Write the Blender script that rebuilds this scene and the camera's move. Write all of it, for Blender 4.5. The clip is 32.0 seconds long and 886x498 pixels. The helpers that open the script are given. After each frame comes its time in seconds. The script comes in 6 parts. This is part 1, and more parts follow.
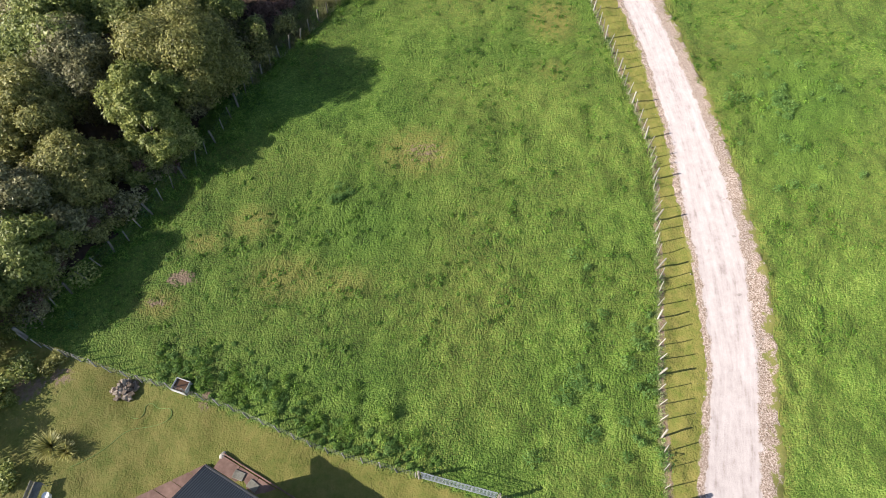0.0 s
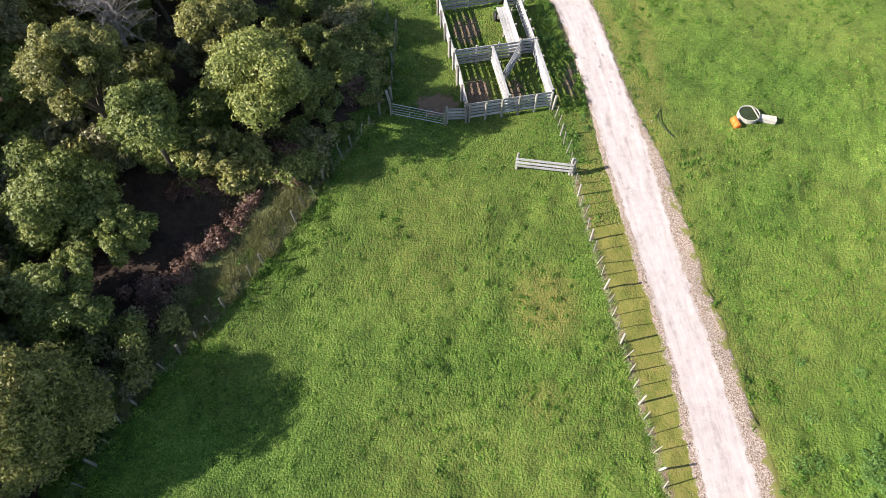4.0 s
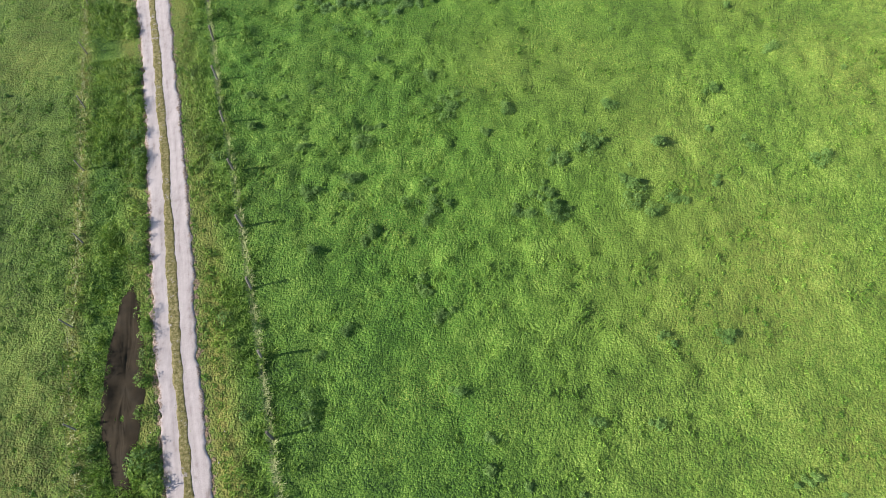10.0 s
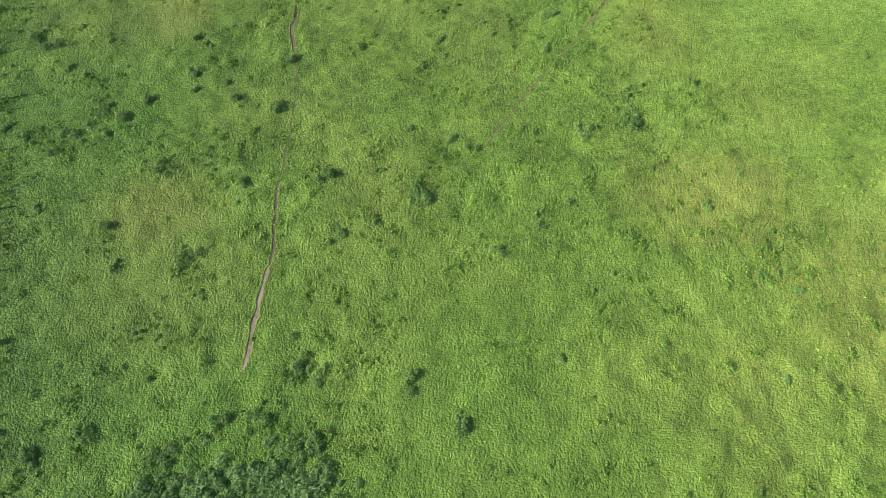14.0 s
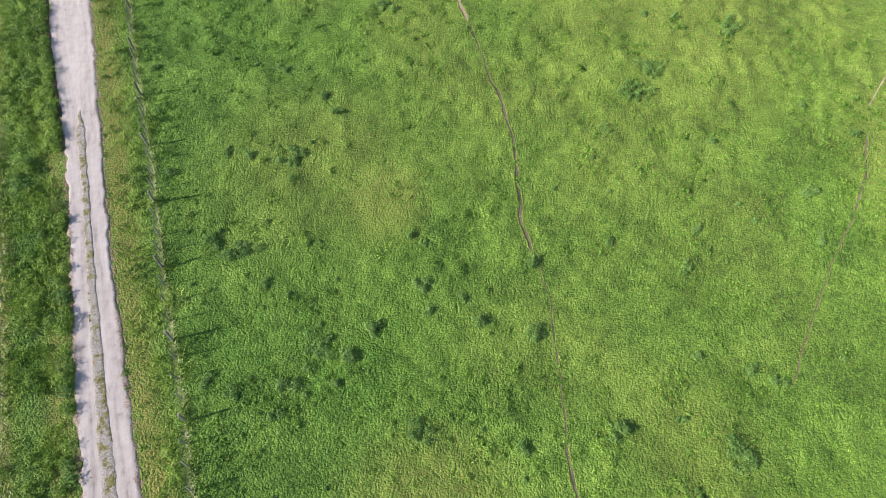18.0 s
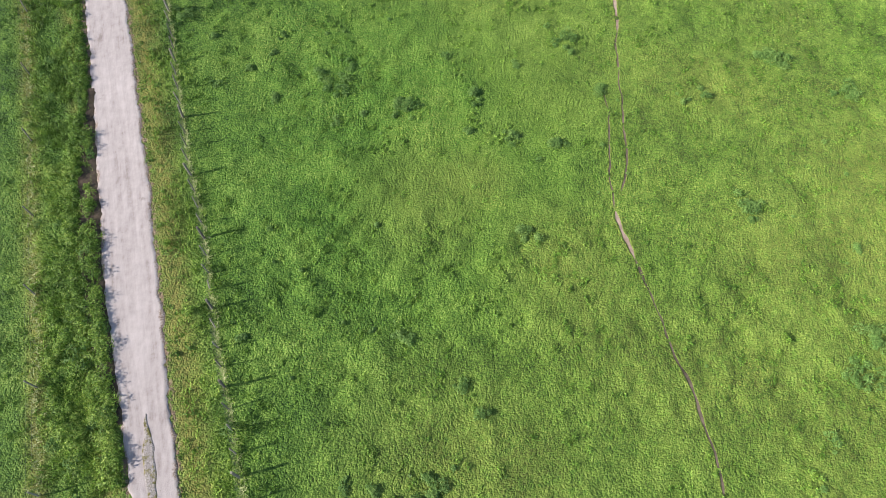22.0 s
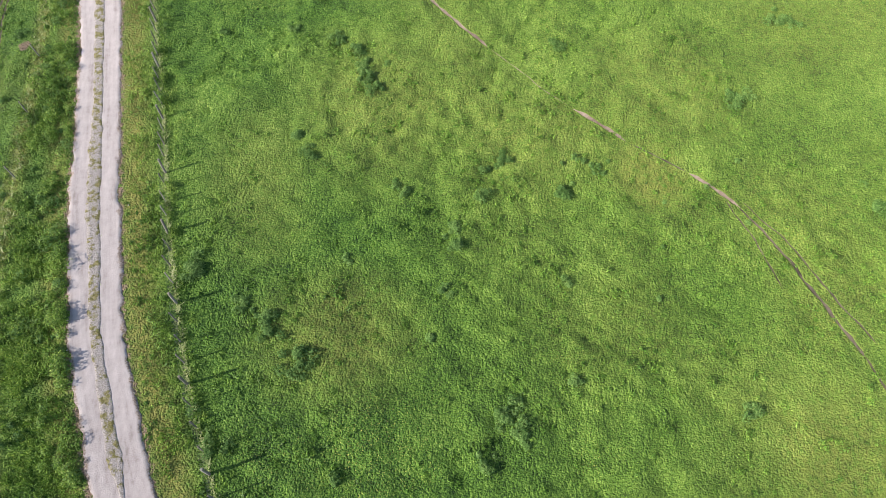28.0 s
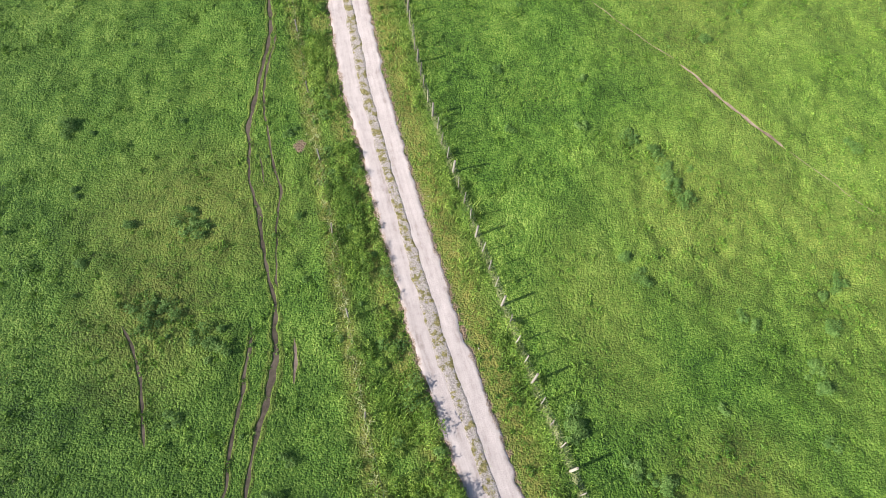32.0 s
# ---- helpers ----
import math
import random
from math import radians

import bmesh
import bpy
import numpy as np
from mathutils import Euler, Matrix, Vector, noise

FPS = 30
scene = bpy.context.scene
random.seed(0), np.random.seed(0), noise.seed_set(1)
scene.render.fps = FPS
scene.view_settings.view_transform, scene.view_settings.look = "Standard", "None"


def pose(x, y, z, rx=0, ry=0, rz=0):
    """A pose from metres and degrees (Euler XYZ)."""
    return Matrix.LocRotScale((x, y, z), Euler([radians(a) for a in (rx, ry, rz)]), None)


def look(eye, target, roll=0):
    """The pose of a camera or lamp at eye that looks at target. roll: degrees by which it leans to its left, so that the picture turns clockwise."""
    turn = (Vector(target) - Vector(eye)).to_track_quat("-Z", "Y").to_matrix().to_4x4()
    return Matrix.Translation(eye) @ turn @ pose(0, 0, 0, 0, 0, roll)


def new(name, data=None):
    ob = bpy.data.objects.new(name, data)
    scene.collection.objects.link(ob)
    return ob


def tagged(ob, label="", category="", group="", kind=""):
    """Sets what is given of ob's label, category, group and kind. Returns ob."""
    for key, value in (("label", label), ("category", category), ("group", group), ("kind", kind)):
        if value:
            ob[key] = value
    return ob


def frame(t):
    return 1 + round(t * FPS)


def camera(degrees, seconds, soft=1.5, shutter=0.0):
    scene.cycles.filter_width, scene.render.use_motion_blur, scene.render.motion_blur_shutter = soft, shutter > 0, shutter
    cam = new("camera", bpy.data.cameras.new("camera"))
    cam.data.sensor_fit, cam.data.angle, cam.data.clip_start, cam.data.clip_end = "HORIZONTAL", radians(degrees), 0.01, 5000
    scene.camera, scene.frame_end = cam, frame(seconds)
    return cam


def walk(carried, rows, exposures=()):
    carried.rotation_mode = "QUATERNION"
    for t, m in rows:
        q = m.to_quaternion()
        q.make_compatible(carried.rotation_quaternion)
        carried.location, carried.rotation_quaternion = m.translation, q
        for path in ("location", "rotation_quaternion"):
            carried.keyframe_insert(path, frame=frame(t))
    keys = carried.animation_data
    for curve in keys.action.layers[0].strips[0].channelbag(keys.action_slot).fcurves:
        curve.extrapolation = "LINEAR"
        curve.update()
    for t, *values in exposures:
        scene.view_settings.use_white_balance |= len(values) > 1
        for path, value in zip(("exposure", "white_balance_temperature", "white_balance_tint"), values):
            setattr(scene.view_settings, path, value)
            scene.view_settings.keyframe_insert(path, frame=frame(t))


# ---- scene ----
cam = camera(70, 32.0, soft=0.75)

PATH = [
    (0, (12.170, -9.731, 28.335), (12.170, 0.618, 11.221), 0.00),
    (0.5, (12.363, -9.111, 28.323), (12.343, 1.212, 11.193), -0.07),
    (1, (12.638, -7.783, 28.271), (12.600, 2.480, 11.105), -0.18),
    (1.5, (12.967, -5.660, 28.378), (12.903, 4.496, 11.148), -0.22),
    (2, (13.199, -3.062, 28.527), (13.125, 7.024, 11.256), -0.06),
    (2.5, (13.482, 0.141, 28.629), (13.352, 10.135, 11.306), -0.10),
    (4.5, (15.264, 16.588, 27.522), (15.074, 26.913, 10.394), -0.55),
    (5, (15.878, 21.756, 27.473), (15.708, 31.914, 10.246), -0.90),
    (5.5, (16.380, 26.864, 27.305), (16.235, 36.922, 10.018), -0.95),
    (6, (16.813, 31.838, 27.184), (16.690, 41.879, 9.888), -1.04),
    (6.5, (16.990, 36.922, 26.909), (16.998, 47.080, 9.681), 0.02),
    (7, (17.063, 42.446, 27.267), (17.310, 52.406, 9.925), 0.96),
    (7.5, (17.314, 47.956, 27.024), (17.623, 57.970, 9.714), 1.30),
    (8, (17.864, 53.754, 26.980), (18.121, 63.677, 9.618), 1.12),
    (8.5, (18.500, 59.429, 26.699), (18.718, 69.387, 9.356), 1.06),
    (9, (19.258, 65.361, 26.736), (19.412, 75.171, 9.308), 0.83),
    (9.5, (20.219, 71.249, 26.831), (20.228, 81.018, 9.379), 0.13),
    (10, (21.166, 77.280, 26.810), (21.056, 87.027, 9.346), -0.67),
    (10.5, (21.968, 83.357, 26.514), (21.789, 93.237, 9.125), -1.28),
    (11, (22.830, 89.814, 26.639), (22.587, 99.559, 9.175), -1.73),
    (11.5, (23.583, 96.011, 27.029), (23.319, 105.653, 9.509), -2.11),
    (12, (24.045, 101.000, 27.437), (23.924, 110.587, 9.885), -1.94),
    (12.5, (24.698, 104.730, 27.735), (24.660, 114.355, 10.203), -2.16),
    (13, (25.204, 107.592, 27.810), (25.226, 117.269, 10.308), -2.25),
    (13.5, (25.340, 110.432, 27.890), (25.321, 120.048, 10.354), -2.17),
    (14, (25.162, 113.071, 28.130), (25.130, 122.533, 10.509), -2.23),
    (14.5, (24.472, 115.464, 28.227), (24.516, 124.855, 10.568), -1.80),
    (16.5, (17.572, 122.420, 28.048), (18.299, 132.202, 10.619), 0.43),
    (17, (15.012, 124.087, 28.047), (16.032, 133.841, 10.616), 1.67),
    (17.5, (12.312, 125.648, 27.927), (13.555, 135.417, 10.519), 2.74),
    (18, (9.541, 127.286, 27.770), (10.937, 137.016, 10.352), 3.56),
    (18.5, (6.793, 128.840, 27.635), (8.366, 138.595, 10.247), 4.33),
    (19, (5.267, 129.994, 27.922), (6.814, 139.717, 10.513), 4.66),
    (19.5, (4.331, 131.144, 27.913), (5.886, 140.848, 10.493), 4.98),
    (20, (3.729, 132.957, 27.805), (5.307, 142.604, 10.357), 5.16),
    (20.5, (3.336, 135.551, 27.802), (4.925, 145.038, 10.267), 5.37),
    (21, (3.132, 138.678, 27.799), (4.703, 148.027, 10.189), 5.59),
    (21.5, (3.277, 141.949, 27.563), (4.688, 151.365, 9.975), 4.78),
    (22, (3.457, 145.645, 27.295), (4.655, 155.103, 9.714), 4.12),
    (22.5, (3.920, 150.079, 27.462), (4.854, 159.301, 9.740), 2.95),
    (23, (4.343, 154.621, 27.312), (5.163, 163.742, 9.532), 2.47),
    (23.5, (4.801, 157.979, 26.023), (5.608, 167.989, 8.728), 1.80),
    (24, (5.988, 162.468, 25.907), (6.416, 172.596, 8.667), -0.56),
    (24.5, (6.687, 165.800, 25.987), (7.316, 176.034, 8.815), -1.81),
    (26.5, (3.396, 175.977, 26.294), (4.584, 186.065, 9.065), -0.53),
    (27, (1.117, 178.220, 26.662), (2.454, 188.091, 9.320), 0.12),
    (27.5, (-1.843, 180.420, 26.879), (-0.230, 190.082, 9.442), 1.60),
    (28, (-5.078, 182.456, 26.966), (-3.209, 191.953, 9.464), 2.92),
    (28.5, (-8.678, 184.534, 27.120), (-6.549, 193.835, 9.543), 4.26),
    (29, (-12.693, 186.821, 27.233), (-10.253, 195.849, 9.554), 6.12),
    (29.5, (-16.829, 189.189, 27.252), (-14.084, 198.002, 9.509), 7.75),
    (30, (-19.906, 191.261, 27.591), (-16.982, 199.865, 9.774), 9.13),
    (30.5, (-21.619, 192.334, 27.554), (-18.687, 201.044, 9.790), 9.27),
    (31, (-22.313, 192.977, 27.595), (-19.418, 201.734, 9.849), 9.09),
    (31.5, (-22.275, 193.125, 27.611), (-19.417, 201.872, 9.854), 9.03),
    (32, (-21.995, 193.065, 27.522), (-19.205, 201.818, 9.757), 8.91),
]
walk(cam, [(t, look(eye, target, roll)) for t, eye, target, roll in PATH], exposures=[(0, 1.0), (5, 1.14), (7, 1.14), (9.5, 1.16), (14, 1.3), (17, 1.24), (20, 1.2), (24, 1.16), (27, 1.22), (30, 1.1), (32, 1.08)])

# ---- light ----
SUN_ELEV, SUN_AZ = radians(31.0), radians(257.0)
world = bpy.data.worlds.new("sky")
scene.world = world
world.use_nodes = True
wn = world.node_tree.nodes
sky = wn.new("ShaderNodeTexSky")
sky.sky_type = "NISHITA"
sky.sun_disc = False
sky.sun_elevation, sky.sun_rotation = SUN_ELEV, SUN_AZ
wn["Background"].inputs["Strength"].default_value = 0.085
world.node_tree.links.new(sky.outputs[0], wn["Background"].inputs["Color"])
sun_data = bpy.data.lights.new("sun", "SUN")
sun_data.energy, sun_data.angle, sun_data.color = 5.0, radians(0.55), (1.0, 0.93, 0.83)
sun = new("sun", sun_data)
sun_way = Vector((math.sin(SUN_AZ) * math.cos(SUN_ELEV), math.cos(SUN_AZ) * math.cos(SUN_ELEV), math.sin(SUN_ELEV)))
sun.matrix_world = look(sun_way * 200, (0, 0, 0))


# ---- the lie of the land ----
LAND = [-0.088, -0.002, 0.238, 0.023, -0.121, -0.02, -0.463, -0.026, 0.796, -0.024, -0.173, 0.007,
        0.596, -0.042, 0.039, -0.011, 1.65, -0.077, 0.074, -0.004, 0.009, 0.0]
LAND_FROM, LAND_STEP = -15.0, 25.5


def noise2(x, y, cell, seed):
    """Smooth value noise from -1 to 1 with the given cell in metres."""
    x, y = np.asarray(x, float) / cell + 1000, np.asarray(y, float) / cell + 1000
    i, j = np.floor(x).astype(np.int64), np.floor(y).astype(np.int64)
    u, v = x - i, y - j
    u, v = u * u * (3 - 2 * u), v * v * (3 - 2 * v)

    def h(a, b):
        n = (a * 374761393 + b * 668265263 + seed * 974711) & 0x7FFFFFFF
        n = ((n ^ (n >> 13)) * 1274126177) & 0x7FFFFFFF
        return ((n ^ (n >> 16)) & 0xFFFF) / 32767.5 - 1
    return (h(i, j) * (1 - u) + h(i + 1, j) * u) * (1 - v) + (h(i, j + 1) * (1 - u) + h(i + 1, j + 1) * u) * v


def base_z(x, y):
    x, y = np.asarray(x, float), np.asarray(y, float)
    c = np.array(LAND)
    k = np.clip((y - LAND_FROM) / LAND_STEP, 0, len(LAND) // 2 - 1.001)
    i = k.astype(int)
    f = k - i
    f = f * f * (3 - 2 * f)
    xx = np.clip(x - np.interp(y, [0, 35, 70, 100, 150, 190, 215], [27, 24, 14, 3, -9, -20, -26]), -30, 30)
    return (c[2 * i] + c[2 * i + 1] * xx) * (1 - f) + (c[2 * i + 2] + c[2 * i + 3] * xx) * f


# Track edges: y, west edge, east edge.
ROAD = np.array([
    (-60, 4.0, 7.2), (-30, 15.4, 18.4), (-5, 23.2, 25.6), (1, 24.8, 26.9), (6, 25.2, 27.6), (11, 25.25, 27.75), (16, 25.4, 27.6), (22, 25.1, 27.1),
    (28, 24.4, 26.4), (34, 23.6, 26.0), (40, 22.9, 25.35), (46, 22.05, 24.55)])
ROAD_MID = np.array([
    (50.6, 21.0, 23.7), (55, 19.4, 22.7), (60, 17.3, 20.2), (65, 14.9, 17.8), (68, 14.0, 16.3), (71, 13.1, 15.1), (76, 11.7, 13.35), (81, 10.2, 12.0),
    (86, 8.8, 10.55), (91, 7.4, 9.3), (98, 5.5, 7.3), (106, 3.1, 4.95), (114, 0.55, 2.75), (123, -1.7, 0.45), (132, -3.6, -1.4), (141, -5.6, -3.8)])
ROAD_FAR = np.array([
    (146, -6.8, -5.05), (152, -8.4, -6.45), (158, -10.3, -7.9), (165, -11.95, -9.5), (171, -13.3, -11.0), (177, -14.7, -12.3), (185, -16.3, -14.1),
    (194, -18.6, -16.5), (201, -19.8, -17.45), (207, -20.4, -18.15), (212, -20.9, -18.65), (217, -21.5, -19.05), (224, -21.7, -19.4), (260, -22.5, -20.2)])
ROAD = np.concatenate([ROAD, ROAD_MID, ROAD_FAR])


def road_edges(y):
    return np.interp(y, ROAD[:, 0], ROAD[:, 1]), np.interp(y, ROAD[:, 0], ROAD[:, 2])


# Cattle paths worn into the turf: width, whether the earth is pale, and the line.
PATHS = [
    (0.15, False, [(16.3, 127.6), (16.45, 129.0), (16.35, 131.0), (16.3, 133.0)]), (0.2, True, [(15.65, 122.2), (15.9, 124.1), (16.1, 126.0), (16.35, 127.8)]),
    (0.08, False, [(16.3, 133.0), (16.6, 135.5), (16.8, 139.9), (16.5, 142.1)]),
    (0.17, False, [(16.4, 142.4), (16.05, 144.4), (16.2, 146.0), (16.35, 148.4), (16.35, 150.8), (16.1, 152.8), (15.5, 155.4), (15.2, 157.6), (14.8, 159.6)]),
    (0.24, True, [(14.85, 159.5), (14.5, 161.1), (14.35, 162.4)]),
    (0.10, False, [(14.35, 162.4), (14.5, 164.2), (15.2, 168.0), (15.4, 170.5)]),
    (0.12, False, [(15.0, 163.5), (15.6, 165.3), (16.0, 167.8), (16.4, 171.0), (16.75, 173.9), (17.1, 175.6)]),
    (0.2, True, [(17.1, 175.4), (17.5, 177.4), (17.55, 178.6), (17.3, 180.2), (17.0, 181.6)]),
    (0.16, False, [(17.0, 181.4), (16.7, 183.4), (16.75, 185.4), (16.8, 187.0), (16.4, 189.3)]),
    (0.20, False, [(16.45, 189.0), (15.85, 191.4), (15.05, 194.2), (14.3, 196.1), (13.55, 197.8)]),
    (0.11, False, [(17.3, 189.6), (16.3, 192.4), (15.5, 195.0), (13.8, 198.1)]), (0.09, False, [(14.0, 193.0), (13.6, 196.0), (12.9, 198.6)]),
    (0.22, True, [(13.6, 197.7), (12.5, 199.2), (11.5, 200.2)]), (0.11, False, [(11.5, 200.2), (10.2, 201.4), (9.0, 202.4)]), (0.24, True, [(8.8, 202.6), (7.6, 204.0), (6.4, 205.2)]),
    (0.05, True, [(6.2, 205.4), (5.3, 206.4), (4.4, 207.8), (2.7, 210.1)]), (0.22, True, [(2.5, 210.3), (1.8, 211.4), (0.3, 213.8), (-1.5, 217.1)]), (0.06, True, [(-1.6, 217.3), (-2.9, 218.8), (-5.5, 222.7)]),
    (0.13, False, [(34.4, 143.8), (36.2, 146.4), (37.5, 149.4)]), (0.07, False, [(27.4, 134.6), (29.7, 137.8), (31.9, 140.8), (34.4, 143.7)]), (0.08, True, [(38.2, 151.0), (41.6, 154.7), (44.4, 156.9)]),
]
WEST_PATHS = [
    (0.30, False, [(-25.2, 226.0), (-25.1, 222.2), (-26.0, 217.9), (-26.7, 214.8), (-26.7, 212.2), (-26.3, 209.3), (-26.0, 206.3), (-25.75, 204.4), (-25.75, 202.3), (-26.2, 200.3), (-26.8, 198.2), (-27.2, 195.2), (-28.4, 191.0)]),
    (0.17, False, [(-24.9, 221.7), (-25.6, 218.7), (-25.8, 215.8), (-25.5, 213.1), (-25.2, 210.9), (-25.5, 208.8), (-25.6, 206.2), (-25.8, 205.0)]),
    (0.20, False, [(-26.8, 203.6), (-27.1, 200.9), (-27.6, 198.5), (-28.1, 195.5)]), (0.2, True, [(-25.0, 202.8), (-25.0, 201.6), (-25.15, 200.6)]),
    (0.17, False, [(-32.2, 204.4), (-31.3, 202.4), (-31.0, 200.5), (-30.8, 198.8)]), (0.09, False, [(-26.2, 213.3), (-26.0, 211.2)]),
    (0.17, False, [(-17.4, 159.0), (-16.3, 155.2), (-15.3, 151.6), (-14.75, 148.7), (-13.4, 145.6), (-12.1, 142.4), (-10.9, 139.5), (-10.3, 137.3)]),
    (0.11, False, [(-15.2, 152.4), (-14.8, 150.9), (-13.7, 148.2)]), (0.10, False, [(-17.4, 140.0), (-19.6, 147.0), (-21.0, 155.0)]),
]
PATHS = PATHS + WEST_PATHS
NEAR_PATH = np.ones((1050, 1350), np.float32)  # one cell for each tenth of a metre from (-50, 105)
for wd, pale, pts in PATHS:
    p = np.array(pts)
    d = np.r_[0, np.cumsum(np.hypot(*np.diff(p, axis=0).T))]
    for q in np.arange(0, d[-1], 0.08):
        i, j = int((np.interp(q, d, p[:, 0]) + 50) * 10), int((np.interp(q, d, p[:, 1]) - 105) * 10)
        u, v = np.mgrid[-8:9, -8:9]
        NEAR_PATH[i - 8:i + 9, j - 8:j + 9] = np.minimum(NEAR_PATH[i - 8:i + 9, j - 8:j + 9], np.clip((np.hypot(u, v) * 0.1 - 0.3) / 0.5, 0, 1))


def path_calm(x, y):
    """0 beside a cattle path, where the turf is trodden flat, to 1 away from it."""
    i, j = ((x + 50) * 10).astype(int), ((y - 105) * 10).astype(int)
    ok = (i >= 0) & (i < 1050) & (j >= 0) & (j < 1350)
    return np.where(ok, NEAR_PATH[np.clip(i, 0, 1049), np.clip(j, 0, 1349)], 1.0)


def ground_z(x, y):
    """Height of the ground: the lie of the land, with lumpy pasture away from the track and a hollow for the mud pool."""
    x, y = np.asarray(x, float), np.asarray(y, float)
    a, b = road_edges(y)
    away = np.clip((np.maximum(a - x, x - b) - 0.1) / 1.0, 0, 1)
    rough = np.clip(0.75 + 0.7 * noise2(x, y, 13.0, 6), 0.25, 1.3) + 0.7 * np.exp(-((y - 100) / 20) ** 2) * np.clip(1 - np.abs(x - 15) / 22, 0, 1)
    lump = 0.08 * noise2(x, y, 2.3, 1) + 0.09 * noise2(x, y, 1.05, 2) + 0.06 * noise2(x, y, 6.0, 3) + rough * (0.085 * noise2(x, y, 0.62, 4) + 0.05 * noise2(x, y, 0.4, 5))
    pool = np.hypot((x - 15.3) / 2.6, (y - 113.8) / 2.4)
    calm = np.clip((pool - 0.9) / 0.5, 0, 1)
    calm = calm * path_calm(x, y)
    calm = calm * (0.2 + 0.8 * np.clip(np.maximum(np.abs(x - 17.5) - 3.4, np.abs(y - 42.3) - 5.4), 0, 1))
    return base_z(x, y) + lump * away * calm - 0.03 * (1 - path_calm(x, y)) - 0.16 * np.clip(1.12 - pool, 0, 0.25) / 0.25


def gz(x, y):
    return float(ground_z(x, y))


# ---- helpers ----
def mesh_from(name, verts, faces, mat=None, smooth=False):
    me = bpy.data.meshes.new(name)
    me.from_pydata([tuple(v) for v in verts], [], faces)
    if mat:
        me.materials.append(mat)
    if smooth:
        me.polygons.foreach_set("use_smooth", [True] * len(me.polygons))
    me.update()
    return me


def tri_mesh(name, verts, tris, mat, quads=False):
    """A large mesh straight from arrays."""
    me = bpy.data.meshes.new(name)
    verts, tris = np.asarray(verts, np.float32), np.asarray(tris, np.int32)
    n = tris.shape[1]
    me.vertices.add(len(verts))
    me.vertices.foreach_set("co", verts.ravel())
    me.loops.add(tris.size)
    me.loops.foreach_set("vertex_index", tris.ravel())
    me.polygons.add(len(tris))
    me.polygons.foreach_set("loop_start", np.arange(0, tris.size, n, dtype=np.int32))
    me.materials.append(mat)
    me.update(calc_edges=True)
    me.validate()
    return me


def bm_mesh(name, bm, mat, smooth=False):
    me = bpy.data.meshes.new(name)
    bm.to_mesh(me)
    bm.free()
    me.materials.append(mat)
    if smooth:
        me.polygons.foreach_set("use_smooth", [True] * len(me.polygons))
    return me


def part(name, bm, material, parent, label="", m=None, smooth=False):
    """Links a bmesh (or a mesh) as one mesh object under a thing or a part."""
    me = bm if isinstance(bm, bpy.types.Mesh) else bm_mesh(name, bm, material, smooth)
    ob = new(name, me)
    ob.parent = parent
    if m is not None:
        ob.matrix_local = m
    if label:
        ob["label"] = label
    return ob


def thing(name, label, category, at=(0, 0, 0), rz=0.0, group="", kind=""):
    ob = new(name)
    ob.empty_display_size = 0.2
    ob.matrix_world = pose(at[0], at[1], at[2], 0, 0, rz)
    return tagged(ob, label, category, group, kind)


def box(bm, size, m=None, bevel=0.0):
    """A box of that size, centred, with rounded edges, at m."""
    r = bmesh.ops.create_cube(bm, size=1.0)
    vs = r["verts"]
    bmesh.ops.scale(bm, vec=size, verts=vs)
    if bevel:
        es = {e for v in vs for e in v.link_edges}
        out = bmesh.ops.bevel(bm, geom=list(es), offset=bevel, segments=1, affect="EDGES")
        vs = list({v for f in out["faces"] for v in f.verts} | {v for v in vs if v.is_valid})
    if m is not None:
        bmesh.ops.transform(bm, matrix=m, verts=vs)
    return bm


def lathe(bm, profile, n=16, m=None, squash=None):
    """Turns (radius, height) pairs about z. squash(angle) scales the radius."""
    rings = []
    for r, z in profile:
        ring = []
        for k in range(n):
            a = 2 * math.pi * k / n
            s = squash(a) if squash else 1.0
            v = Vector((r * s * math.cos(a), r * s * math.sin(a), z))
            ring.append(bm.verts.new(m @ v if m else v))
        rings.append(ring)
    for p, q in zip(rings, rings[1:]):
        for k in range(n):
            bm.faces.new((p[k], p[(k + 1) % n], q[(k + 1) % n], q[k]))
    bm.faces.new(rings[0][::-1])
    bm.faces.new(rings[-1])
    return bm


def tube(bm, pts, radii, n=6):
    """A tube along points, with a radius for each."""
    pts = [Vector(p) for p in pts]
    if not hasattr(radii, "__len__"):
        radii = [radii] * len(pts)
    rings = []
    for k, p in enumerate(pts):
        way = (pts[min(k + 1, len(pts) - 1)] - pts[max(k - 1, 0)]).normalized()
        side = way.cross(Vector((0.13, 0.21, 1))).normalized() if abs(way.z) < 0.95 else way.cross(Vector((1, 0.1, 0))).normalized()
        up = side.cross(way)
        rings.append([bm.verts.new(p + radii[k] * (math.cos(2 * math.pi * i / n) * side + math.sin(2 * math.pi * i / n) * up)) for i in range(n)])
    for a, b in zip(rings, rings[1:]):
        for i in range(n):
            bm.faces.new((a[i], a[(i + 1) % n], b[(i + 1) % n], b[i]))
    bm.faces.new(rings[0][::-1])
    bm.faces.new(rings[-1])
    return bm


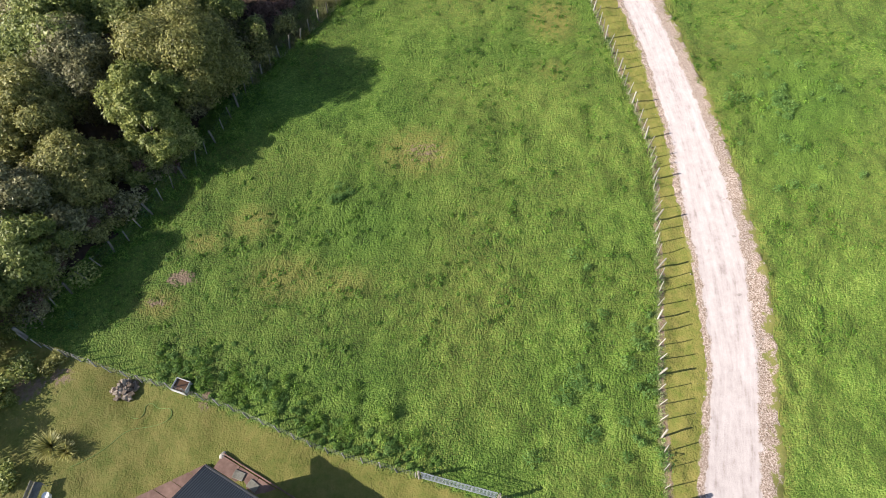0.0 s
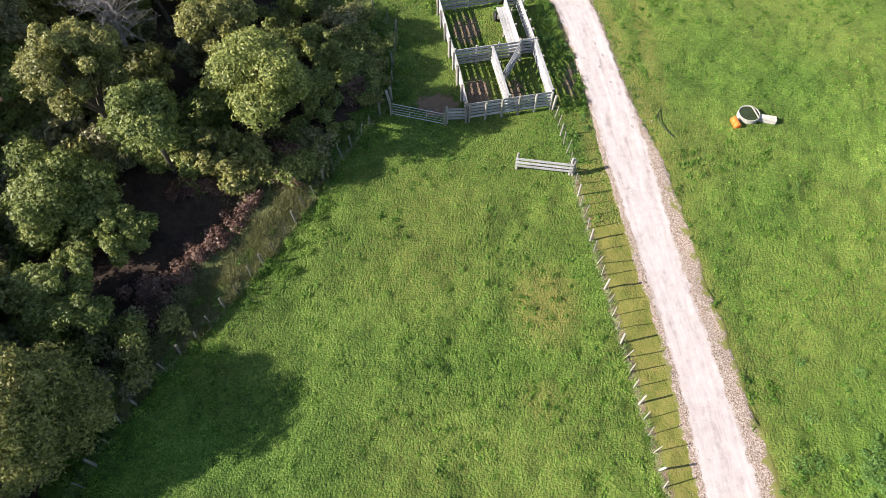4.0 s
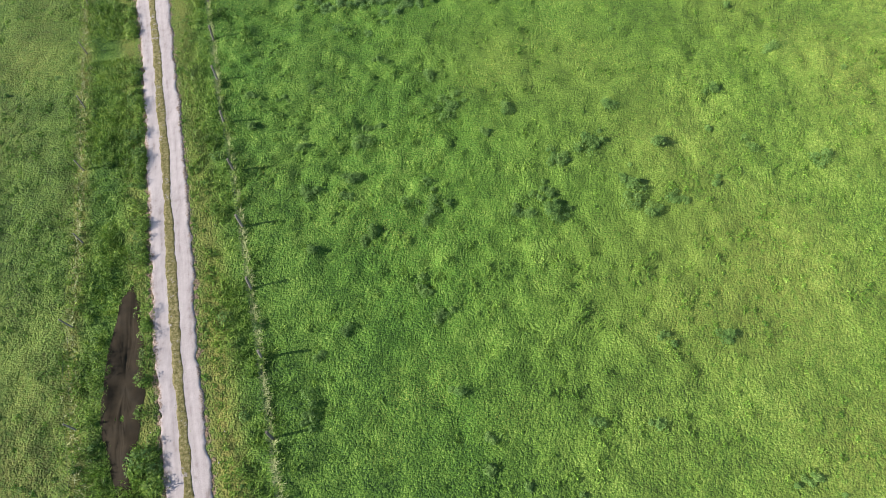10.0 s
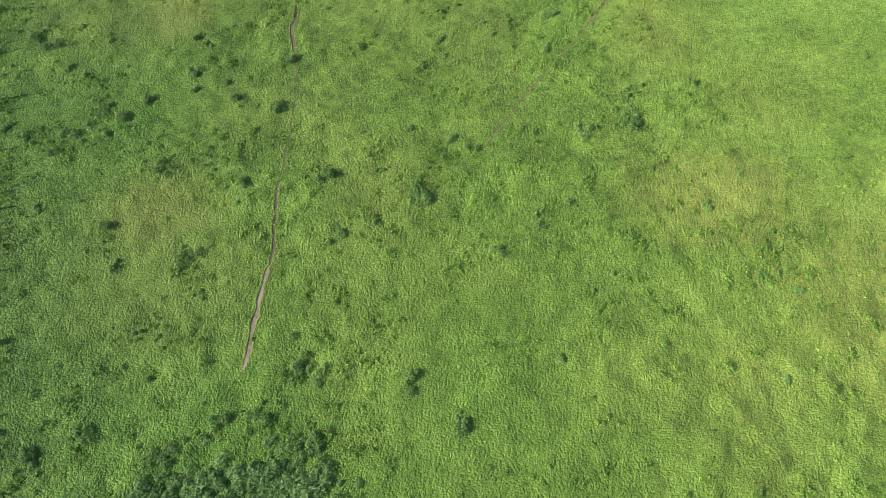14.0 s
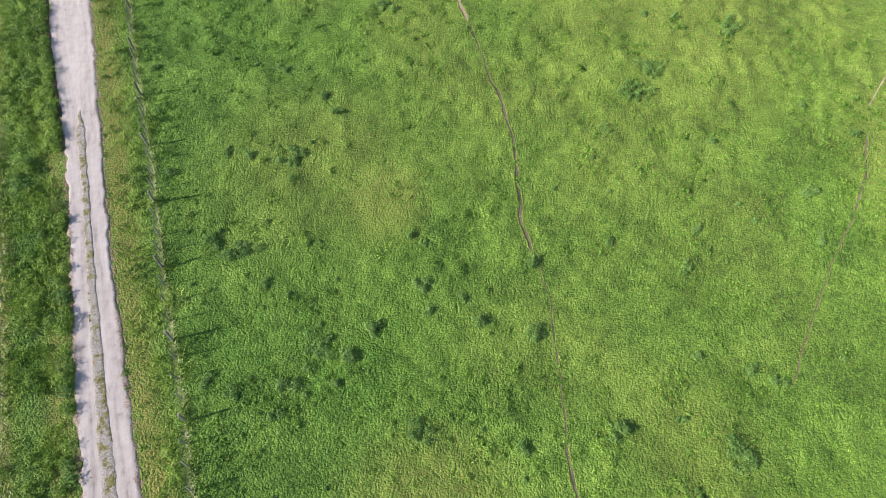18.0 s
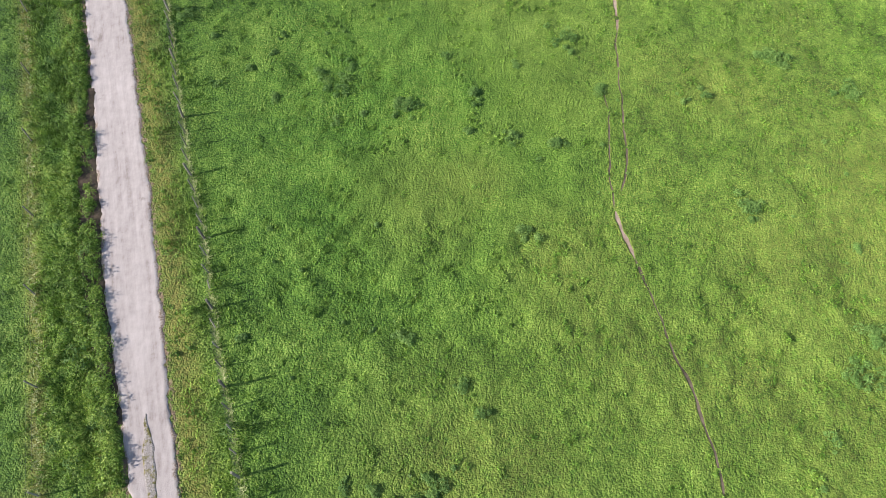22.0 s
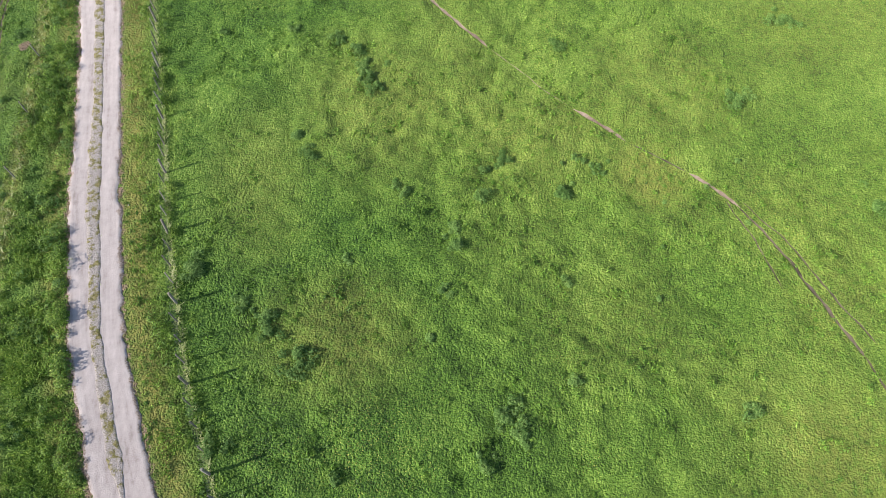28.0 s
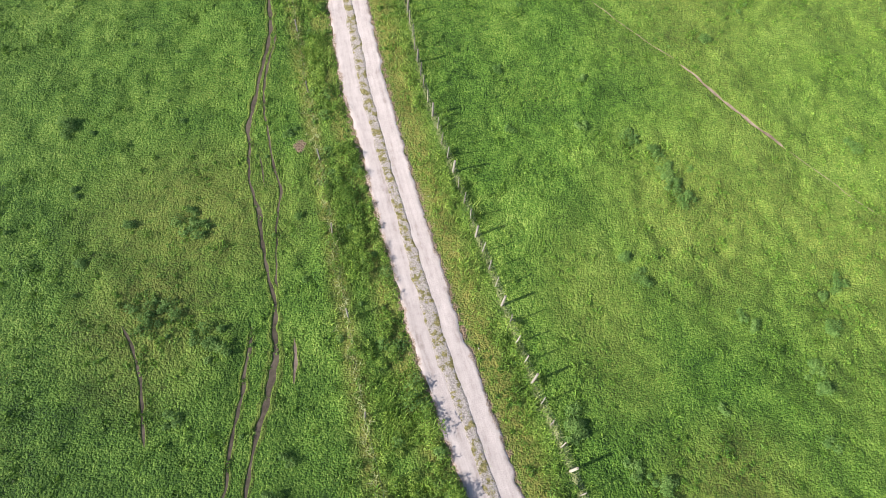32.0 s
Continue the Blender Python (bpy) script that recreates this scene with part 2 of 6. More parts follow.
# ---- materials ----
def node_mat(name, rough=0.8, metal=0.0, spec=0.3):
    m = bpy.data.materials.new(name)
    m.use_nodes = True
    nt = m.node_tree
    b = nt.nodes["Principled BSDF"]
    b.inputs["Roughness"].default_value, b.inputs["Metallic"].default_value = rough, metal
    b.inputs["Specular IOR Level"].default_value = spec
    b.inputs["Diffuse Roughness"].default_value = 0.9 if rough > 0.5 else 0.3
    return m, nt, b


def n_noise(nt, scale, detail=3, rough=0.55, vec=None, stretch=None):
    t = nt.nodes.new("ShaderNodeTexNoise")
    t.inputs["Scale"].default_value, t.inputs["Detail"].default_value, t.inputs["Roughness"].default_value = scale, detail, rough
    if vec is None:
        vec = nt.nodes.new("ShaderNodeNewGeometry").outputs["Position"]
    if stretch:
        mp = nt.nodes.new("ShaderNodeMapping")
        mp.inputs["Scale"].default_value = stretch
        nt.links.new(vec, mp.inputs["Vector"])
        vec = mp.outputs[0]
    nt.links.new(vec, t.inputs["Vector"])
    return t.outputs["Fac"]


def n_ramp(nt, fac, stops):
    r = nt.nodes.new("ShaderNodeValToRGB")
    e = r.color_ramp.elements
    for k, (p, c) in enumerate(stops):
        q = e[k] if k < 2 else e.new(p)
        q.position, q.color = p, (*c, 1) if hasattr(c, "__len__") else (c, c, c, 1)
    nt.links.new(fac, r.inputs[0])
    return r.outputs[0]


def n_mix(nt, fac, a, b, mode="MIX"):
    x = nt.nodes.new("ShaderNodeMix")
    x.data_type, x.blend_type = "RGBA", mode
    for s, v in ((0, fac), (6, a), (7, b)):
        if hasattr(v, "is_linked"):
            nt.links.new(v, x.inputs[s])
        else:
            x.inputs[s].default_value = (*v, 1) if hasattr(v, "__len__") else v
    return x.outputs[2]


def n_math(nt, op, a, b=None, c=None):
    x = nt.nodes.new("ShaderNodeMath")
    x.operation = op
    for s, v in enumerate((a, b, c)):
        if v is None:
            continue
        if hasattr(v, "is_linked"):
            nt.links.new(v, x.inputs[s])
        else:
            x.inputs[s].default_value = v
    return x.outputs[0]


def n_bump(nt, b, height, strength, dist):
    x = nt.nodes.new("ShaderNodeBump")
    x.inputs["Strength"].default_value, x.inputs["Distance"].default_value = strength, dist
    nt.links.new(height, x.inputs["Height"])
    nt.links.new(x.outputs[0], b.inputs["Normal"])


def n_step(nt, v, lo, hi):
    x = nt.nodes.new("ShaderNodeMapRange")
    x.interpolation_type = "SMOOTHSTEP"
    nt.links.new(v, x.inputs[0])
    x.inputs[1].default_value, x.inputs[2].default_value = lo, hi
    return x.outputs[0]


def simple_mat(name, dark, light, scale, rough=0.8, metal=0.0, bump=0.3, dist=0.01, spec=0.3, stretch=None, obj=False, vary=0.0):
    """Two tones at two scales, with fine relief; vary: by how much each piece differs."""
    m, nt, b = node_mat(name, rough, metal, spec)
    vec = nt.nodes.new("ShaderNodeTexCoord").outputs["Object"] if obj else None
    f1 = n_noise(nt, scale, 4, 0.6, vec, stretch)
    f2 = n_noise(nt, scale * 0.17, 2, 0.5, vec, stretch)
    f = n_math(nt, "MULTIPLY_ADD", f2, 0.5, n_math(nt, "MULTIPLY", f1, 0.5))
    if vary:
        oi = nt.nodes.new("ShaderNodeObjectInfo").outputs["Random"]
        f = n_math(nt, "ADD", f, n_math(nt, "MULTIPLY_ADD", oi, vary, -vary / 2))
    nt.links.new(n_ramp(nt, f, [(0.32, dark), (0.68, light)]), b.inputs["Base Color"])
    n_bump(nt, b, f1, bump, dist)
    return m


def leaf_mat(name, dark, mid, light, rough=0.5, scale=0.6):
    """Leaves or blades: each its own tone, with broad patches of colour."""
    m, nt, b = node_mat(name, rough, 0, 0.35)
    isl = nt.nodes.new("ShaderNodeNewGeometry").outputs["Random Per Island"]
    big = n_noise(nt, scale, 2)
    f = n_math(nt, "MULTIPLY_ADD", isl, 0.55, n_math(nt, "MULTIPLY", big, 0.6))
    col = n_ramp(nt, f, [(0.2, dark), (0.55, mid), (0.92, light)])
    nt.links.new(col, b.inputs["Base Color"])
    tr = nt.nodes.new("ShaderNodeBsdfTranslucent")
    nt.links.new(col, tr.inputs["Color"])
    mx = nt.nodes.new("ShaderNodeMixShader")
    mx.inputs[0].default_value = 0.25
    nt.links.new(b.outputs[0], mx.inputs[1])
    nt.links.new(tr.outputs[0], mx.inputs[2])
    nt.links.new(mx.outputs[0], nt.nodes["Material Output"].inputs["Surface"])
    return m


def n_cells(nt, scale, vec, smooth=0.6, rnd=1.0):
    """Rounded cells: the distance from each cell's middle, and a random value for each cell."""
    v = nt.nodes.new("ShaderNodeTexVoronoi")
    v.feature = "SMOOTH_F1"
    v.inputs["Scale"].default_value, v.inputs["Smoothness"].default_value, v.inputs["Randomness"].default_value = scale, smooth, rnd
    nt.links.new(vec, v.inputs["Vector"])
    sep = nt.nodes.new("ShaderNodeSeparateColor")
    nt.links.new(v.outputs["Color"], sep.inputs[0])
    return v.outputs["Distance"], sep.outputs[0]


def n_warped(nt, scale, amount):
    """The place on the ground, pushed about by noise, so that cells lose their regular outline."""
    pos = nt.nodes.new("ShaderNodeNewGeometry").outputs["Position"]
    t = nt.nodes.new("ShaderNodeTexNoise")
    t.inputs["Scale"].default_value, t.inputs["Detail"].default_value = scale, 3
    nt.links.new(pos, t.inputs["Vector"])
    x = nt.nodes.new("ShaderNodeVectorMath")
    x.operation = "MULTIPLY_ADD"
    nt.links.new(t.outputs["Color"], x.inputs[0])
    x.inputs[1].default_value = (amount, amount, amount)
    nt.links.new(pos, x.inputs[2])
    return x.outputs[0]


def pasture_colour(nt):
    """The pasture's colour over the land: broad paddock tones, clumps and leaves."""
    def wide(v, lo, hi, gain):
        x = nt.nodes.new("ShaderNodeMapRange")
        nt.links.new(v, x.inputs[0])
        x.inputs[1].default_value, x.inputs[2].default_value, x.inputs[4].default_value = lo, hi, gain
        return x.outputs[0]
    vec = n_warped(nt, 5.0, 0.12)
    d1, c1 = n_cells(nt, 8.0, vec)
    d2, c2 = n_cells(nt, 15.0, vec, 0.4)
    n1, n2, n3, n4 = n_noise(nt, 0.045, 2), n_noise(nt, 0.3, 3), n_noise(nt, 1.7, 3, 0.6), n_noise(nt, 20, 4, 0.7)
    f = n_math(nt, "ADD", wide(n1, 0.3, 0.7, 0.10), wide(n2, 0.3, 0.7, 0.16))
    # n3 and n4 also shape the relief: shading of hollows put into the colour
    f = n_math(nt, "ADD", f, wide(n3, 0.28, 0.72, 0.16))
    f = n_math(nt, "ADD", f, wide(n4, 0.35, 0.65, 0.30))
    f = n_math(nt, "ADD", f, n_math(nt, "MULTIPLY_ADD", c1, 0.10, n_math(nt, "MULTIPLY", c2, 0.22)))
    col = n_ramp(nt, f, [(0.27, (0.013, 0.040, 0.006)), (0.45, (0.054, 0.125, 0.014)), (0.63, (0.122, 0.216, 0.031)), (0.86, (0.28, 0.37, 0.09))])
    h = n_math(nt, "MULTIPLY_ADD", d1, -0.085, n_math(nt, "MULTIPLY", d2, -0.075))
    h = n_math(nt, "MULTIPLY_ADD", n4, 0.06, h)
    h = n_math(nt, "MULTIPLY_ADD", n3, 0.12, h)
    return col, h, n4


def ground_mat():
    m, nt, b = node_mat("pasture", 0.8, 0, 0.2)
    col, relief, n4 = pasture_colour(nt)
    at = nt.nodes.new("ShaderNodeAttribute")
    at.attribute_name = "soil"
    sep = nt.nodes.new("ShaderNodeSeparateColor")
    nt.links.new(at.outputs["Color"], sep.inputs[0])
    bare, dry, lush = sep.outputs[0], sep.outputs[1], sep.outputs[2]
    ragged = n_noise(nt, 3.5, 4, 0.7)
    tone = n_mix(nt, n_noise(nt, 9, 3), (0.145, 0.155, 0.03), (0.26, 0.24, 0.07))
    col = n_mix(nt, n_math(nt, "MULTIPLY", dry, n_step(nt, ragged, 0.22, 0.64)), col, tone)
    col = n_mix(nt, n_math(nt, "MULTIPLY", lush, n_step(nt, ragged, 0.3, 0.65)), col, n_mix(nt, n4, (0.022, 0.085, 0.008), (0.085, 0.22, 0.02)))
    # small yellow flowers in the open paddock
    dots = n_math(nt, "MULTIPLY", n_step(nt, n_noise(nt, 16, 2, 0.5), 0.6, 0.7), n_step(nt, n_noise(nt, 0.12, 3, 0.6), 0.48, 0.68))
    col = n_mix(nt, n_math(nt, "MULTIPLY", dots, 0.65), col, (0.42, 0.40, 0.10))
    col = n_mix(nt, n_math(nt, "MULTIPLY", at.outputs["Alpha"], 0.85), col, n_ramp(nt, n_noise(nt, 1.6, 7, 0.75), [(0.34, (0.115, 0.14, 0.024)), (0.66, (0.245, 0.205, 0.062))]))
    earth = n_mix(nt, n_noise(nt, 6, 4, 0.65), (0.12, 0.075, 0.05), (0.34, 0.25, 0.18))
    bf = n_step(nt, n_math(nt, "MULTIPLY_ADD", n_math(nt, "SUBTRACT", ragged, 0.5), 1.4, bare), 0.35, 0.62)
    col = n_mix(nt, bf, col, earth)
    nt.links.new(col, b.inputs["Base Color"])
    mown = at.outputs["Alpha"]
    n_bump(nt, b, n_math(nt, "MULTIPLY", relief, n_math(nt, "MULTIPLY_ADD", mown, -0.75, 1.0)), 1.0, 1.0)
    return m


def blade_mat(name, gain=(1, 1, 1)):
    m, nt, b = node_mat(name, 0.6, 0, 0.3)
    col, relief, n4 = pasture_colour(nt)
    isl = nt.nodes.new("ShaderNodeNewGeometry").outputs["Random Per Island"]
    col = n_mix(nt, 1.0, col, n_ramp(nt, isl, [(0, tuple(0.75 * g for g in gain)), (1, tuple(1.4 * g for g in gain))]), "MULTIPLY")
    nt.links.new(col, b.inputs["Base Color"])
    tr = nt.nodes.new("ShaderNodeBsdfTranslucent")
    nt.links.new(col, tr.inputs["Color"])
    mx = nt.nodes.new("ShaderNodeMixShader")
    mx.inputs[0].default_value = 0.3
    nt.links.new(b.outputs[0], mx.inputs[1])
    nt.links.new(tr.outputs[0], mx.inputs[2])
    nt.links.new(mx.outputs[0], nt.nodes["Material Output"].inputs["Surface"])
    return m


def gravel_mat():
    """Crushed limestone: pale where wheels run, dirty and stony along its sides (u: metres beyond the edge)."""
    m, nt, b = node_mat("limestone_gravel", 0.9, 0, 0.25)
    uv = nt.nodes.new("ShaderNodeUVMap").outputs[0]
    sx = nt.nodes.new("ShaderNodeSeparateXYZ")
    nt.links.new(uv, sx.inputs[0])
    off = sx.outputs[0]
    fine = n_noise(nt, 26, 3, 0.7)
    streak = n_noise(nt, 2.2, 4, 0.65, None, (1.6, 0.35, 1))
    ruts = n_noise(nt, 1.0, 4, 0.6, uv, (3.6, 0.22, 1))
    grime = n_math(nt, "MULTIPLY_ADD", streak, 0.30, n_math(nt, "MULTIPLY", n_noise(nt, 2.6, 6, 0.72), 0.30))
    grime = n_math(nt, "MULTIPLY_ADD", ruts, 0.40, grime)
    col = n_ramp(nt, grime, [(0.36, (0.27, 0.225, 0.215)), (0.46, (0.41, 0.36, 0.355)), (0.62, (0.525, 0.47, 0.465))])
    col = n_mix(nt, n_math(nt, "MULTIPLY", n_step(nt, fine, 0.54, 0.72), 0.18), col, (0.36, 0.31, 0.30))
    wob = n_math(nt, "MULTIPLY_ADD", n_noise(nt, 1.6, 5, 0.65), 0.8, -0.40)
    worn = n_math(nt, "ADD", off, wob)
    rubble = n_ramp(nt, n_noise(nt, 13, 4, 0.8), [(0.36, (0.10, 0.07, 0.05)), (0.5, (0.29, 0.22, 0.18)), (0.66, (0.55, 0.48, 0.45))])
    col = n_mix(nt, n_step(nt, worn, -0.10, 0.06), col, rubble)
    turf = n_mix(nt, n_noise(nt, 9.0, 5, 0.75), (0.085, 0.115, 0.02), (0.25, 0.22, 0.075))
    fringe = n_math(nt, "ADD", off, n_math(nt, "MULTIPLY_ADD", n_noise(nt, 1.3, 6, 0.72), 2.2, -1.1))
    col = n_mix(nt, n_step(nt, fringe, 0.42, 0.62), col, turf)
    wet = n_step(nt, n_noise(nt, 0.6, 4, 0.75), 0.64, 0.72)
    col = n_mix(nt, n_math(nt, "MULTIPLY", wet, 0.55), col, (0.20, 0.17, 0.15))
    nt.links.new(col, b.inputs["Base Color"])
    n_bump(nt, b, n_math(nt, "ADD", fine, grime), 0.4, 0.04)
    return m


M_GROUND, M_GRAVEL = ground_mat(), gravel_mat()
M_BLADE = blade_mat("grass_blades", (1.32, 1.28, 1.25))
M_VERGE = blade_mat("rank_grass", (1.85, 1.58, 1.75))
M_PALE_WEED = leaf_mat("pale_weed_leaves", (0.05, 0.12, 0.028), (0.115, 0.225, 0.058), (0.22, 0.34, 0.115), 0.8)
M_WEED = leaf_mat("weed_leaves", (0.044, 0.108, 0.022), (0.104, 0.205, 0.044), (0.205, 0.315, 0.088), 0.8)
M_FENCE_WEED = leaf_mat("fence_weed_leaves", (0.044, 0.108, 0.018), (0.108, 0.21, 0.036), (0.22, 0.33, 0.08), 0.75)
M_STRIP, snt, sb = node_mat("broken_strip", 0.95, 0, 0.2)
veg = n_ramp(snt, n_noise(snt, 8, 5, 0.7), [(0.34, (0.08, 0.075, 0.024)), (0.5, (0.18, 0.16, 0.062)), (0.68, (0.34, 0.29, 0.16))])
grit = n_ramp(snt, n_noise(snt, 20, 3, 0.7), [(0.35, (0.20, 0.17, 0.155)), (0.65, (0.46, 0.42, 0.41))])
sxyz = snt.nodes.new("ShaderNodeSeparateXYZ")
snt.links.new(snt.nodes.new("ShaderNodeNewGeometry").outputs["Position"], sxyz.inputs[0])
more = n_math(snt, "MULTIPLY_ADD", n_step(snt, sxyz.outputs[1], 95.0, 135.0), 0.16, n_noise(snt, 2.6, 5, 0.7))
snt.links.new(n_mix(snt, n_step(snt, more, 0.58, 0.68), veg, grit), sb.inputs["Base Color"])
n_bump(snt, sb, n_noise(snt, 9, 4, 0.65), 0.8, 0.06)
M_EARTH = simple_mat("bare_earth", (0.12, 0.085, 0.068), (0.32, 0.25, 0.21), 5, 0.95, bump=0.7, dist=0.04)
M_DARK_EARTH = simple_mat("damp_and_shaded_earth", (0.03, 0.025, 0.018), (0.15, 0.12, 0.092), 4, 0.95, bump=0.8, dist=0.05)
M_BANK = simple_mat("shaded_bank_earth", (0.035, 0.026, 0.018), (0.12, 0.088, 0.06), 5, 0.95, bump=0.9, dist=0.06)
M_POST = simple_mat("weathered_post", (0.19, 0.175, 0.15), (0.39, 0.365, 0.32), 9, 0.85, bump=0.4, stretch=(3, 3, 0.4), vary=0.3)
M_BOARD = simple_mat("grey_boards", (0.24, 0.235, 0.24), (0.50, 0.485, 0.49), 6, 0.8, bump=0.3, vary=0.25)
M_WIRE = simple_mat("fence_wire", (0.10, 0.10, 0.10), (0.2, 0.2, 0.2), 20, 0.6, 0.5)
M_STEEL = simple_mat("galvanised_steel", (0.42, 0.43, 0.44), (0.66, 0.67, 0.68), 8, 0.42, 0.7, bump=0.05)
M_WHITE = simple_mat("white_paint", (0.62, 0.62, 0.62), (0.85, 0.85, 0.86), 5, 0.5, bump=0.05)
M_WRAP = simple_mat("white_bale_wrap", (0.66, 0.74, 0.76), (0.82, 0.86, 0.87), 3, 0.38, bump=0.25, dist=0.02, spec=0.5)
M_CONC = simple_mat("old_concrete", (0.30, 0.29, 0.26), (0.56, 0.54, 0.49), 7, 0.9, bump=0.4)
M_DARK_CONC = simple_mat("stained_concrete", (0.13, 0.125, 0.105), (0.32, 0.30, 0.26), 7, 0.9, bump=0.4)
M_HOLE = simple_mat("grey_gravel", (0.20, 0.17, 0.16), (0.44, 0.39, 0.38), 8, 0.9, bump=0.4)
M_ORANGE = simple_mat("orange_plastic", (0.62, 0.13, 0.02), (0.85, 0.22, 0.04), 4, 0.45, bump=0.05)
M_BARK = simple_mat("bark", (0.05, 0.04, 0.03), (0.17, 0.14, 0.11), 6, 0.95, bump=0.8, dist=0.03)
M_DEAD = simple_mat("dead_wood", (0.22, 0.19, 0.175), (0.46, 0.41, 0.385), 6, 0.9)
M_FIELD_STONE = simple_mat("field_stones", (0.16, 0.115, 0.085), (0.50, 0.42, 0.34), 4, 0.9, bump=0.6, dist=0.03, vary=0.5)
M_DULL_WHITE = simple_mat("grimy_white_plastic", (0.36, 0.355, 0.34), (0.60, 0.60, 0.59), 5, 0.6, bump=0.1)
M_STONE = simple_mat("stones", (0.20, 0.18, 0.16), (0.55, 0.50, 0.45), 4, 0.9, bump=0.6, dist=0.03, vary=0.4)
M_ARM = simple_mat("mossy_crossarm", (0.085, 0.09, 0.06), (0.22, 0.21, 0.155), 7, 0.9, bump=0.3)
M_BATTEN = simple_mat("dark_batten", (0.12, 0.11, 0.09), (0.28, 0.26, 0.22), 9, 0.9, bump=0.4, stretch=(3, 3, 0.4), vary=0.3)
M_LITTER = simple_mat("leaf_litter", (0.025, 0.017, 0.012), (0.10, 0.064, 0.045), 4, 0.95, bump=1.0, dist=0.1)
M_ROOF = simple_mat("dark_roof_steel", (0.030, 0.031, 0.036), (0.055, 0.057, 0.064), 1.2, 0.38, 0.0, bump=0.02, spec=0.5)
M_WALL = simple_mat("cream_wall", (0.45, 0.41, 0.35), (0.62, 0.58, 0.50), 3, 0.8)
M_PATIO = simple_mat("red_paving", (0.13, 0.075, 0.06), (0.30, 0.19, 0.155), 5, 0.9, bump=0.5)
M_GLASS = simple_mat("dark_glass", (0.02, 0.022, 0.025), (0.04, 0.045, 0.05), 2, 0.08, bump=0.0, spec=0.6)
M_PINK = simple_mat("pink_stone", (0.30, 0.17, 0.13), (0.58, 0.42, 0.35), 5, 0.85, bump=0.5, dist=0.02)
M_HOSE = simple_mat("green_hose", (0.12, 0.20, 0.05), (0.20, 0.30, 0.09), 5, 0.5)
M_CERAMIC = simple_mat("brown_ceramic", (0.20, 0.10, 0.05), (0.38, 0.22, 0.12), 5, 0.35, bump=0.02, spec=0.5)
M_PVC = simple_mat("black_pipe", (0.012, 0.012, 0.012), (0.035, 0.035, 0.035), 5, 0.5)


def water_mat(name, col, rough=0.06):
    m, nt, b = node_mat(name, rough, 0, 0.5)
    f = n_noise(nt, 1.6, 3)
    nt.links.new(n_ramp(nt, f, [(0.3, tuple(0.75 * c for c in col)), (0.7, tuple(1.2 * c for c in col))]), b.inputs["Base Color"])
    n_bump(nt, b, n_noise(nt, 5, 2), 0.04, 0.02)
    return m


M_POND, M_MUDWATER = water_mat("green_water", (0.035, 0.045, 0.018)), water_mat("muddy_water", (0.05, 0.033, 0.025), 0.16)
M_DITCH = simple_mat("ditch_water", (0.018, 0.015, 0.010), (0.05, 0.037, 0.022), 2.5, 0.8, bump=0.15, dist=0.03, spec=0.1)


# ---- fence lines ----
ROADSIDE = [(21.6, -5.2), (21.95, -1.5), (22.5, 2.3), (23.05, 5.5), (23.45, 8.8), (23.95, 12.0), (24.0, 13.8), (23.8, 16.2), (23.25, 20.0), (22.75, 23.4), (22.1, 28.0), (21.6, 32.0), (21.5, 33.3)]
BUSH_LINE = [(-8.2, 2.6), (-5.9, 6.3), (-4.6, 8.3), (-3.1, 11.3), (-1.6, 14.0), (-0.6, 16.7), (0.4, 19.5), (1.5, 21.7), (3.2, 23.9), (5.2, 26.9), (6.9, 30.2), (8.2, 33.1), (10.0, 36.6), (11.2, 38.2)]
EAST = [(15.8, 76.3), (14.8, 80.3), (13.2, 86.3), (11.2, 93.3), (9.95, 97.6), (8.6, 101.5), (7.4, 106.1), (6.4, 109.7), (5.1, 114.2), (3.8, 119.0), (2.6, 123.6), (1.5, 128.1), (0.6, 132.2), (-0.2, 136.1),
        (-1.35, 140.4), (-2.3, 144.5), (-3.2, 148.7), (-4.0, 152.0), (-5.1, 156.0), (-6.3, 161.5), (-7.6, 166.0), (-8.6, 170.5), (-9.3, 173.8), (-10.0, 177.2), (-11.3, 182.9), (-12.6, 187.2),
        (-13.7, 191.2), (-14.4, 195.3), (-15.1, 199.6), (-15.6, 204.0), (-16.1, 208.3), (-16.7, 213.0), (-17.1, 217.0), (-17.1, 222.7), (-17.4, 240.0)]
WEST = [(8.8, 74.7), (8.35, 76.6), (7.3, 79.9), (5.55, 84.7), (4.7, 88.0), (4.05, 91.2), (2.7, 96.0), (-0.7, 108.0), (-4.2, 122.0), (-7.2, 135.0), (-8.2, 139.3), (-9.2, 143.5), (-10.8, 148.4), (-11.95, 152.8),
        (-13.2, 157.7), (-14.7, 162.8), (-15.6, 167.0), (-18.6, 180.0), (-21.4, 192.0), (-22.2, 196.5), (-22.4, 199.8), (-22.65, 204.5), (-23.0, 210.0), (-23.3, 215.8), (-23.65, 221.0), (-24.2, 240.0)]


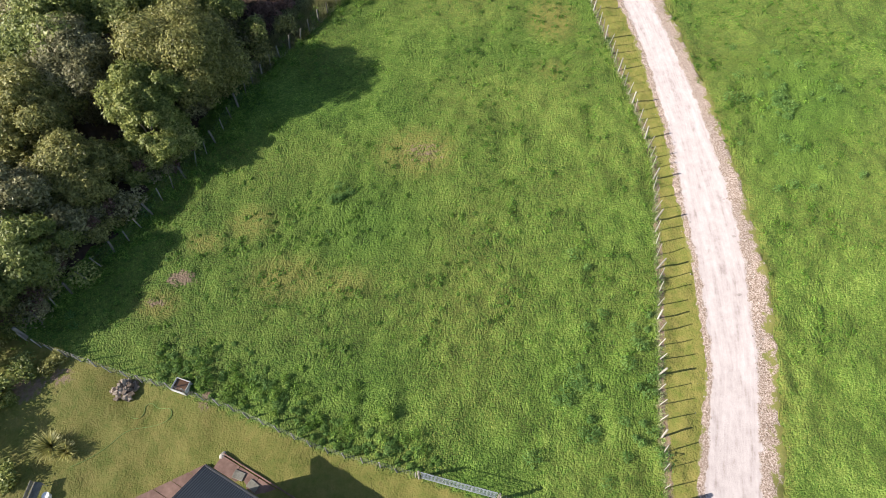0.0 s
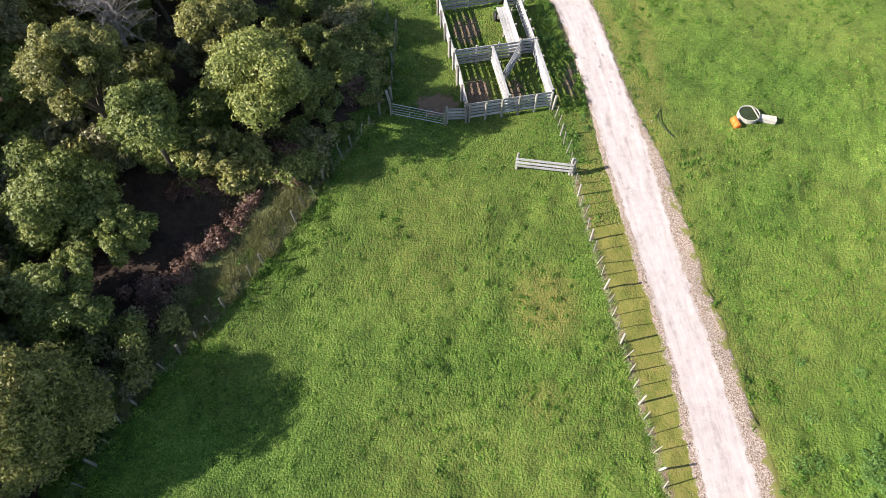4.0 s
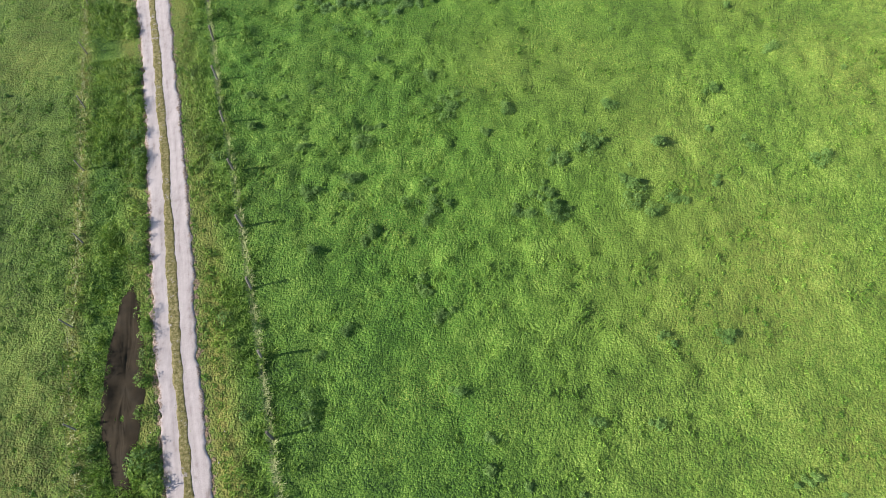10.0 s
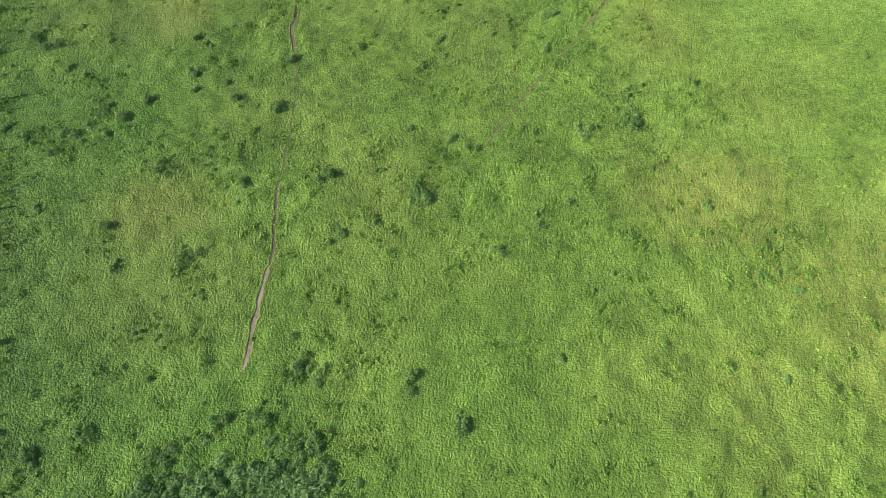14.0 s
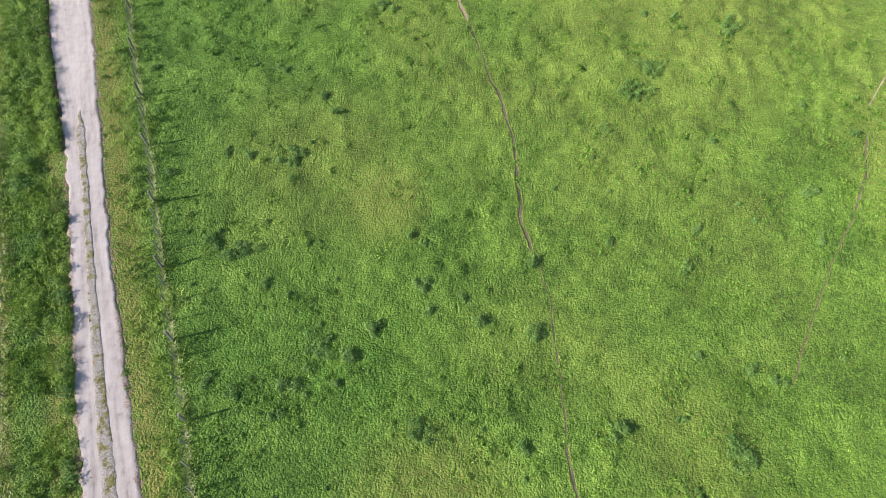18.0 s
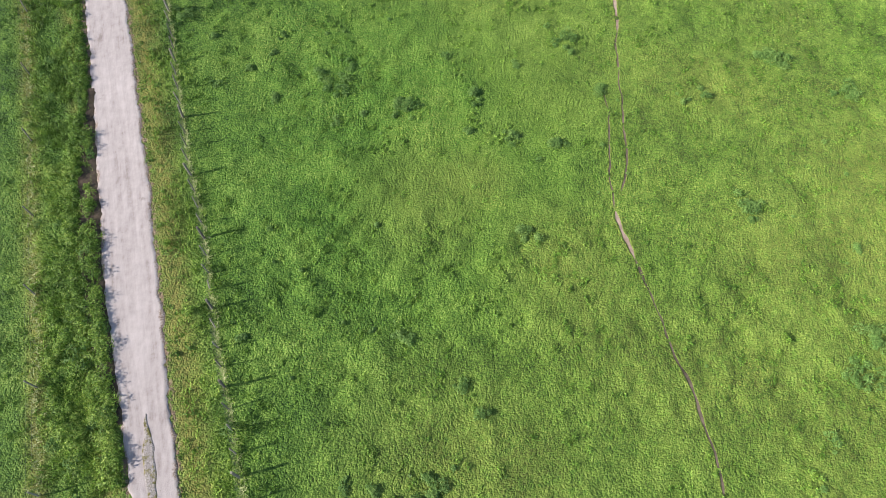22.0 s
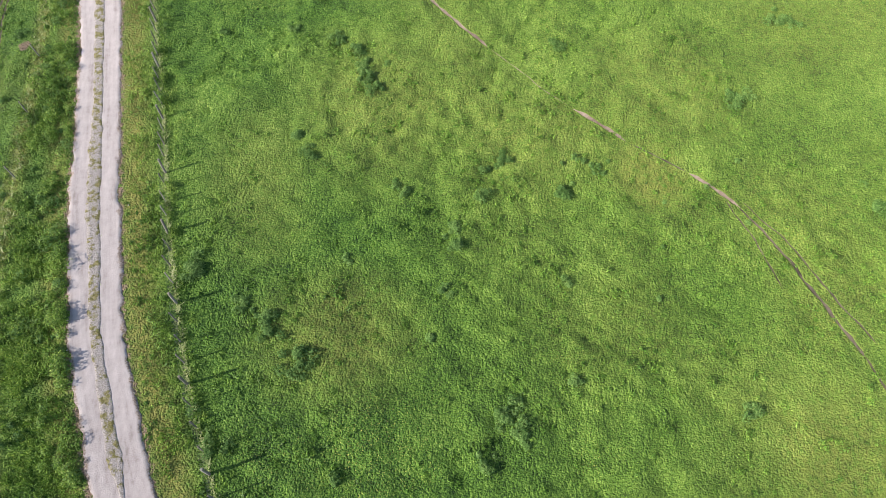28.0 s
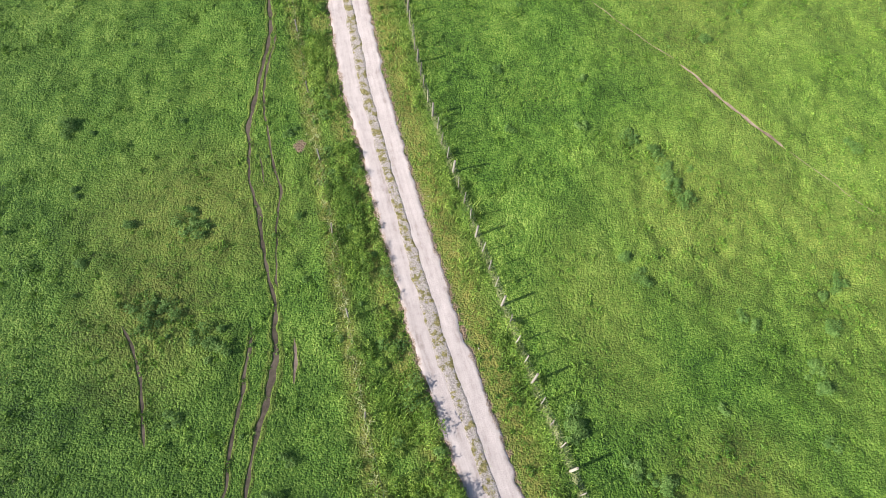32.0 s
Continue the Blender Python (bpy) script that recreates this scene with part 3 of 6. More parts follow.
# ---- ground: one sheet to the horizon ----
def soil_at(x, y):
    """How bare, dry and lush the pasture is."""
    bare, dry, lush = np.zeros_like(x), np.zeros_like(x), np.zeros_like(x)
    spots_bare = [(11.0, 14.0, 1.3, 0.9, 0.42), (-1.3, 5.8, 0.8, 0.45, 0.62), (-2.3, 4.5, 0.7, 0.3, 0.5), (15.6, 53.2, 1.0, 0.8, 0.66), (16.2, 55.8, 1.0, 0.7, 0.5),
                  (14.0, 38.3, 1.1, 0.8, 0.95), (22.0, 40.6, 0.4, 1.3, 0.7), (15.7, 45.0, 0.9, 1.5, 0.62), (16.4, 39.4, 0.8, 1.3, 0.72), (18.6, 39.6, 0.7, 1.4, 0.55),
                  (19.0, 76.1, 0.9, 0.7, 0.5), (26.0, 73.9, 1.4, 0.5, 0.42), (29.0, 74.9, 1.4, 0.5, 0.42), (32.0, 75.9, 1.4, 0.5, 0.45), (35.0, 77.0, 1.4, 0.5, 0.45), (37.0, 76.6, 0.6, 0.8, 0.55), (29.1, 57.2, 0.8, 0.6, 0.4), (-24.1, 213.5, 0.3, 0.4, 0.8), (1.2, -0.6, 0.3, 0.6, 0.5), (-5.9, 0.6, 0.7, 0.6, 0.5),
                  (-7.3, 0.0, 0.8, 0.7, 0.6), (31.0, 61.0, 0.6, 0.5, 0.4), (19.2, 53.0, 0.5, 0.6, 0.4)]
    for cx, cy, rx, ry, k in spots_bare:
        bare = np.maximum(bare, k * np.clip(1.6 - np.hypot((x - cx) / rx, (y - cy) / ry), 0, 1))
    spots_dry = [(10.7, 14.0, 2.6, 2.0, 1.25), (1.9, 9.2, 1.5, 1.3, 1.2), (4.2, 5.9, 2.2, 1.6, 1.2), (7.2, 5.5, 1.8, 1.1, 1.1), (-0.5, 8.0, 1.2, 0.9, 1.0), (-2.2, 4.3, 1.3, 0.9, 1.2), (19.4, 25.4, 1.8, 2.4, 1.25), (19.0, 20.5, 1.5, 1.2, 0.8), (15.6, 53.8, 2.0, 1.6, 1.0), (21.5, 40.5, 0.9, 3.5, 0.9), (22.0, 46.5, 0.8, 3.0, 0.7), (27.3, 45.0, 0.8, 9.0, 0.9), (19.4, 65, 1.2, 4, 0.8),
                 (30.0, 71.6, 6.5, 1.6, 1.0), (33.5, 71.9, 3.0, 1.2, 1.0), (27, 74.4, 2.5, 0.9, 1.0), (31, 75.8, 2.5, 0.9, 1.0), (35, 77.2, 2.5, 0.9, 1.0), (19.2, 75.5, 2.2, 2.2, 0.9), (26.0, 66.5, 4.0, 3.0, 0.6), (29.5, 55.0, 3.0, 9.0, 0.5), (-29.2, 209.8, 5, 4, 0.5), (-31, 204.8, 3, 4, 0.5), (12.5, 127, 6, 5, 0.35), (34, 120, 9, 12, 0.3),
                 (14, 184, 4, 6, 0.5), (26, 186, 7, 9, 0.5), (30, 160, 9, 12, 0.45), (24.5, 55, 1.6, 9, 0.6), (6, 148, 6, 7, 0.35), (-4, 207, 5, 6, 0.4), (12, 206, 6, 6, 0.4), (12.2, 185.2, 2.6, 3.2, 0.6), (4.6, 163.6, 3.5, 4.0, 0.4), (10.5, 131.0, 3.5, 3.0, 0.55), (-7.5, 193.2, 3.5, 3.0, 0.45), (-11.0, 202.5, 2.6, 5.0, 0.3), (8.8, 146.0, 2.6, 3.0, 0.6), (6.7, 164.6, 3.0, 2.0, 0.5), (40, 131, 6, 4, 0.6), (2.7, 79.7, 5, 7, 0.6), (9.5, 200.5, 2.5, 2.5, 0.7), (29, 186, 5, 4, 0.6), (34, 91, 8, 6, 0.5), (47, 124, 9, 9, 0.5)]
    for cx, cy, rx, ry, k in spots_dry:
        dry = np.maximum(dry, k * np.clip(1.4 - np.hypot((x - cx) / rx, (y - cy) / ry), 0, 1))
    a, b = road_edges(y)
    # drier turf near the house, mown beside the near fence
    dry = np.maximum(dry, 0.5 * np.clip((74 - y) / 14, 0, 1) * (0.7 + 0.5 * noise2(x, y, 4.5, 44)))
    # drier, paler tone far east; it also paints in light scattered back by grass
    dry = np.maximum(dry, np.clip((x - b - 11) / 26, 0, 0.32) * (0.8 + 0.6 * noise2(x, y, 5.5, 45)))
    near = np.interp(y, [p[1] for p in ROADSIDE], [p[0] for p in ROADSIDE])
    dry = np.where((y < 34) & (x > near + 0.15) & (x < a), 1.0, dry)
    # bare earth line along the fence, painted also for its narrow shadow
    bare = np.where((y < 34) & (np.abs(x - near - 0.12) < 0.22), 0.55, bare)
    we = np.interp(y, [p[1] for p in WEST], [p[0] for p in WEST])
    dry = np.where((y > 76), np.maximum(dry, 0.95 * np.exp(-((x - we + 0.1) / 0.42) ** 2)), dry)
    dry = np.where((y > 76) & (x < we) & (y < 150), np.maximum(dry, 0.28 + 0.2 * noise2(x, y, 3.5, 46)), dry)
    lawn = y < np.interp(x, [-12, -8, -0.6, 6.8, 11, 21], [4.5, 2.4, -0.1, -2.9, -4.1, -7.4])
    dry = np.where(lawn & (y > -22) & (x > -14) & (x < 22), 0.75, dry)
    off = np.maximum(a - x, x - b)
    dry = np.maximum(dry, (0.85 + 0.15 * (x > b)) * np.exp(-((off - 0.7) / (0.55 + 0.25 * (x > b))) ** 2))
    bare = np.maximum(bare, 0.62 * np.clip(1 - np.abs(off) / 0.5, 0, 1))
    spots_lush = [(22, 116, 20, 16, 0.5), (33, 17, 4, 6, 0.6), (19, 114, 9, 11, 0.75), (8, 104, 5, 14, 0.55), (5, 172, 10, 14, 0.5), (21, 95, 9, 12, 0.5), (28, 92, 8, 6, 0.5), (22.8, 68, 5, 4, 0.5), (7, 9, 5, 4, 0.35), (20, 104, 5, 7, 0.5), (5, 140, 8, 7, 0.4), (1, 165, 7, 8, 0.4)]
    for cx, cy, rx, ry, k in spots_lush:
        lush = np.maximum(lush, k * np.clip(1.3 - np.hypot((x - cx) / rx, (y - cy) / ry), 0, 1))
    return bare, dry, lush


def mown_at(x, y):
    """Where the turf is cut short: the garden lawn and the strip beside the near fence."""
    near = np.interp(y, [p[1] for p in ROADSIDE], [p[0] for p in ROADSIDE])
    lawn = y < np.interp(x, [-12, -8, -0.6, 6.8, 11, 21], [4.5, 2.4, -0.1, -2.9, -4.1, -7.4])
    strip_cut = (y < 30) & (x > near + 0.2) & (x < road_edges(y)[0])
    return np.where((lawn & (y > -22) & (x > -14) & (x < 22)) | strip_cut, 1.0, 0.0)


CAMX = np.array([(p[2][1], p[2][0]) for p in PATH])
CAMX = CAMX[np.argsort(CAMX[:, 0])]
xs = np.concatenate([-np.geomspace(3000, 34, 14), np.arange(-30, 36, 0.2), np.geomspace(40, 3000, 14)])
ys = np.concatenate([-np.geomspace(3000, 14, 20), np.arange(-10, 236, 0.2), np.geomspace(240, 3200, 14)])
gx, gy = np.meshgrid(xs, ys)
gx = gx + np.interp(gy, CAMX[:, 0], CAMX[:, 1])
far = np.clip((np.maximum(np.abs(gx - 10) - 60, np.abs(gy - 105) - 140)) / 200, 0, 1)
gzv = ground_z(gx, gy) * (1 - far)
nx, ny = len(xs), len(ys)
idx = np.arange(nx * ny).reshape(ny, nx)
quads = np.stack([idx[:-1, :-1], idx[:-1, 1:], idx[1:, 1:], idx[1:, :-1]], -1).reshape(-1, 4)
ground_me = tri_mesh("ground", np.stack([gx, gy, gzv], -1).reshape(-1, 3), quads, M_GROUND)
soil = np.stack([*soil_at(gx.ravel(), gy.ravel()), mown_at(gx.ravel(), gy.ravel())], -1)
att = ground_me.attributes.new("soil", "FLOAT_COLOR", "POINT")
att.data.foreach_set("color", soil.astype(np.float32).ravel())
ground_me.polygons.foreach_set("use_smooth", [True] * len(ground_me.polygons))
ground = tagged(new("ground", ground_me), "sunlit green pasture with dry and bare patches", "pasture", kind="structure")


def strip(name, y0, y1, left, right, mat, lift, step=0.2, ragged=0.12, cols=9, seed=5, by_edge=False):
    """A sheet that follows the ground between two edges given as x over y, with ragged sides."""
    y = np.arange(y0, y1, step)
    l, r = left(y), right(y)
    l = l + ragged * (noise2(l, y, 0.5, seed) + 0.8 * noise2(l, y, 0.17, seed + 1) + 0.7 * noise2(l, y, 3.5, seed + 4))
    r = r + ragged * (noise2(r, y, 0.5, seed + 2) + 0.8 * noise2(r, y, 0.17, seed + 3) + 0.7 * noise2(r, y, 3.5, seed + 5))
    u = np.linspace(0, 1, cols)
    x = l[:, None] * (1 - u) + r[:, None] * u
    yy = np.repeat(y[:, None], cols, 1)
    z = ground_z(x, yy) + lift - (lift + 0.03) * ((u == 0) | (u == 1))
    n = len(y)
    k = np.arange(n * cols).reshape(n, cols)
    q = np.stack([k[:-1, :-1], k[:-1, 1:], k[1:, 1:], k[1:, :-1]], -1).reshape(-1, 4)
    me = tri_mesh(name, np.stack([x, yy, z], -1).reshape(-1, 3), q, mat)
    uv = me.uv_layers.new(name="UVMap")
    a, b = road_edges(yy)
    wear = np.clip((40 - yy) / 8, 0, 1)
    west, east = np.where(x < a, (a - x) * (1 + 0.7 * wear), a - x), np.where(x > b, (x - b) * (1 - 0.3 * wear), x - b)
    across = np.maximum(west, east) if by_edge else np.repeat((2 * u - 1)[None], n, 0)
    flat = np.stack([across, yy], -1).reshape(-1, 2)[q.ravel()]
    uv.data.foreach_set("uv", flat.astype(np.float32).ravel())
    me.polygons.foreach_set("use_smooth", [True] * len(me.polygons))
    return new(name, me)


road = strip("road", -60, 259, lambda y: road_edges(y)[0] - 0.1 - 0.32 * np.clip((40 - y) / 8, 0, 1), lambda y: road_edges(y)[1] + 0.08 + 0.95 * np.clip((40 - y) / 8, 0, 1), M_GRAVEL, 0.045, step=0.14, ragged=0.1, cols=21, by_edge=True)
tagged(road, "pale crushed limestone farm track with worn edges", "farm track", kind="structure")


# flat earth strip; its dark colour holds the shade of the east-facing bank
bank = strip("bank", 152.5, 171.0, lambda y: road_edges(y)[0] - 0.2 - 0.95 * np.sin(np.clip((y - 152.5) / 18.5, 0, 1) * math.pi) ** 0.7, lambda y: road_edges(y)[0] + 0.12, M_BANK, 0.062, step=0.15, ragged=0.1, cols=6, seed=27)
tagged(bank, "earth bank along the track, coloured dark for its shade", "bank", kind="structure")


def mid(y, o):
    a, b = road_edges(y)
    taper = np.clip(np.minimum(np.abs(y - 71.8), np.abs(y - 153)) / 1.6, 0.1, 1) * np.clip(np.abs(y - 187) / 1.6, 0.1, 1)
    return a + (b - a) * (0.5 + o * taper * np.clip(noise2(0 * y, y, 5, 31) * 0.15 + 0.14 * noise2(0 * y, y, 0.7, 32) + 0.95, 0.4, 1.4))


for y0, y1 in ((71.8, 153.0), (187.0, 259.0)):
    s = strip("grass_strip", y0, y1, lambda y: mid(y, -0.2), lambda y: mid(y, 0.16), M_STRIP, 0.06, step=0.1, ragged=0.045, cols=7, seed=17)
    tagged(s, "dry grass strip between the wheel tracks", "grass strip", kind="structure")


def worn_track(name, pts, width, label, dark=M_DARK_EARTH):
    """A narrow cattle path worn into the turf: bare bottom between low grassy lips."""
    p = np.array(pts, float)
    d = np.r_[0, np.cumsum(np.hypot(*np.diff(p, axis=0).T))]
    s = np.arange(0, d[-1], 0.15)
    x, y = np.interp(s, d, p[:, 0]), np.interp(s, d, p[:, 1])
    for _ in range(5):
        x[1:-1], y[1:-1] = (x[:-2] + 2 * x[1:-1] + x[2:]) / 4, (y[:-2] + 2 * y[1:-1] + y[2:]) / 4
    x = x + 0.07 * noise2(s, 0 * s, 1.1, len(pts)) + 0.04 * noise2(s, 0 * s, 0.4, 3)
    tx, ty = np.gradient(x), np.gradient(y)
    ln = np.hypot(tx, ty)
    ox, oy = -ty / ln, tx / ln
    w = 0.66 * width * (1 + 0.55 * noise2(s, 0 * s, 1.7, 8) + 0.4 * noise2(s, 0 * s, 0.4, 9)) * np.clip(np.minimum(s, d[-1] - s) / 0.5, 0.15, 1)
    prof = np.array([(-2.0, -0.025), (-1.0, 0.06), (-0.6, 0.012), (0.6, 0.012), (1.0, 0.06), (2.0, -0.025)])
    for nm, cols, mat in (("path_bottom", (2, 3), dark), ("path_lip", (0, 1, 2), M_GROUND), ("path_lip", (3, 4, 5), M_GROUND)):
        q = prof[list(cols)]
        X, Y = x[:, None] + ox[:, None] * w[:, None] * q[:, 0], y[:, None] + oy[:, None] * w[:, None] * q[:, 0]
        Z = ground_z(X, Y) + q[:, 1] * np.clip(w[:, None] / 0.15, 0, 1.3)
        n, c = X.shape
        k = np.arange(n * c).reshape(n, c)
        f = np.stack([k[:-1, :-1], k[:-1, 1:], k[1:, 1:], k[1:, :-1]], -1).reshape(-1, 4)
        me = tri_mesh(nm, np.stack([X, Y, Z], -1).reshape(-1, 3), f[:, ::-1], mat)
        if nm == "path_bottom":
            top = tagged(new(name, me), label, "cattle path", kind="structure")
        else:
            lip_soil = np.stack([0 * X.ravel(), 0 * X.ravel() + 0.35, 0 * X.ravel(), 0 * X.ravel()], -1)
            me.attributes.new("soil", "FLOAT_COLOR", "POINT").data.foreach_set("color", lip_soil.astype(np.float32).ravel())
            part(nm, me, mat, top)
    return top


# dark path bottoms carry the shade of the grass lips in their colour
for wd, pale, pts in PATHS:
    worn_track("cattle_path", pts, wd * (1.05 if pts[0][0] > -10 else 0.85), "pale cattle path worn through the turf" if pale else "narrow dark cattle path worn through the turf", M_EARTH if pale else M_DARK_EARTH)


def blob_sheet(name, cx, cy, rx, ry, rot, mat, lift, label, category, level=False, seed=3, ragged=0.22, rings=7, n=64):
    """An irregular sheet on the ground; level: flat, as water lies."""
    ang = np.linspace(0, 2 * np.pi, n, endpoint=False)
    out = 1 + ragged * (noise2(np.cos(ang) * 2, np.sin(ang) * 2, 1.0, seed) + 0.5 * noise2(np.cos(ang) * 2, np.sin(ang) * 2, 0.35, seed + 1))
    t = np.linspace(0, 1, rings + 1)[1:]
    ex, ey = np.cos(ang)[None] * rx * out * t[:, None], np.sin(ang)[None] * ry * out * t[:, None]
    c, s = math.cos(radians(rot)), math.sin(radians(rot))
    X, Y = np.r_[cx, (cx + c * ex - s * ey).ravel()], np.r_[cy, (cy + s * ex + c * ey).ravel()]
    Z = np.full(len(X), lift) if level else ground_z(X, Y) + lift
    if not level:
        Z[-n:] -= 0.04
    faces = [(0, 1 + k, 1 + (k + 1) % n) for k in range(n)]
    for r in range(rings - 1):
        for k in range(n):
            a, b = 1 + r * n, 1 + (r + 1) * n
            faces.append((a + k, b + k, b + (k + 1) % n, a + (k + 1) % n))
    return tagged(new(name, mesh_from(name, np.stack([X, Y, Z], -1), faces, mat, True)), label, category, kind="structure")


# ---- fences ----
def post_mesh(name, h, r, mat, top=0.012, n=8):
    bm = bmesh.new()
    lathe(bm, [(r * 1.05, -0.25), (r * 1.02, 0.0), (r, h - top), (r * 0.82, h)], n)
    return bm_mesh(name, bm, mat)


POST = post_mesh("post", 1.08, 0.045, M_POST)
DARK_POST = post_mesh("post", 1.1, 0.058, M_BATTEN)
THIN_POST = post_mesh("post", 1.0, 0.034, M_BATTEN)
BIG_POST = post_mesh("strainer_post", 1.25, 0.085, M_POST)
GARDEN_POST = post_mesh("post", 0.95, 0.03, M_POST)
GATE_POST = post_mesh("gate_post", 1.2, 0.06, M_BATTEN)
THIN_BATTEN = bm_mesh("batten", box(bmesh.new(), (0.055, 0.04, 1.02), pose(0, 0, 0.53), 0.005), M_BATTEN)
BATTEN = bm_mesh("batten", box(bmesh.new(), (0.045, 0.035, 1.0), pose(0, 0, 0.55), 0.006), M_POST)


def along(pts, spacing):
    p = np.array(pts, float)
    d = np.r_[0, np.cumsum(np.hypot(*np.diff(p, axis=0).T))]
    s = np.linspace(0, d[-1], max(2, int(round(d[-1] / spacing)) + 1))
    return np.interp(s, d, p[:, 0]), np.interp(s, d, p[:, 1])


def fence(label, pts, spacing, every=1, between=None, wires=(0.25, 0.45, 0.65, 0.85, 1.02), ends=True, group="farm fences", lean=4.0, post=None, seed=1):
    """Posts with wires along a line: a post at every n-th place, the given batten at the others."""
    rnd = random.Random(seed)
    x, y = along(pts, spacing)
    top = thing("wire_fence", label, "fence", (x[0], y[0], gz(x[0], y[0])), group=group)
    base = Matrix.Translation(top.location).inverted()
    for k in range(len(x)):
        big = ends and k in (0, len(x) - 1)
        me, nm = (BIG_POST, "strainer_post") if big else ((post or POST, "post") if k % every == 0 or not between else (between, "batten"))
        ob = new(nm, me)
        ob.parent = top
        ob.matrix_local = base @ pose(x[k] + rnd.uniform(-0.03, 0.03), y[k], gz(x[k], y[k]) - 0.02, rnd.gauss(0, lean * 0.5), rnd.gauss(0, lean * 0.5), rnd.uniform(0, 90))
    for h in wires:
        bm = bmesh.new()
        tube(bm, [base @ Vector((x[k], y[k], gz(x[k], y[k]) + h)) for k in range(0, len(x))], 0.0026, 3)
        part("wire", bm, M_WIRE, top)
    return top


fence("close-set timber batten and wire fence beside the track", ROADSIDE, 0.72, 4, BATTEN, seed=2, lean=7)
fence("timber batten and wire fence up to the cattle yards", [(21.5, 33.4), (21.1, 35.7), (20.75, 38.2)], 0.7, 4, BATTEN, seed=3, lean=7)
fence("old wire fence along the edge of the bush", BUSH_LINE, 0.95, 3, THIN_BATTEN, seed=4, lean=9, post=DARK_POST)
fence("leaning wire fence below the trees", [(11.25, 38.6), (11.2, 41.5), (11.3, 44.6), (9.0, 47.2), (6.2, 50.1), (4.6, 52.6), (2.8, 54.3), (-2.0, 59.0)], 1.4, 2, THIN_BATTEN, seed=5, lean=8, post=DARK_POST)
fence("wire fence in long grass running up from the yards", [(13.85, 47.2), (13.1, 52.4), (12.5, 55.6), (11.7, 61.5), (11.0, 66.8)], 1.15, 3, BATTEN, seed=6, lean=5)
fence("dark wire fence beside the power pole", [(-9.0, 65.6), (-2.5, 67.1), (0.0, 67.7), (2.2, 68.2), (5.95, 69.5), (9.9, 70.4)], 1.1, 3, THIN_BATTEN, seed=7, post=DARK_POST)
fence("short fence between the field gates", [(10.0, 70.4), (12.1, 70.9)], 0.7, 2, BATTEN, seed=8)
fence("wire fence behind the silage bales", [(15.5, 72.15), (16.75, 72.5), (21.6, 73.7), (23.6, 74.25), (26.2, 75.1), (29.7, 76.1), (33.9, 77.5), (38.0, 78.9), (40.8, 79.8), (52.0, 83.5), (66.0, 88.0)], 1.9, 4, THIN_BATTEN, seed=9, lean=11, post=DARK_POST, ends=False)
fence("post and wire fence in long grass beside the track", [p for p in EAST if p[1] < 124], 3.4, 1, None, seed=10, lean=5, post=DARK_POST, wires=(0.2, 0.36, 0.52, 0.68, 0.84, 0.98))
fence("long post, batten and wire fence beside the track", [p for p in EAST if p[1] > 123], 0.97, 4, THIN_BATTEN, seed=10, lean=4, post=DARK_POST, wires=(0.2, 0.36, 0.52, 0.68, 0.84, 0.98))
fence("light electric fence on widely spaced posts", WEST, 4.6, 1, None, wires=(0.5, 0.95), seed=11, lean=6, post=THIN_POST, ends=False)
fence("garden post and wire fence", [(-8.1, 2.4), (-6.45, 1.76), (-3.45, 0.75), (-0.57, -0.09), (2.24, -0.96), (6.76, -2.91), (8.87, -3.49), (10.1, -3.8), (11.0, -4.05)], 0.8, 1, None, seed=12, lean=3, ends=False, post=GARDEN_POST)
fence("garden fence on to the track", [(14.6, -4.95), (18.0, -6.0), (21.3, -7.4)], 0.85, 1, None, seed=13, ends=False, post=GARDEN_POST)


def pipe_gate(label, a, b, h=1.1, bars=5, mat=None, mesh=False, name="farm_gate", foot=0.12):
    """A tubular field gate from a to b: frame, bars and braces."""
    mat = mat or M_STEEL
    a, b = Vector((*a, gz(*a) + foot)), Vector((*b, gz(*b) + foot))
    ln, way = (b - a).length, (b - a)
    top = thing(name, label, "gate", a, math.degrees(math.atan2(way.y, way.x)), group="field gates")
    tilt = (b.z - a.z) / ln
    P = lambda u, z: (u * ln, 0, z + tilt * u * ln)
    bm = bmesh.new()
    tube(bm, [P(0, 0), P(0, h), P(1, h), P(1, 0), P(0, 0)], 0.021, 6)
    part("gate_frame", bm, mat, top)
    for k in range(1, bars):
        part("bar", tube(bmesh.new(), [P(0, h * k / bars), P(1, h * k / bars)], 0.011, 5), mat, top)
    for u in (0.33, 0.67):
        part("stay", tube(bmesh.new(), [P(u, 0), P(u, h)], 0.014, 5), mat, top)
    if mesh:
        bm = bmesh.new()
        for k in range(1, int(ln / 0.16)):
            tube(bm, [P(k * 0.16 / ln, 0), P(k * 0.16 / ln, h)], 0.003, 3)
        part("mesh_infill", bm, M_WIRE, top)
    for u in (0, 1):
        ob = part("gate_post", GATE_POST, None, top)
        ob.matrix_local = pose(u * ln + (-0.1 if u == 0 else 0.1), 0, tilt * u * ln - foot - 0.03)
    return top


pipe_gate("closed galvanised field gate beside the track", (9.22, 73.8), (10.2, 70.1))
pipe_gate("closed galvanised field gate in long grass", (10.38, 69.85), (11.35, 66.95))
pipe_gate("closed mesh-filled steel gate across the track", (12.4, 70.55), (15.4, 71.55), mesh=True)
pipe_gate("closed galvanised gate into the big paddock", (15.9, 75.95), (16.8, 72.25))
pipe_gate("low grey steel gate beside the cattle yards", (11.4, 37.4), (14.35, 36.75), h=0.8, bars=4)
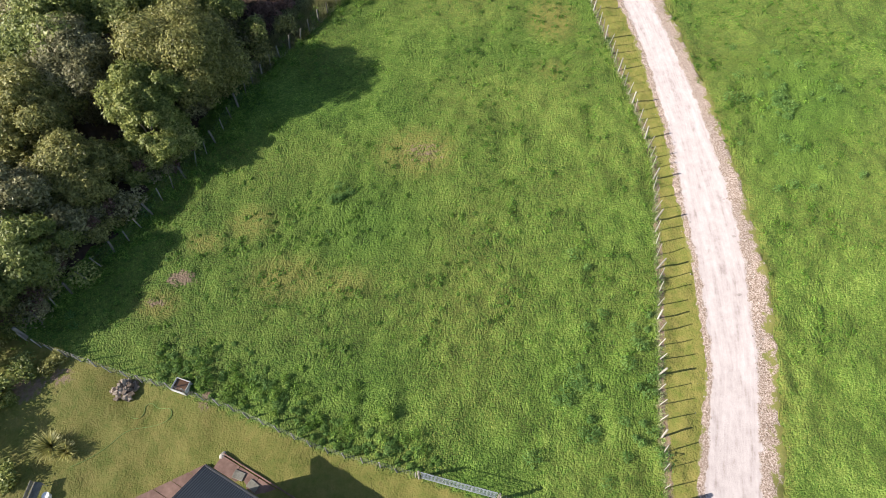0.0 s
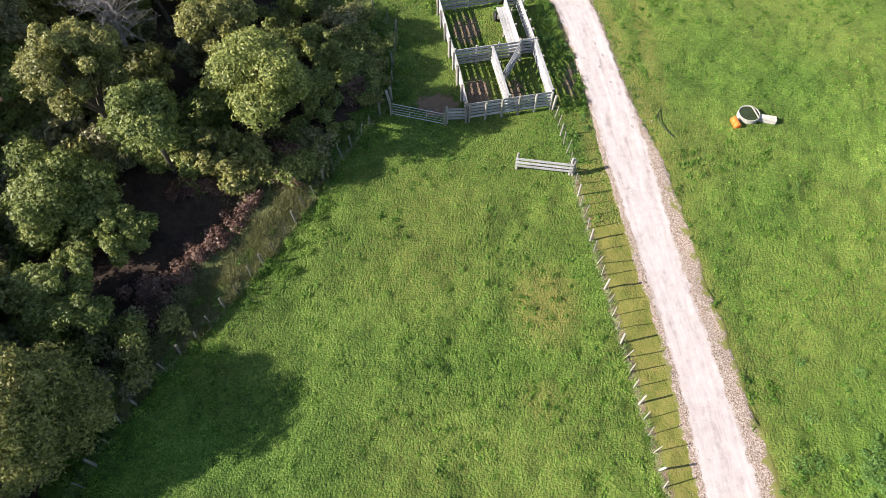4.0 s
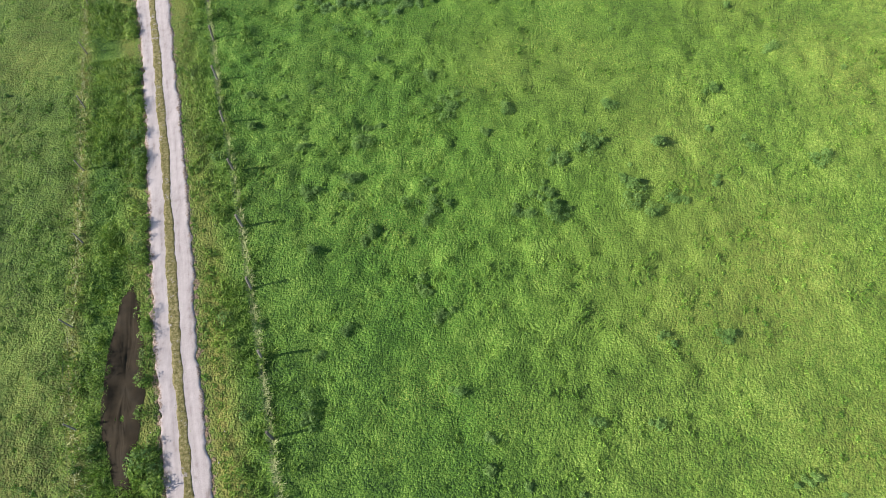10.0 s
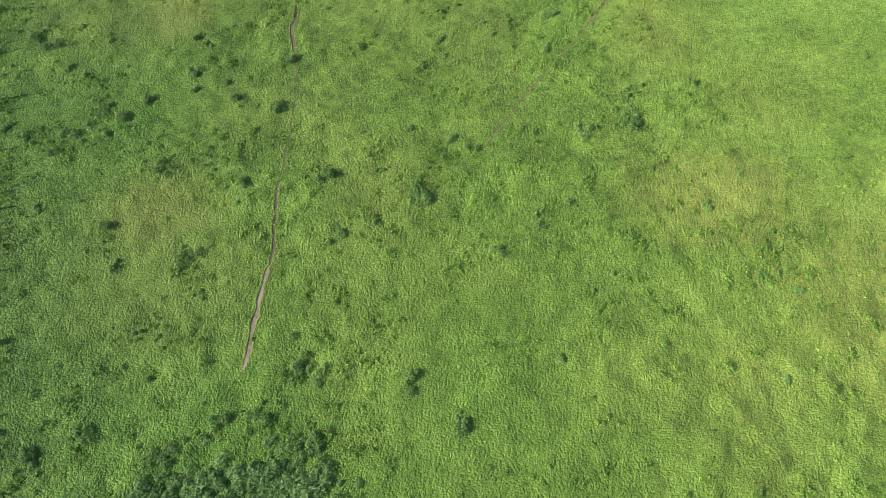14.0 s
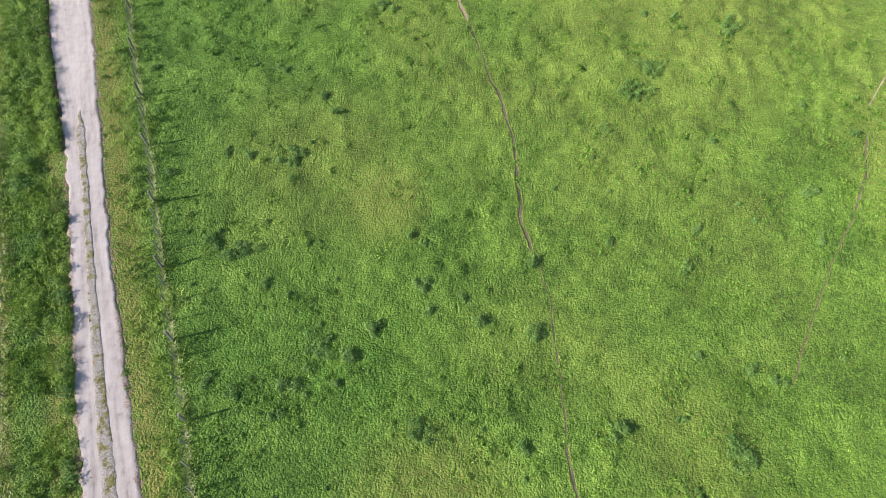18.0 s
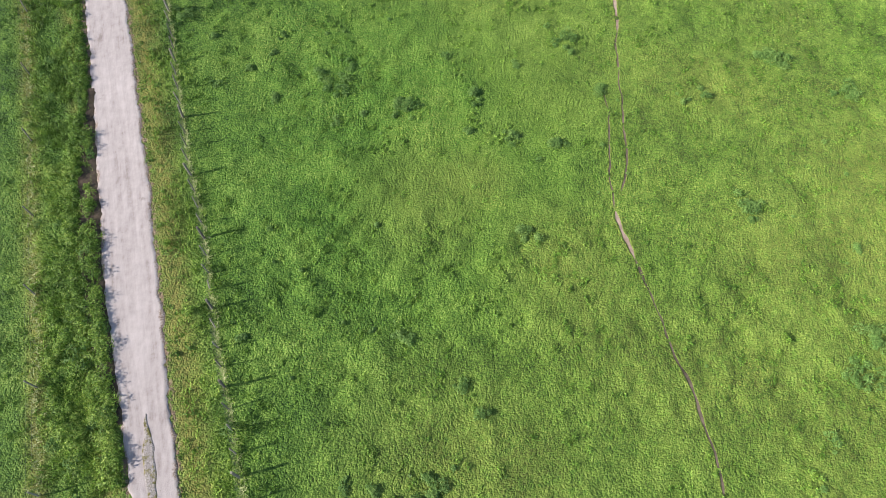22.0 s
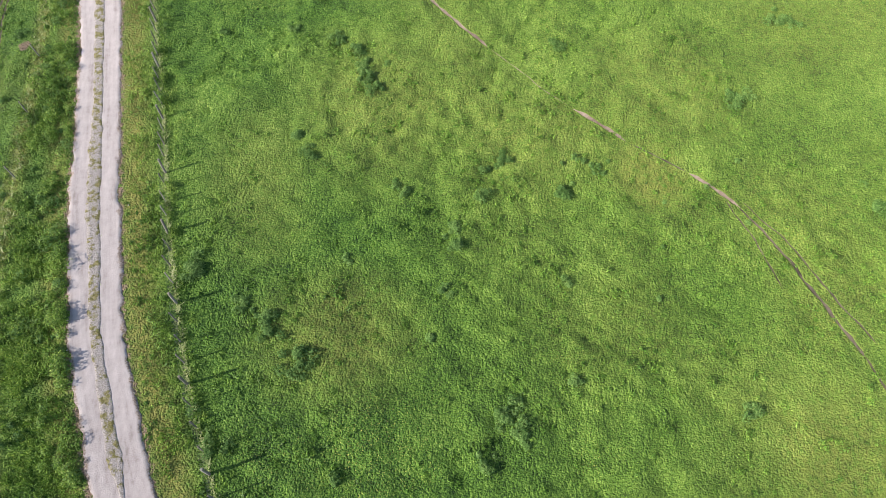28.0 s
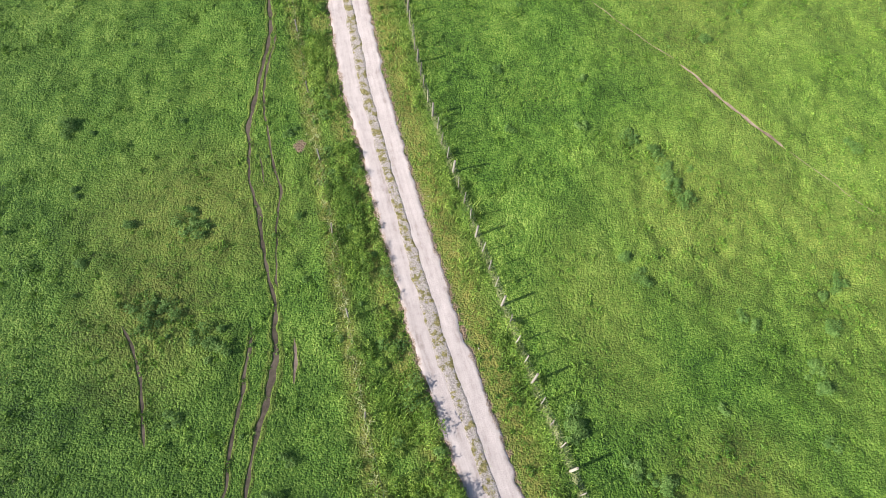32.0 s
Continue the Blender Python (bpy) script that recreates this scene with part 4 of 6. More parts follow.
pipe_gate("closed pale steel garden gate in the fence", (11.25, -4.12), (14.4, -4.9))
pipe_gate("dark steel gate by the track", (21.7, -5.4), (21.2, -8.4))


# ---- cattle yards ----
RAIL_CACHE = {}


def rail_mesh(ln, w=0.15, t=0.035):
    key = (round(ln, 2), w, t)
    if key not in RAIL_CACHE:
        RAIL_CACHE[key] = bm_mesh("rail", box(bmesh.new(), (key[0], t, w), None, 0.006), M_BOARD)
    return RAIL_CACHE[key]


YARD_POST = post_mesh("yard_post", 1.40, 0.068, M_POST, 0.02, 10)


def rail_panel(label, a, b, h=1.35, rails=5, side=1, posts=3, name="yard_fence", w=0.16, foot=0.0, rise=0.0, cap=False):
    """A panel of horizontal boards from a to b with round posts on one side."""
    za, zb = gz(*a) + foot, gz(*b) + foot + rise
    ln2 = math.hypot(b[0] - a[0], b[1] - a[1])
    top = thing(name, label, "yard fence", (a[0], a[1], za), math.degrees(math.atan2(b[1] - a[1], b[0] - a[0])), group="cattle yard fences")
    ln = math.hypot(ln2, zb - za)
    tilt = -math.degrees(math.atan2(zb - za, ln2))
    rnd = random.Random(int(abs(a[0] * 91 + b[1] * 37)))
    for k in range(rails):
        z = h - w / 2 - k * (h - 0.12) / rails
        ob = part("rail", rail_mesh(ln, w), None, top)
        ob.matrix_local = pose(ln2 / 2, rnd.uniform(-0.006, 0.006), z + (zb - za) / 2, 0, tilt + rnd.uniform(-0.25, 0.25), 0)
    if cap:
        ob = part("cap_rail", bm_mesh("cap_rail", box(bmesh.new(), (ln, 0.16, 0.04), None, 0.006), M_BOARD), None, top)
        ob.matrix_local = pose(ln2 / 2, 0, h + 0.02 + (zb - za) / 2, 0, tilt, 0)
    for k in range(posts):
        u = (k + 0.04) / max(posts - 0.92, 1) if posts > 1 else 0.5
        ob = part("post", YARD_POST, None, top)
        ob.matrix_local = pose(u * ln2, side * 0.11, u * (zb - za) - foot - 0.02, rnd.gauss(0, 1), rnd.gauss(0, 1), rnd.uniform(0, 90))
    return top


rail_panel("weathered grey board fence of the cattle yards", (15.75, 37.18), (20.6, 38.3), side=-1, posts=6)
rail_panel("long weathered board fence of the cattle yards", (15.25, 40.1), (15.72, 37.25), side=-1, posts=3)
rail_panel("long weathered board fence of the cattle yards", (14.75, 42.5), (15.22, 40.2), side=-1, posts=3)
rail_panel("long weathered board fence of the cattle yards", (13.95, 46.6), (14.72, 42.6), side=-1, posts=4)
rail_panel("weathered board fence closing the yards beside the ramp", (13.98, 46.65), (18.0, 47.75), side=1, posts=5)
rail_panel("weathered board fence dividing the cattle yards", (14.95, 41.55), (19.05, 42.5), side=1, posts=4)
rail_panel("weathered board fence between two holding pens", (17.25, 41.95), (18.05, 37.85), side=1, posts=4, cap=True)
rail_panel("grey board gate standing ajar in the pen", (18.98, 42.35), (17.85, 39.75), posts=2, name="yard_gate", foot=0.1)
rail_panel("weathered board fence on the track side of the yards", (19.9, 42.65), (20.6, 38.4), side=1, posts=4, cap=True)
rail_panel("weathered board side of the loading race", (18.18, 46.9), (18.92, 42.6), side=1, posts=4, rails=6)
rail_panel("weathered board side of the loading race with round posts", (19.08, 47.2), (19.88, 42.75), side=1, posts=6, rails=5)
rail_panel("board rail closing the end of the race", (18.3, 47.05), (19.05, 47.25), posts=2, name="yard_gate")
rail_panel("short board rail at the yard corner", (18.95, 42.62), (19.85, 42.8), posts=2)
rail_panel("short timber panel beside the yard gate", (14.5, 37.0), (15.68, 37.1), side=-1, posts=2, rails=4, h=1.1)
rail_panel("leaning board gate in the paddock fence", (18.3, 33.65), (21.4, 33.2), side=1, posts=2, rails=3, h=0.95, name="yard_gate", foot=0.1)

# the walkway beside the race
walkway = thing("race_walkway", "raised timber walkway of grey planks beside the race", "walkway", (17.98, 46.5, gz(17.98, 46.5)), math.degrees(math.atan2(-4.2, 0.72)))
for k in range(4):
    ob = part("plank", rail_mesh(4.2, 0.15, 0.04), None, walkway)
    ob.matrix_local = pose(2.1, -0.24 + 0.165 * k, 0.72, 90, 0, 0)
for k in range(3):
    part("post", YARD_POST, None, walkway, m=pose(0.3 + 1.7 * k, -0.2, -0.74))
tyre = thing("old_tyre", "old dark tyre hung on the race walkway", "tyre", (17.62, 46.1, gz(17.62, 46.1) + 0.33), 10)
bm = bmesh.new()
for k in range(20):
    for j in range(8):
        a, c = 2 * math.pi * k / 20, 2 * math.pi * j / 8
        r = 0.24 + 0.085 * math.cos(c)
        bm.verts.new((0.095 * math.sin(c), r * math.cos(a), r * math.sin(a)))
bm.verts.ensure_lookup_table()
for k in range(20):
    for j in range(8):
        bm.faces.new([bm.verts[(k + p) % 20 * 8 + (j + q) % 8] for p, q in ((0, 0), (1, 0), (1, 1), (0, 1))])
part("tread", bm, M_PVC, tyre, smooth=True)

# the loading ramp
ra, rb = Vector((18.5, 47.9)), Vector((18.12, 50.85))
rl = (rb - ra).length
ramp = thing("loading_ramp", "timber cattle loading ramp rising away from the race", "loading ramp", (ra.x, ra.y, gz(ra.x, ra.y)), math.degrees(math.atan2(rb.y - ra.y, rb.x - ra.x)))
slope = math.degrees(math.atan2(0.7, rl))
floor_bm = box(bmesh.new(), (math.hypot(rl, 0.7), 0.72, 0.05), pose(rl / 2, 0, 0.38, 0, -slope, 0), 0.006)
part("ramp_floor", floor_bm, M_BARK, ramp, "dark worn ramp floor")
# cleats painted white to stand for lit gaps between the slats
for k in range(11):
    u = (k + 0.6) / 11.2
    part("cleat", box(bmesh.new(), (0.07, 0.34 if k % 5 else 0.2, 0.045), pose(u * rl, 0.02, 0.43 + 0.7 * (u - 0.5), 0, -slope, 0), 0.006), M_WHITE, ramp, "cleat, white for the light between the slats")
for s in (-1, 1):
    for k in range(4):
        ob = part("side_board", rail_mesh(math.hypot(rl, 0.7) + 0.1, 0.17), None, ramp)
        ob.matrix_local = pose(rl / 2, s * 0.42, 0.58 + 0.22 * k, 0, -slope, 0)
    for u in (0.02, 0.34, 0.67, 0.98):
        hh = 0.7 * u + 1.1
        bm = bmesh.new()
        lathe(bm, [(0.07, -0.2), (0.066, hh), (0.05, hh + 0.03)], 10)
        part("post", bm, M_POST, ramp, m=pose(u * rl, s * 0.53, 0))
part("end_bar", box(bmesh.new(), (0.05, 0.9, 0.12), pose(rl * 0.98, 0, 0.72), 0.01), M_BOARD, ramp)

# ---- silage bales in a row, with a tape fence round them ----
rnd = random.Random(4)


def bale_mesh(seed):
    """A wrapped round bale on its end: barrel sides, soft shoulders, creased film."""
    r = random.Random(seed)
    bm = bmesh.new()
    e = r.uniform(2.05, 2.5)
    R, H = 0.60 * r.uniform(0.97, 1.03), 1.14 * r.uniform(0.97, 1.03)
    prof = [(0.44, 0.0), (0.55, 0.05), (0.59, 0.16), (0.612, 0.4), (0.615, 0.7), (0.60, 0.92), (0.555, 1.05), (0.45, 1.115), (0.25, 1.14), (0.02, 1.145)]
    lathe(bm, [(p / 0.615 * R, z / 1.145 * H) for p, z in prof], 28, None, lambda a: (abs(math.cos(a)) ** e + abs(math.sin(a)) ** e) ** (-1 / e) * 0.94)
    for v in bm.verts:
        v.co += Vector((r.gauss(0, 1), r.gauss(0, 1), r.gauss(0, 1))) * 0.006
    return bm_mesh("wrap", bm, M_WRAP, True)


BALES = [(25.62, 72.62), (26.78, 72.9), (27.92, 73.3), (29.07, 73.55), (30.15, 73.95), (31.25, 74.35), (32.42, 74.72), (33.5, 75.12), (34.6, 75.5), (35.72, 75.9)]
for k, (x, y) in enumerate(BALES):
    b = thing("silage_bale", "round silage bale in white plastic wrap on the grass", "silage bale", (x, y, gz(x, y) - 0.02), 18 + rnd.uniform(-12, 12), "row of silage bales")
    part("wrap", bale_mesh(k), None, b)
    tail = box(bmesh.new(), (0.16, 0.02, 0.22), pose(0.30, -0.52, 0.25, 8, 0, 30), 0.004)
    part("film_tail", tail, M_WRAP, b)

TAPE = [(23.6, 74.2), (24.66, 71.25), (26.08, 71.19), (30.65, 72.52), (36.26, 73.68), (37.5, 75.33), (37.9, 78.7)]
tape = thing("tape_fence", "white electric tape fence round the silage bales", "tape fence", (23.6, 74.2, gz(23.6, 74.2)))
tm = Matrix.Translation(tape.location).inverted()
for x, y in TAPE:
    part("tread_in_post", tube(bmesh.new(), [(0, 0, -0.1), (0, 0, 0.8), (0.02, 0, 0.86)], 0.012, 5), M_WHITE, tape, m=tm @ pose(x, y, gz(x, y)))
    part("insulator", box(bmesh.new(), (0.07, 0.07, 0.05), pose(0, 0, 0.74), 0.01), M_WHITE, tape, m=tm @ pose(x, y, gz(x, y)))
for h in (0.74,):
    pts = []
    for (x0, y0), (x1, y1) in zip(TAPE, TAPE[1:]):
        for u in np.linspace(0, 1, 8)[:-1]:
            x, y = x0 + (x1 - x0) * u, y0 + (y1 - y0) * u
            pts.append(tm @ Vector((x, y, gz(x, y) * 0 + float(base_z(x, y)) + h - 0.12 * math.sin(math.pi * u))))
    part("tape", tube(bmesh.new(), pts, 0.006, 4), M_WHITE, tape)


# ---- stones ----
def stone_bm(r, seed, flat=0.7):
    rr = random.Random(seed)
    bm = bmesh.new()
    bmesh.ops.create_icosphere(bm, subdivisions=2, radius=r)
    ax = [Vector((rr.gauss(0, 1), rr.gauss(0, 1), rr.gauss(0, 1))).normalized() for _ in range(7)]
    for v in bm.verts:
        for a in ax:
            d = v.co.dot(a) - r * 0.72
            if d > 0:
                v.co -= a * d * 0.85
        v.co.z *= flat
    return bm


STONES = [bm_mesh("stone", stone_bm(1.0, k), M_STONE) for k in range(6)]


def slab_bm(seed):
    """A broken, sharp-edged rock: a long block with its corners knocked about."""
    rr = random.Random(seed)
    bm = bmesh.new()
    bmesh.ops.create_cube(bm, size=1.6)
    bmesh.ops.subdivide_edges(bm, edges=bm.edges[:], cuts=1)
    for v in bm.verts:
        v.co = Vector((v.co.x * 1.25, v.co.y * 0.8, v.co.z * 0.6)) * rr.uniform(0.72, 1.12) + Vector((rr.gauss(0, 0.09), rr.gauss(0, 0.09), rr.gauss(0, 0.09)))
    return bm


BROWN_STONES = [bm_mesh("stone", slab_bm(50 + k), M_FIELD_STONE) for k in range(6)]
PINK_STONES = [bm_mesh("stone", stone_bm(1.0, 30 + k, 0.6), M_PINK) for k in range(3)]


def heap(name, label, x, y, n, spread, size, seed, meshes, layers=1):
    rr = random.Random(seed)
    top = thing(name, label, "stone heap", (x, y, gz(x, y)))
    for k in range(n):
        u = (k + 0.5) / n
        a, d = rr.uniform(0, 6.28), spread * math.sqrt(rr.random()) * (1 - 0.55 * u * (layers > 1))
        px, py = d * math.cos(a), d * math.sin(a)
        s = size * rr.uniform(0.6, 1.3)
        ob = part("stone", meshes[k % len(meshes)], None, top)
        ob.matrix_local = pose(px, py, gz(x + px, y + py) - gz(x, y) + s * 0.3 + (layers - 1) * size * 0.75 * u, rr.uniform(-20, 20), rr.uniform(-20, 20), rr.uniform(0, 360)) @ Matrix.Scale(s, 4)
    return top


heap("rock_pile", "pile of broken brown rocks against the garden fence", -2.65, -0.12, 90, 0.62, 0.115, 1, BROWN_STONES, 5)
heap("stone_heap", "broken pink and pale stones in the grass", 22.75, 72.85, 9, 0.36, 0.13, 2, PINK_STONES)
heap("stone_heap", "broken pink and pale stones in the grass", 22.1, 72.25, 6, 0.24, 0.11, 3, PINK_STONES)

# ---- power pole ----
pole = thing("power_pole", "grey power pole with three double crossarms beside the fence", "power pole", (2.52, 68.3, gz(2.52, 68.3)), 14)
bm = bmesh.new()
lathe(bm, [(0.165, -0.3), (0.16, 0), (0.145, 3.5), (0.125, 7.1), (0.10, 7.15)], 12)
part("pole_shaft", bm, simple_mat("grey_pole", (0.13, 0.12, 0.11), (0.33, 0.315, 0.30), 4, 0.85, bump=0.2), pole)
part("pole_cap", lathe(bmesh.new(), [(0.02, 7.14), (0.15, 7.16), (0.16, 7.21), (0.10, 7.26), (0.01, 7.28)], 12), M_WHITE, pole, "white pole cap")
for h, ln, dbl in ((6.9, 1.8, True), (5.55, 1.75, False), (4.5, 1.75, True)):
    for s in ((-1, 1) if dbl else (1,)):
        arm = part("crossarm", box(bmesh.new(), (ln, 0.075, 0.10), pose(0, 0.17 * s, h), 0.01), M_ARM, pole)
        for x in (-0.45 * ln, -0.22 * ln, 0.30 * ln, 0.46 * ln):
            bm = bmesh.new()
            lathe(bm, [(0.012, 0), (0.032, 0.03), (0.022, 0.06), (0.035, 0.08), (0.02, 0.12), (0.008, 0.13)], 8, pose(x, 0.17 * s, h + 0.05))
            part("insulator", bm, M_CERAMIC if h > 6 else M_DARK_CONC, arm)
    part("brace", tube(bmesh.new(), [(-0.45, 0.2, h - 0.03), (0, 0.2, h - 0.5), (0.45, 0.2, h - 0.03)], 0.015, 5), M_STEEL, pole)
for x in (-0.82, 0.80):
    fz = part("fuse_holder", tube(bmesh.new(), [(x, 0.3, 5.45), (x + 0.03, 0.42, 5.15)], 0.045, 8), M_WHITE, pole, "pale drop-out fuse")
part("bracket_box", box(bmesh.new(), (0.22, 0.2, 0.42), pose(0.0, 0.26, 4.95), 0.02), M_STEEL, pole)
for x, h in ((-0.8, 6.95), (0.1, 7.0), (0.82, 6.95)):
    part("jumper_wire", tube(bmesh.new(), [(x, 0.17, h + 0.15), (x * 0.95, 0.36, h - 0.6), (x, 0.3, 5.5)], 0.009, 4), M_PVC, pole)
for x in (-0.8, 0.1, 0.82):
    pts = [(x, 0.17 + 60 * u, 7.1 - 1.6 * math.sin(math.pi * u * 0.5) + 0.6 * u) for u in np.linspace(0, 1, 14)]
    part("power_line", tube(bmesh.new(), pts, 0.005, 4), M_WIRE, pole)

# a fallen white rail in the paddock
stick = thing("fallen_pole", "thin white pole lying in the grass", "pole", (3.78, 65.6, gz(3.78, 65.6) + 0.1), math.degrees(math.atan2(-2.55, 1.47)))
part("rod", tube(bmesh.new(), [(0, 0, 0.25), (1.5, 0.0, 0.15), (2.9, 0, 0.02)], [0.018, 0.022, 0.018], 8), simple_mat("pale_pole", (0.55, 0.6, 0.35), (0.8, 0.82, 0.6), 4, 0.7), stick)
marker = thing("marker_post", "white plastic marker box on a fence post", "marker post", (3.7, 119.4, gz(3.7, 119.4)))
part("stake", tube(bmesh.new(), [(0, 0, -0.1), (0, 0, 0.9)], 0.03, 6), M_POST, marker)
part("marker_cap", box(bmesh.new(), (0.3, 0.26, 0.18), pose(0, 0, 0.95), 0.03), M_WHITE, marker)

# ---- round water trough in its mud pool ----
blob_sheet("mud", 13.7, 112.5, 1.25, 1.1, 30, M_DARK_EARTH, 0.012, "damp trampled stony earth beside the puddle", "mud", seed=15, ragged=0.25)
blob_sheet("mud", 15.3, 113.75, 2.85, 2.6, 5, M_DARK_EARTH, 0.015, "trampled wet earth round the trough", "mud", seed=11, ragged=0.10)
blob_sheet("water", 15.35, 113.95, 2.62, 2.32, 5, M_MUDWATER, gz(15.3, 113.8) + 0.085, "brown muddy water lying round the trough", "puddle", level=True, seed=12, ragged=0.2)
M_RIM = simple_mat("trough_rim", (0.22, 0.22, 0.19), (0.46, 0.45, 0.40), 7, 0.9, bump=0.4)
tz = gz(14.95, 113.55)
trough = thing("round_trough", "round concrete water trough full of green water", "water trough", (14.95, 113.55, tz))
bm = bmesh.new()
lathe(bm, [(0.78, -0.1), (0.82, 0.0), (0.84, 0.36), (0.835, 0.42), (0.80, 0.44), (0.765, 0.42), (0.75, 0.2), (0.73, 0.08), (0.01, 0.06)], 36)
part("rim", bm, M_RIM, trough, smooth=True)
part("water_surface", lathe(bmesh.new(), [(0.762, 0.31), (0.761, 0.34), (0.01, 0.341)], 36), M_POND, trough, "dark green still water")
part("float_arm", tube(bmesh.new(), [(0.72, 0.1, 0.48), (0.84, -0.15, 0.5), (0.95, -0.45, 0.2)], 0.026, 6), M_STEEL, trough)
tp = thing("trough_post", "weathered post beside the round trough", "post", (15.75, 113.25, gz(15.75, 113.25)))
part("post", post_mesh("post", 1.0, 0.05, M_POST), None, tp)
heap("trough_stones", "muddy stones along the puddle edge", 16.9, 112.3, 9, 0.5, 0.06, 9, BROWN_STONES)
heap("trough_stones", "muddy stones along the puddle edge", 12.9, 114.6, 7, 0.4, 0.05, 12, BROWN_STONES)
heap("trough_stones", "muddy stones along the puddle edge", 15.2, 112.35, 5, 0.22, 0.08, 13, BROWN_STONES)

# ---- holes worn in the track ----
for cx, cy, rx, ry, rot in ((26.9, 4.6, 0.24, 0.13, 10), (27.4, 8.0, 0.2, 0.1, 0), (24.0, 41.8, 0.16, 0.22, 10), (24.5, 40.5, 0.18, 0.12, 0), (24.9, 39.5, 0.12, 0.2, 20), (23.95, 44.0, 0.12, 0.3, 10), (25.3, 36.9, 0.14, 0.24, 15), (24.3, 42.9, 0.09, 0.3, 12)):
    blob_sheet("pothole", cx, cy, rx, ry, rot, M_HOLE, 0.053, "shallow grey hole worn in the track", "pothole", seed=int(cy * 7), ragged=0.2, rings=2, n=24)

# ---- dark water lying in the ditch beside the track ----
for cx, cy, rx, ry, rot in ((7.55, 85.4, 0.82, 4.1, 10), (8.7, 80.4, 0.4, 1.3, 14)):
    blob_sheet("water", cx, cy, rx, ry, rot, M_DITCH, 0.05, "dark brown water lying in the ditch", "ditch water", seed=int(cy), ragged=0.14)

# ---- trough with a slab and a bucket in the big paddock ----
t2 = thing("round_trough", "small round trough with dark water in long grass", "water trough", (32.2, 37.83, gz(32.2, 37.83)))
bm = bmesh.new()
lathe(bm, [(0.60, -0.1), (0.62, 0.0), (0.625, 0.24), (0.615, 0.27), (0.575, 0.26), (0.56, 0.1), (0.01, 0.08)], 30)
part("rim", bm, M_RIM, t2, smooth=True)
part("water_surface", lathe(bmesh.new(), [(0.568, 0.19), (0.567, 0.21), (0.01, 0.211)], 30), M_POND, t2, "dark still water")
part("cover", box(bmesh.new(), (0.1, 1.0, 0.05), pose(0.34, 0.05, 0.3, 0, 0, 12), 0.015), M_RIM, t2)
slab = thing("concrete_slab", "pale concrete slab beside the small trough", "slab", (33.2, 37.6, gz(33.2, 37.6)), -12)
part("slab_block", box(bmesh.new(), (1.15, 0.38, 0.34), pose(0, 0, 0.12), 0.03), M_CONC, slab)
drum = thing("plastic_drum", "bright orange plastic drum lying in the grass", "drum", (31.3, 37.17, gz(31.3, 37.17) + 0.18), 100)
bm = bmesh.new()
lathe(bm, [(0.17, -0.34), (0.21, -0.32), (0.215, -0.1), (0.2, -0.08), (0.2, 0.08), (0.215, 0.1), (0.21, 0.32), (0.17, 0.34)], 18, pose(0, 0, 0, 0, 90, 0))
part("drum_body", bm, M_ORANGE, drum, smooth=True)
part("drum_cap", lathe(bmesh.new(), [(0.05, 0.34), (0.05, 0.37), (0.02, 0.38)], 10, pose(0, 0, 0.1, 0, 90, 0)), M_WHITE, drum)
pipe_x = [(27.3, 38.6), (26.95, 37.9), (26.9, 37.2), (27.15, 36.5), (27.6, 36.1)]
hose1 = thing("black_pipe", "black plastic water pipe arching out of the verge", "pipe", (27.3, 38.6, gz(27.3, 38.6)))
part("pipe_run", tube(bmesh.new(), [(x - 27.3, y - 38.6, gz(x, y) - gz(27.3, 38.6) + h) for (x, y), h in zip(pipe_x, (0.0, 0.12, 0.18, 0.12, 0.0))], 0.025, 6), M_PVC, hose1)

# ---- garden corner ----
tub = thing("stock_tub", "white square plastic tub with brown water", "tub", (0.05, 0.0, gz(0.05, 0.0)), -18)
bm = bmesh.new()
for s, size in ((1, (0.68, 0.56, 0.05)),):
    box(bm, size, pose(0, 0, 0.03), 0.01)
part("tub_floor", bm, M_DULL_WHITE, tub)
for x, y, w, d in ((0, 0.29, 0.72, 0.035), (0, -0.29, 0.72, 0.035), (0.345, 0, 0.035, 0.545), (-0.345, 0, 0.035, 0.545)):
    part("tub_side", box(bmesh.new(), (w, d, 0.32), pose(x, y, 0.19), 0.015), M_DULL_WHITE, tub)
part("water_surface", box(bmesh.new(), (0.655, 0.545, 0.02), pose(0, 0, 0.24), 0.0), water_mat("brown_water", (0.10, 0.055, 0.03)), tub, "brown water")
hose = thing("garden_hose", "green garden hose lying in loops on the lawn", "hose", (-2.1, -1.4, gz(-2.1, -1.4)))
hp = [(-4.1, -3.6), (-3.4, -3.25), (-2.93, -2.89), (-2.56, -2.57), (-2.21, -2.17), (-1.73, -1.93), (-1.08, -1.83), (-0.51, -1.67), (-0.2, -1.43), (-0.19, -1.14), (-0.42, -0.94), (-0.69, -0.98), (-0.97, -0.94), (-1.16, -0.76), (-1.38, -0.7), (-1.55, -0.87), (-1.51, -1.16), (-1.61, -1.4), (-1.86, -1.46), (-2.11, -1.34)]
for _ in range(2):
    hp = [hp[0]] + [((1 - u) * p[0] + u * q[0], (1 - u) * p[1] + u * q[1]) for p, q in zip(hp, hp[1:]) for u in (0.25, 0.75)] + [hp[-1]]
part("hose_run", tube(bmesh.new(), [(x + 2.1, y + 1.4, gz(x, y) - gz(-2.1, -1.4) + 0.02) for x, y in hp], 0.012, 6), M_HOSE, hose)

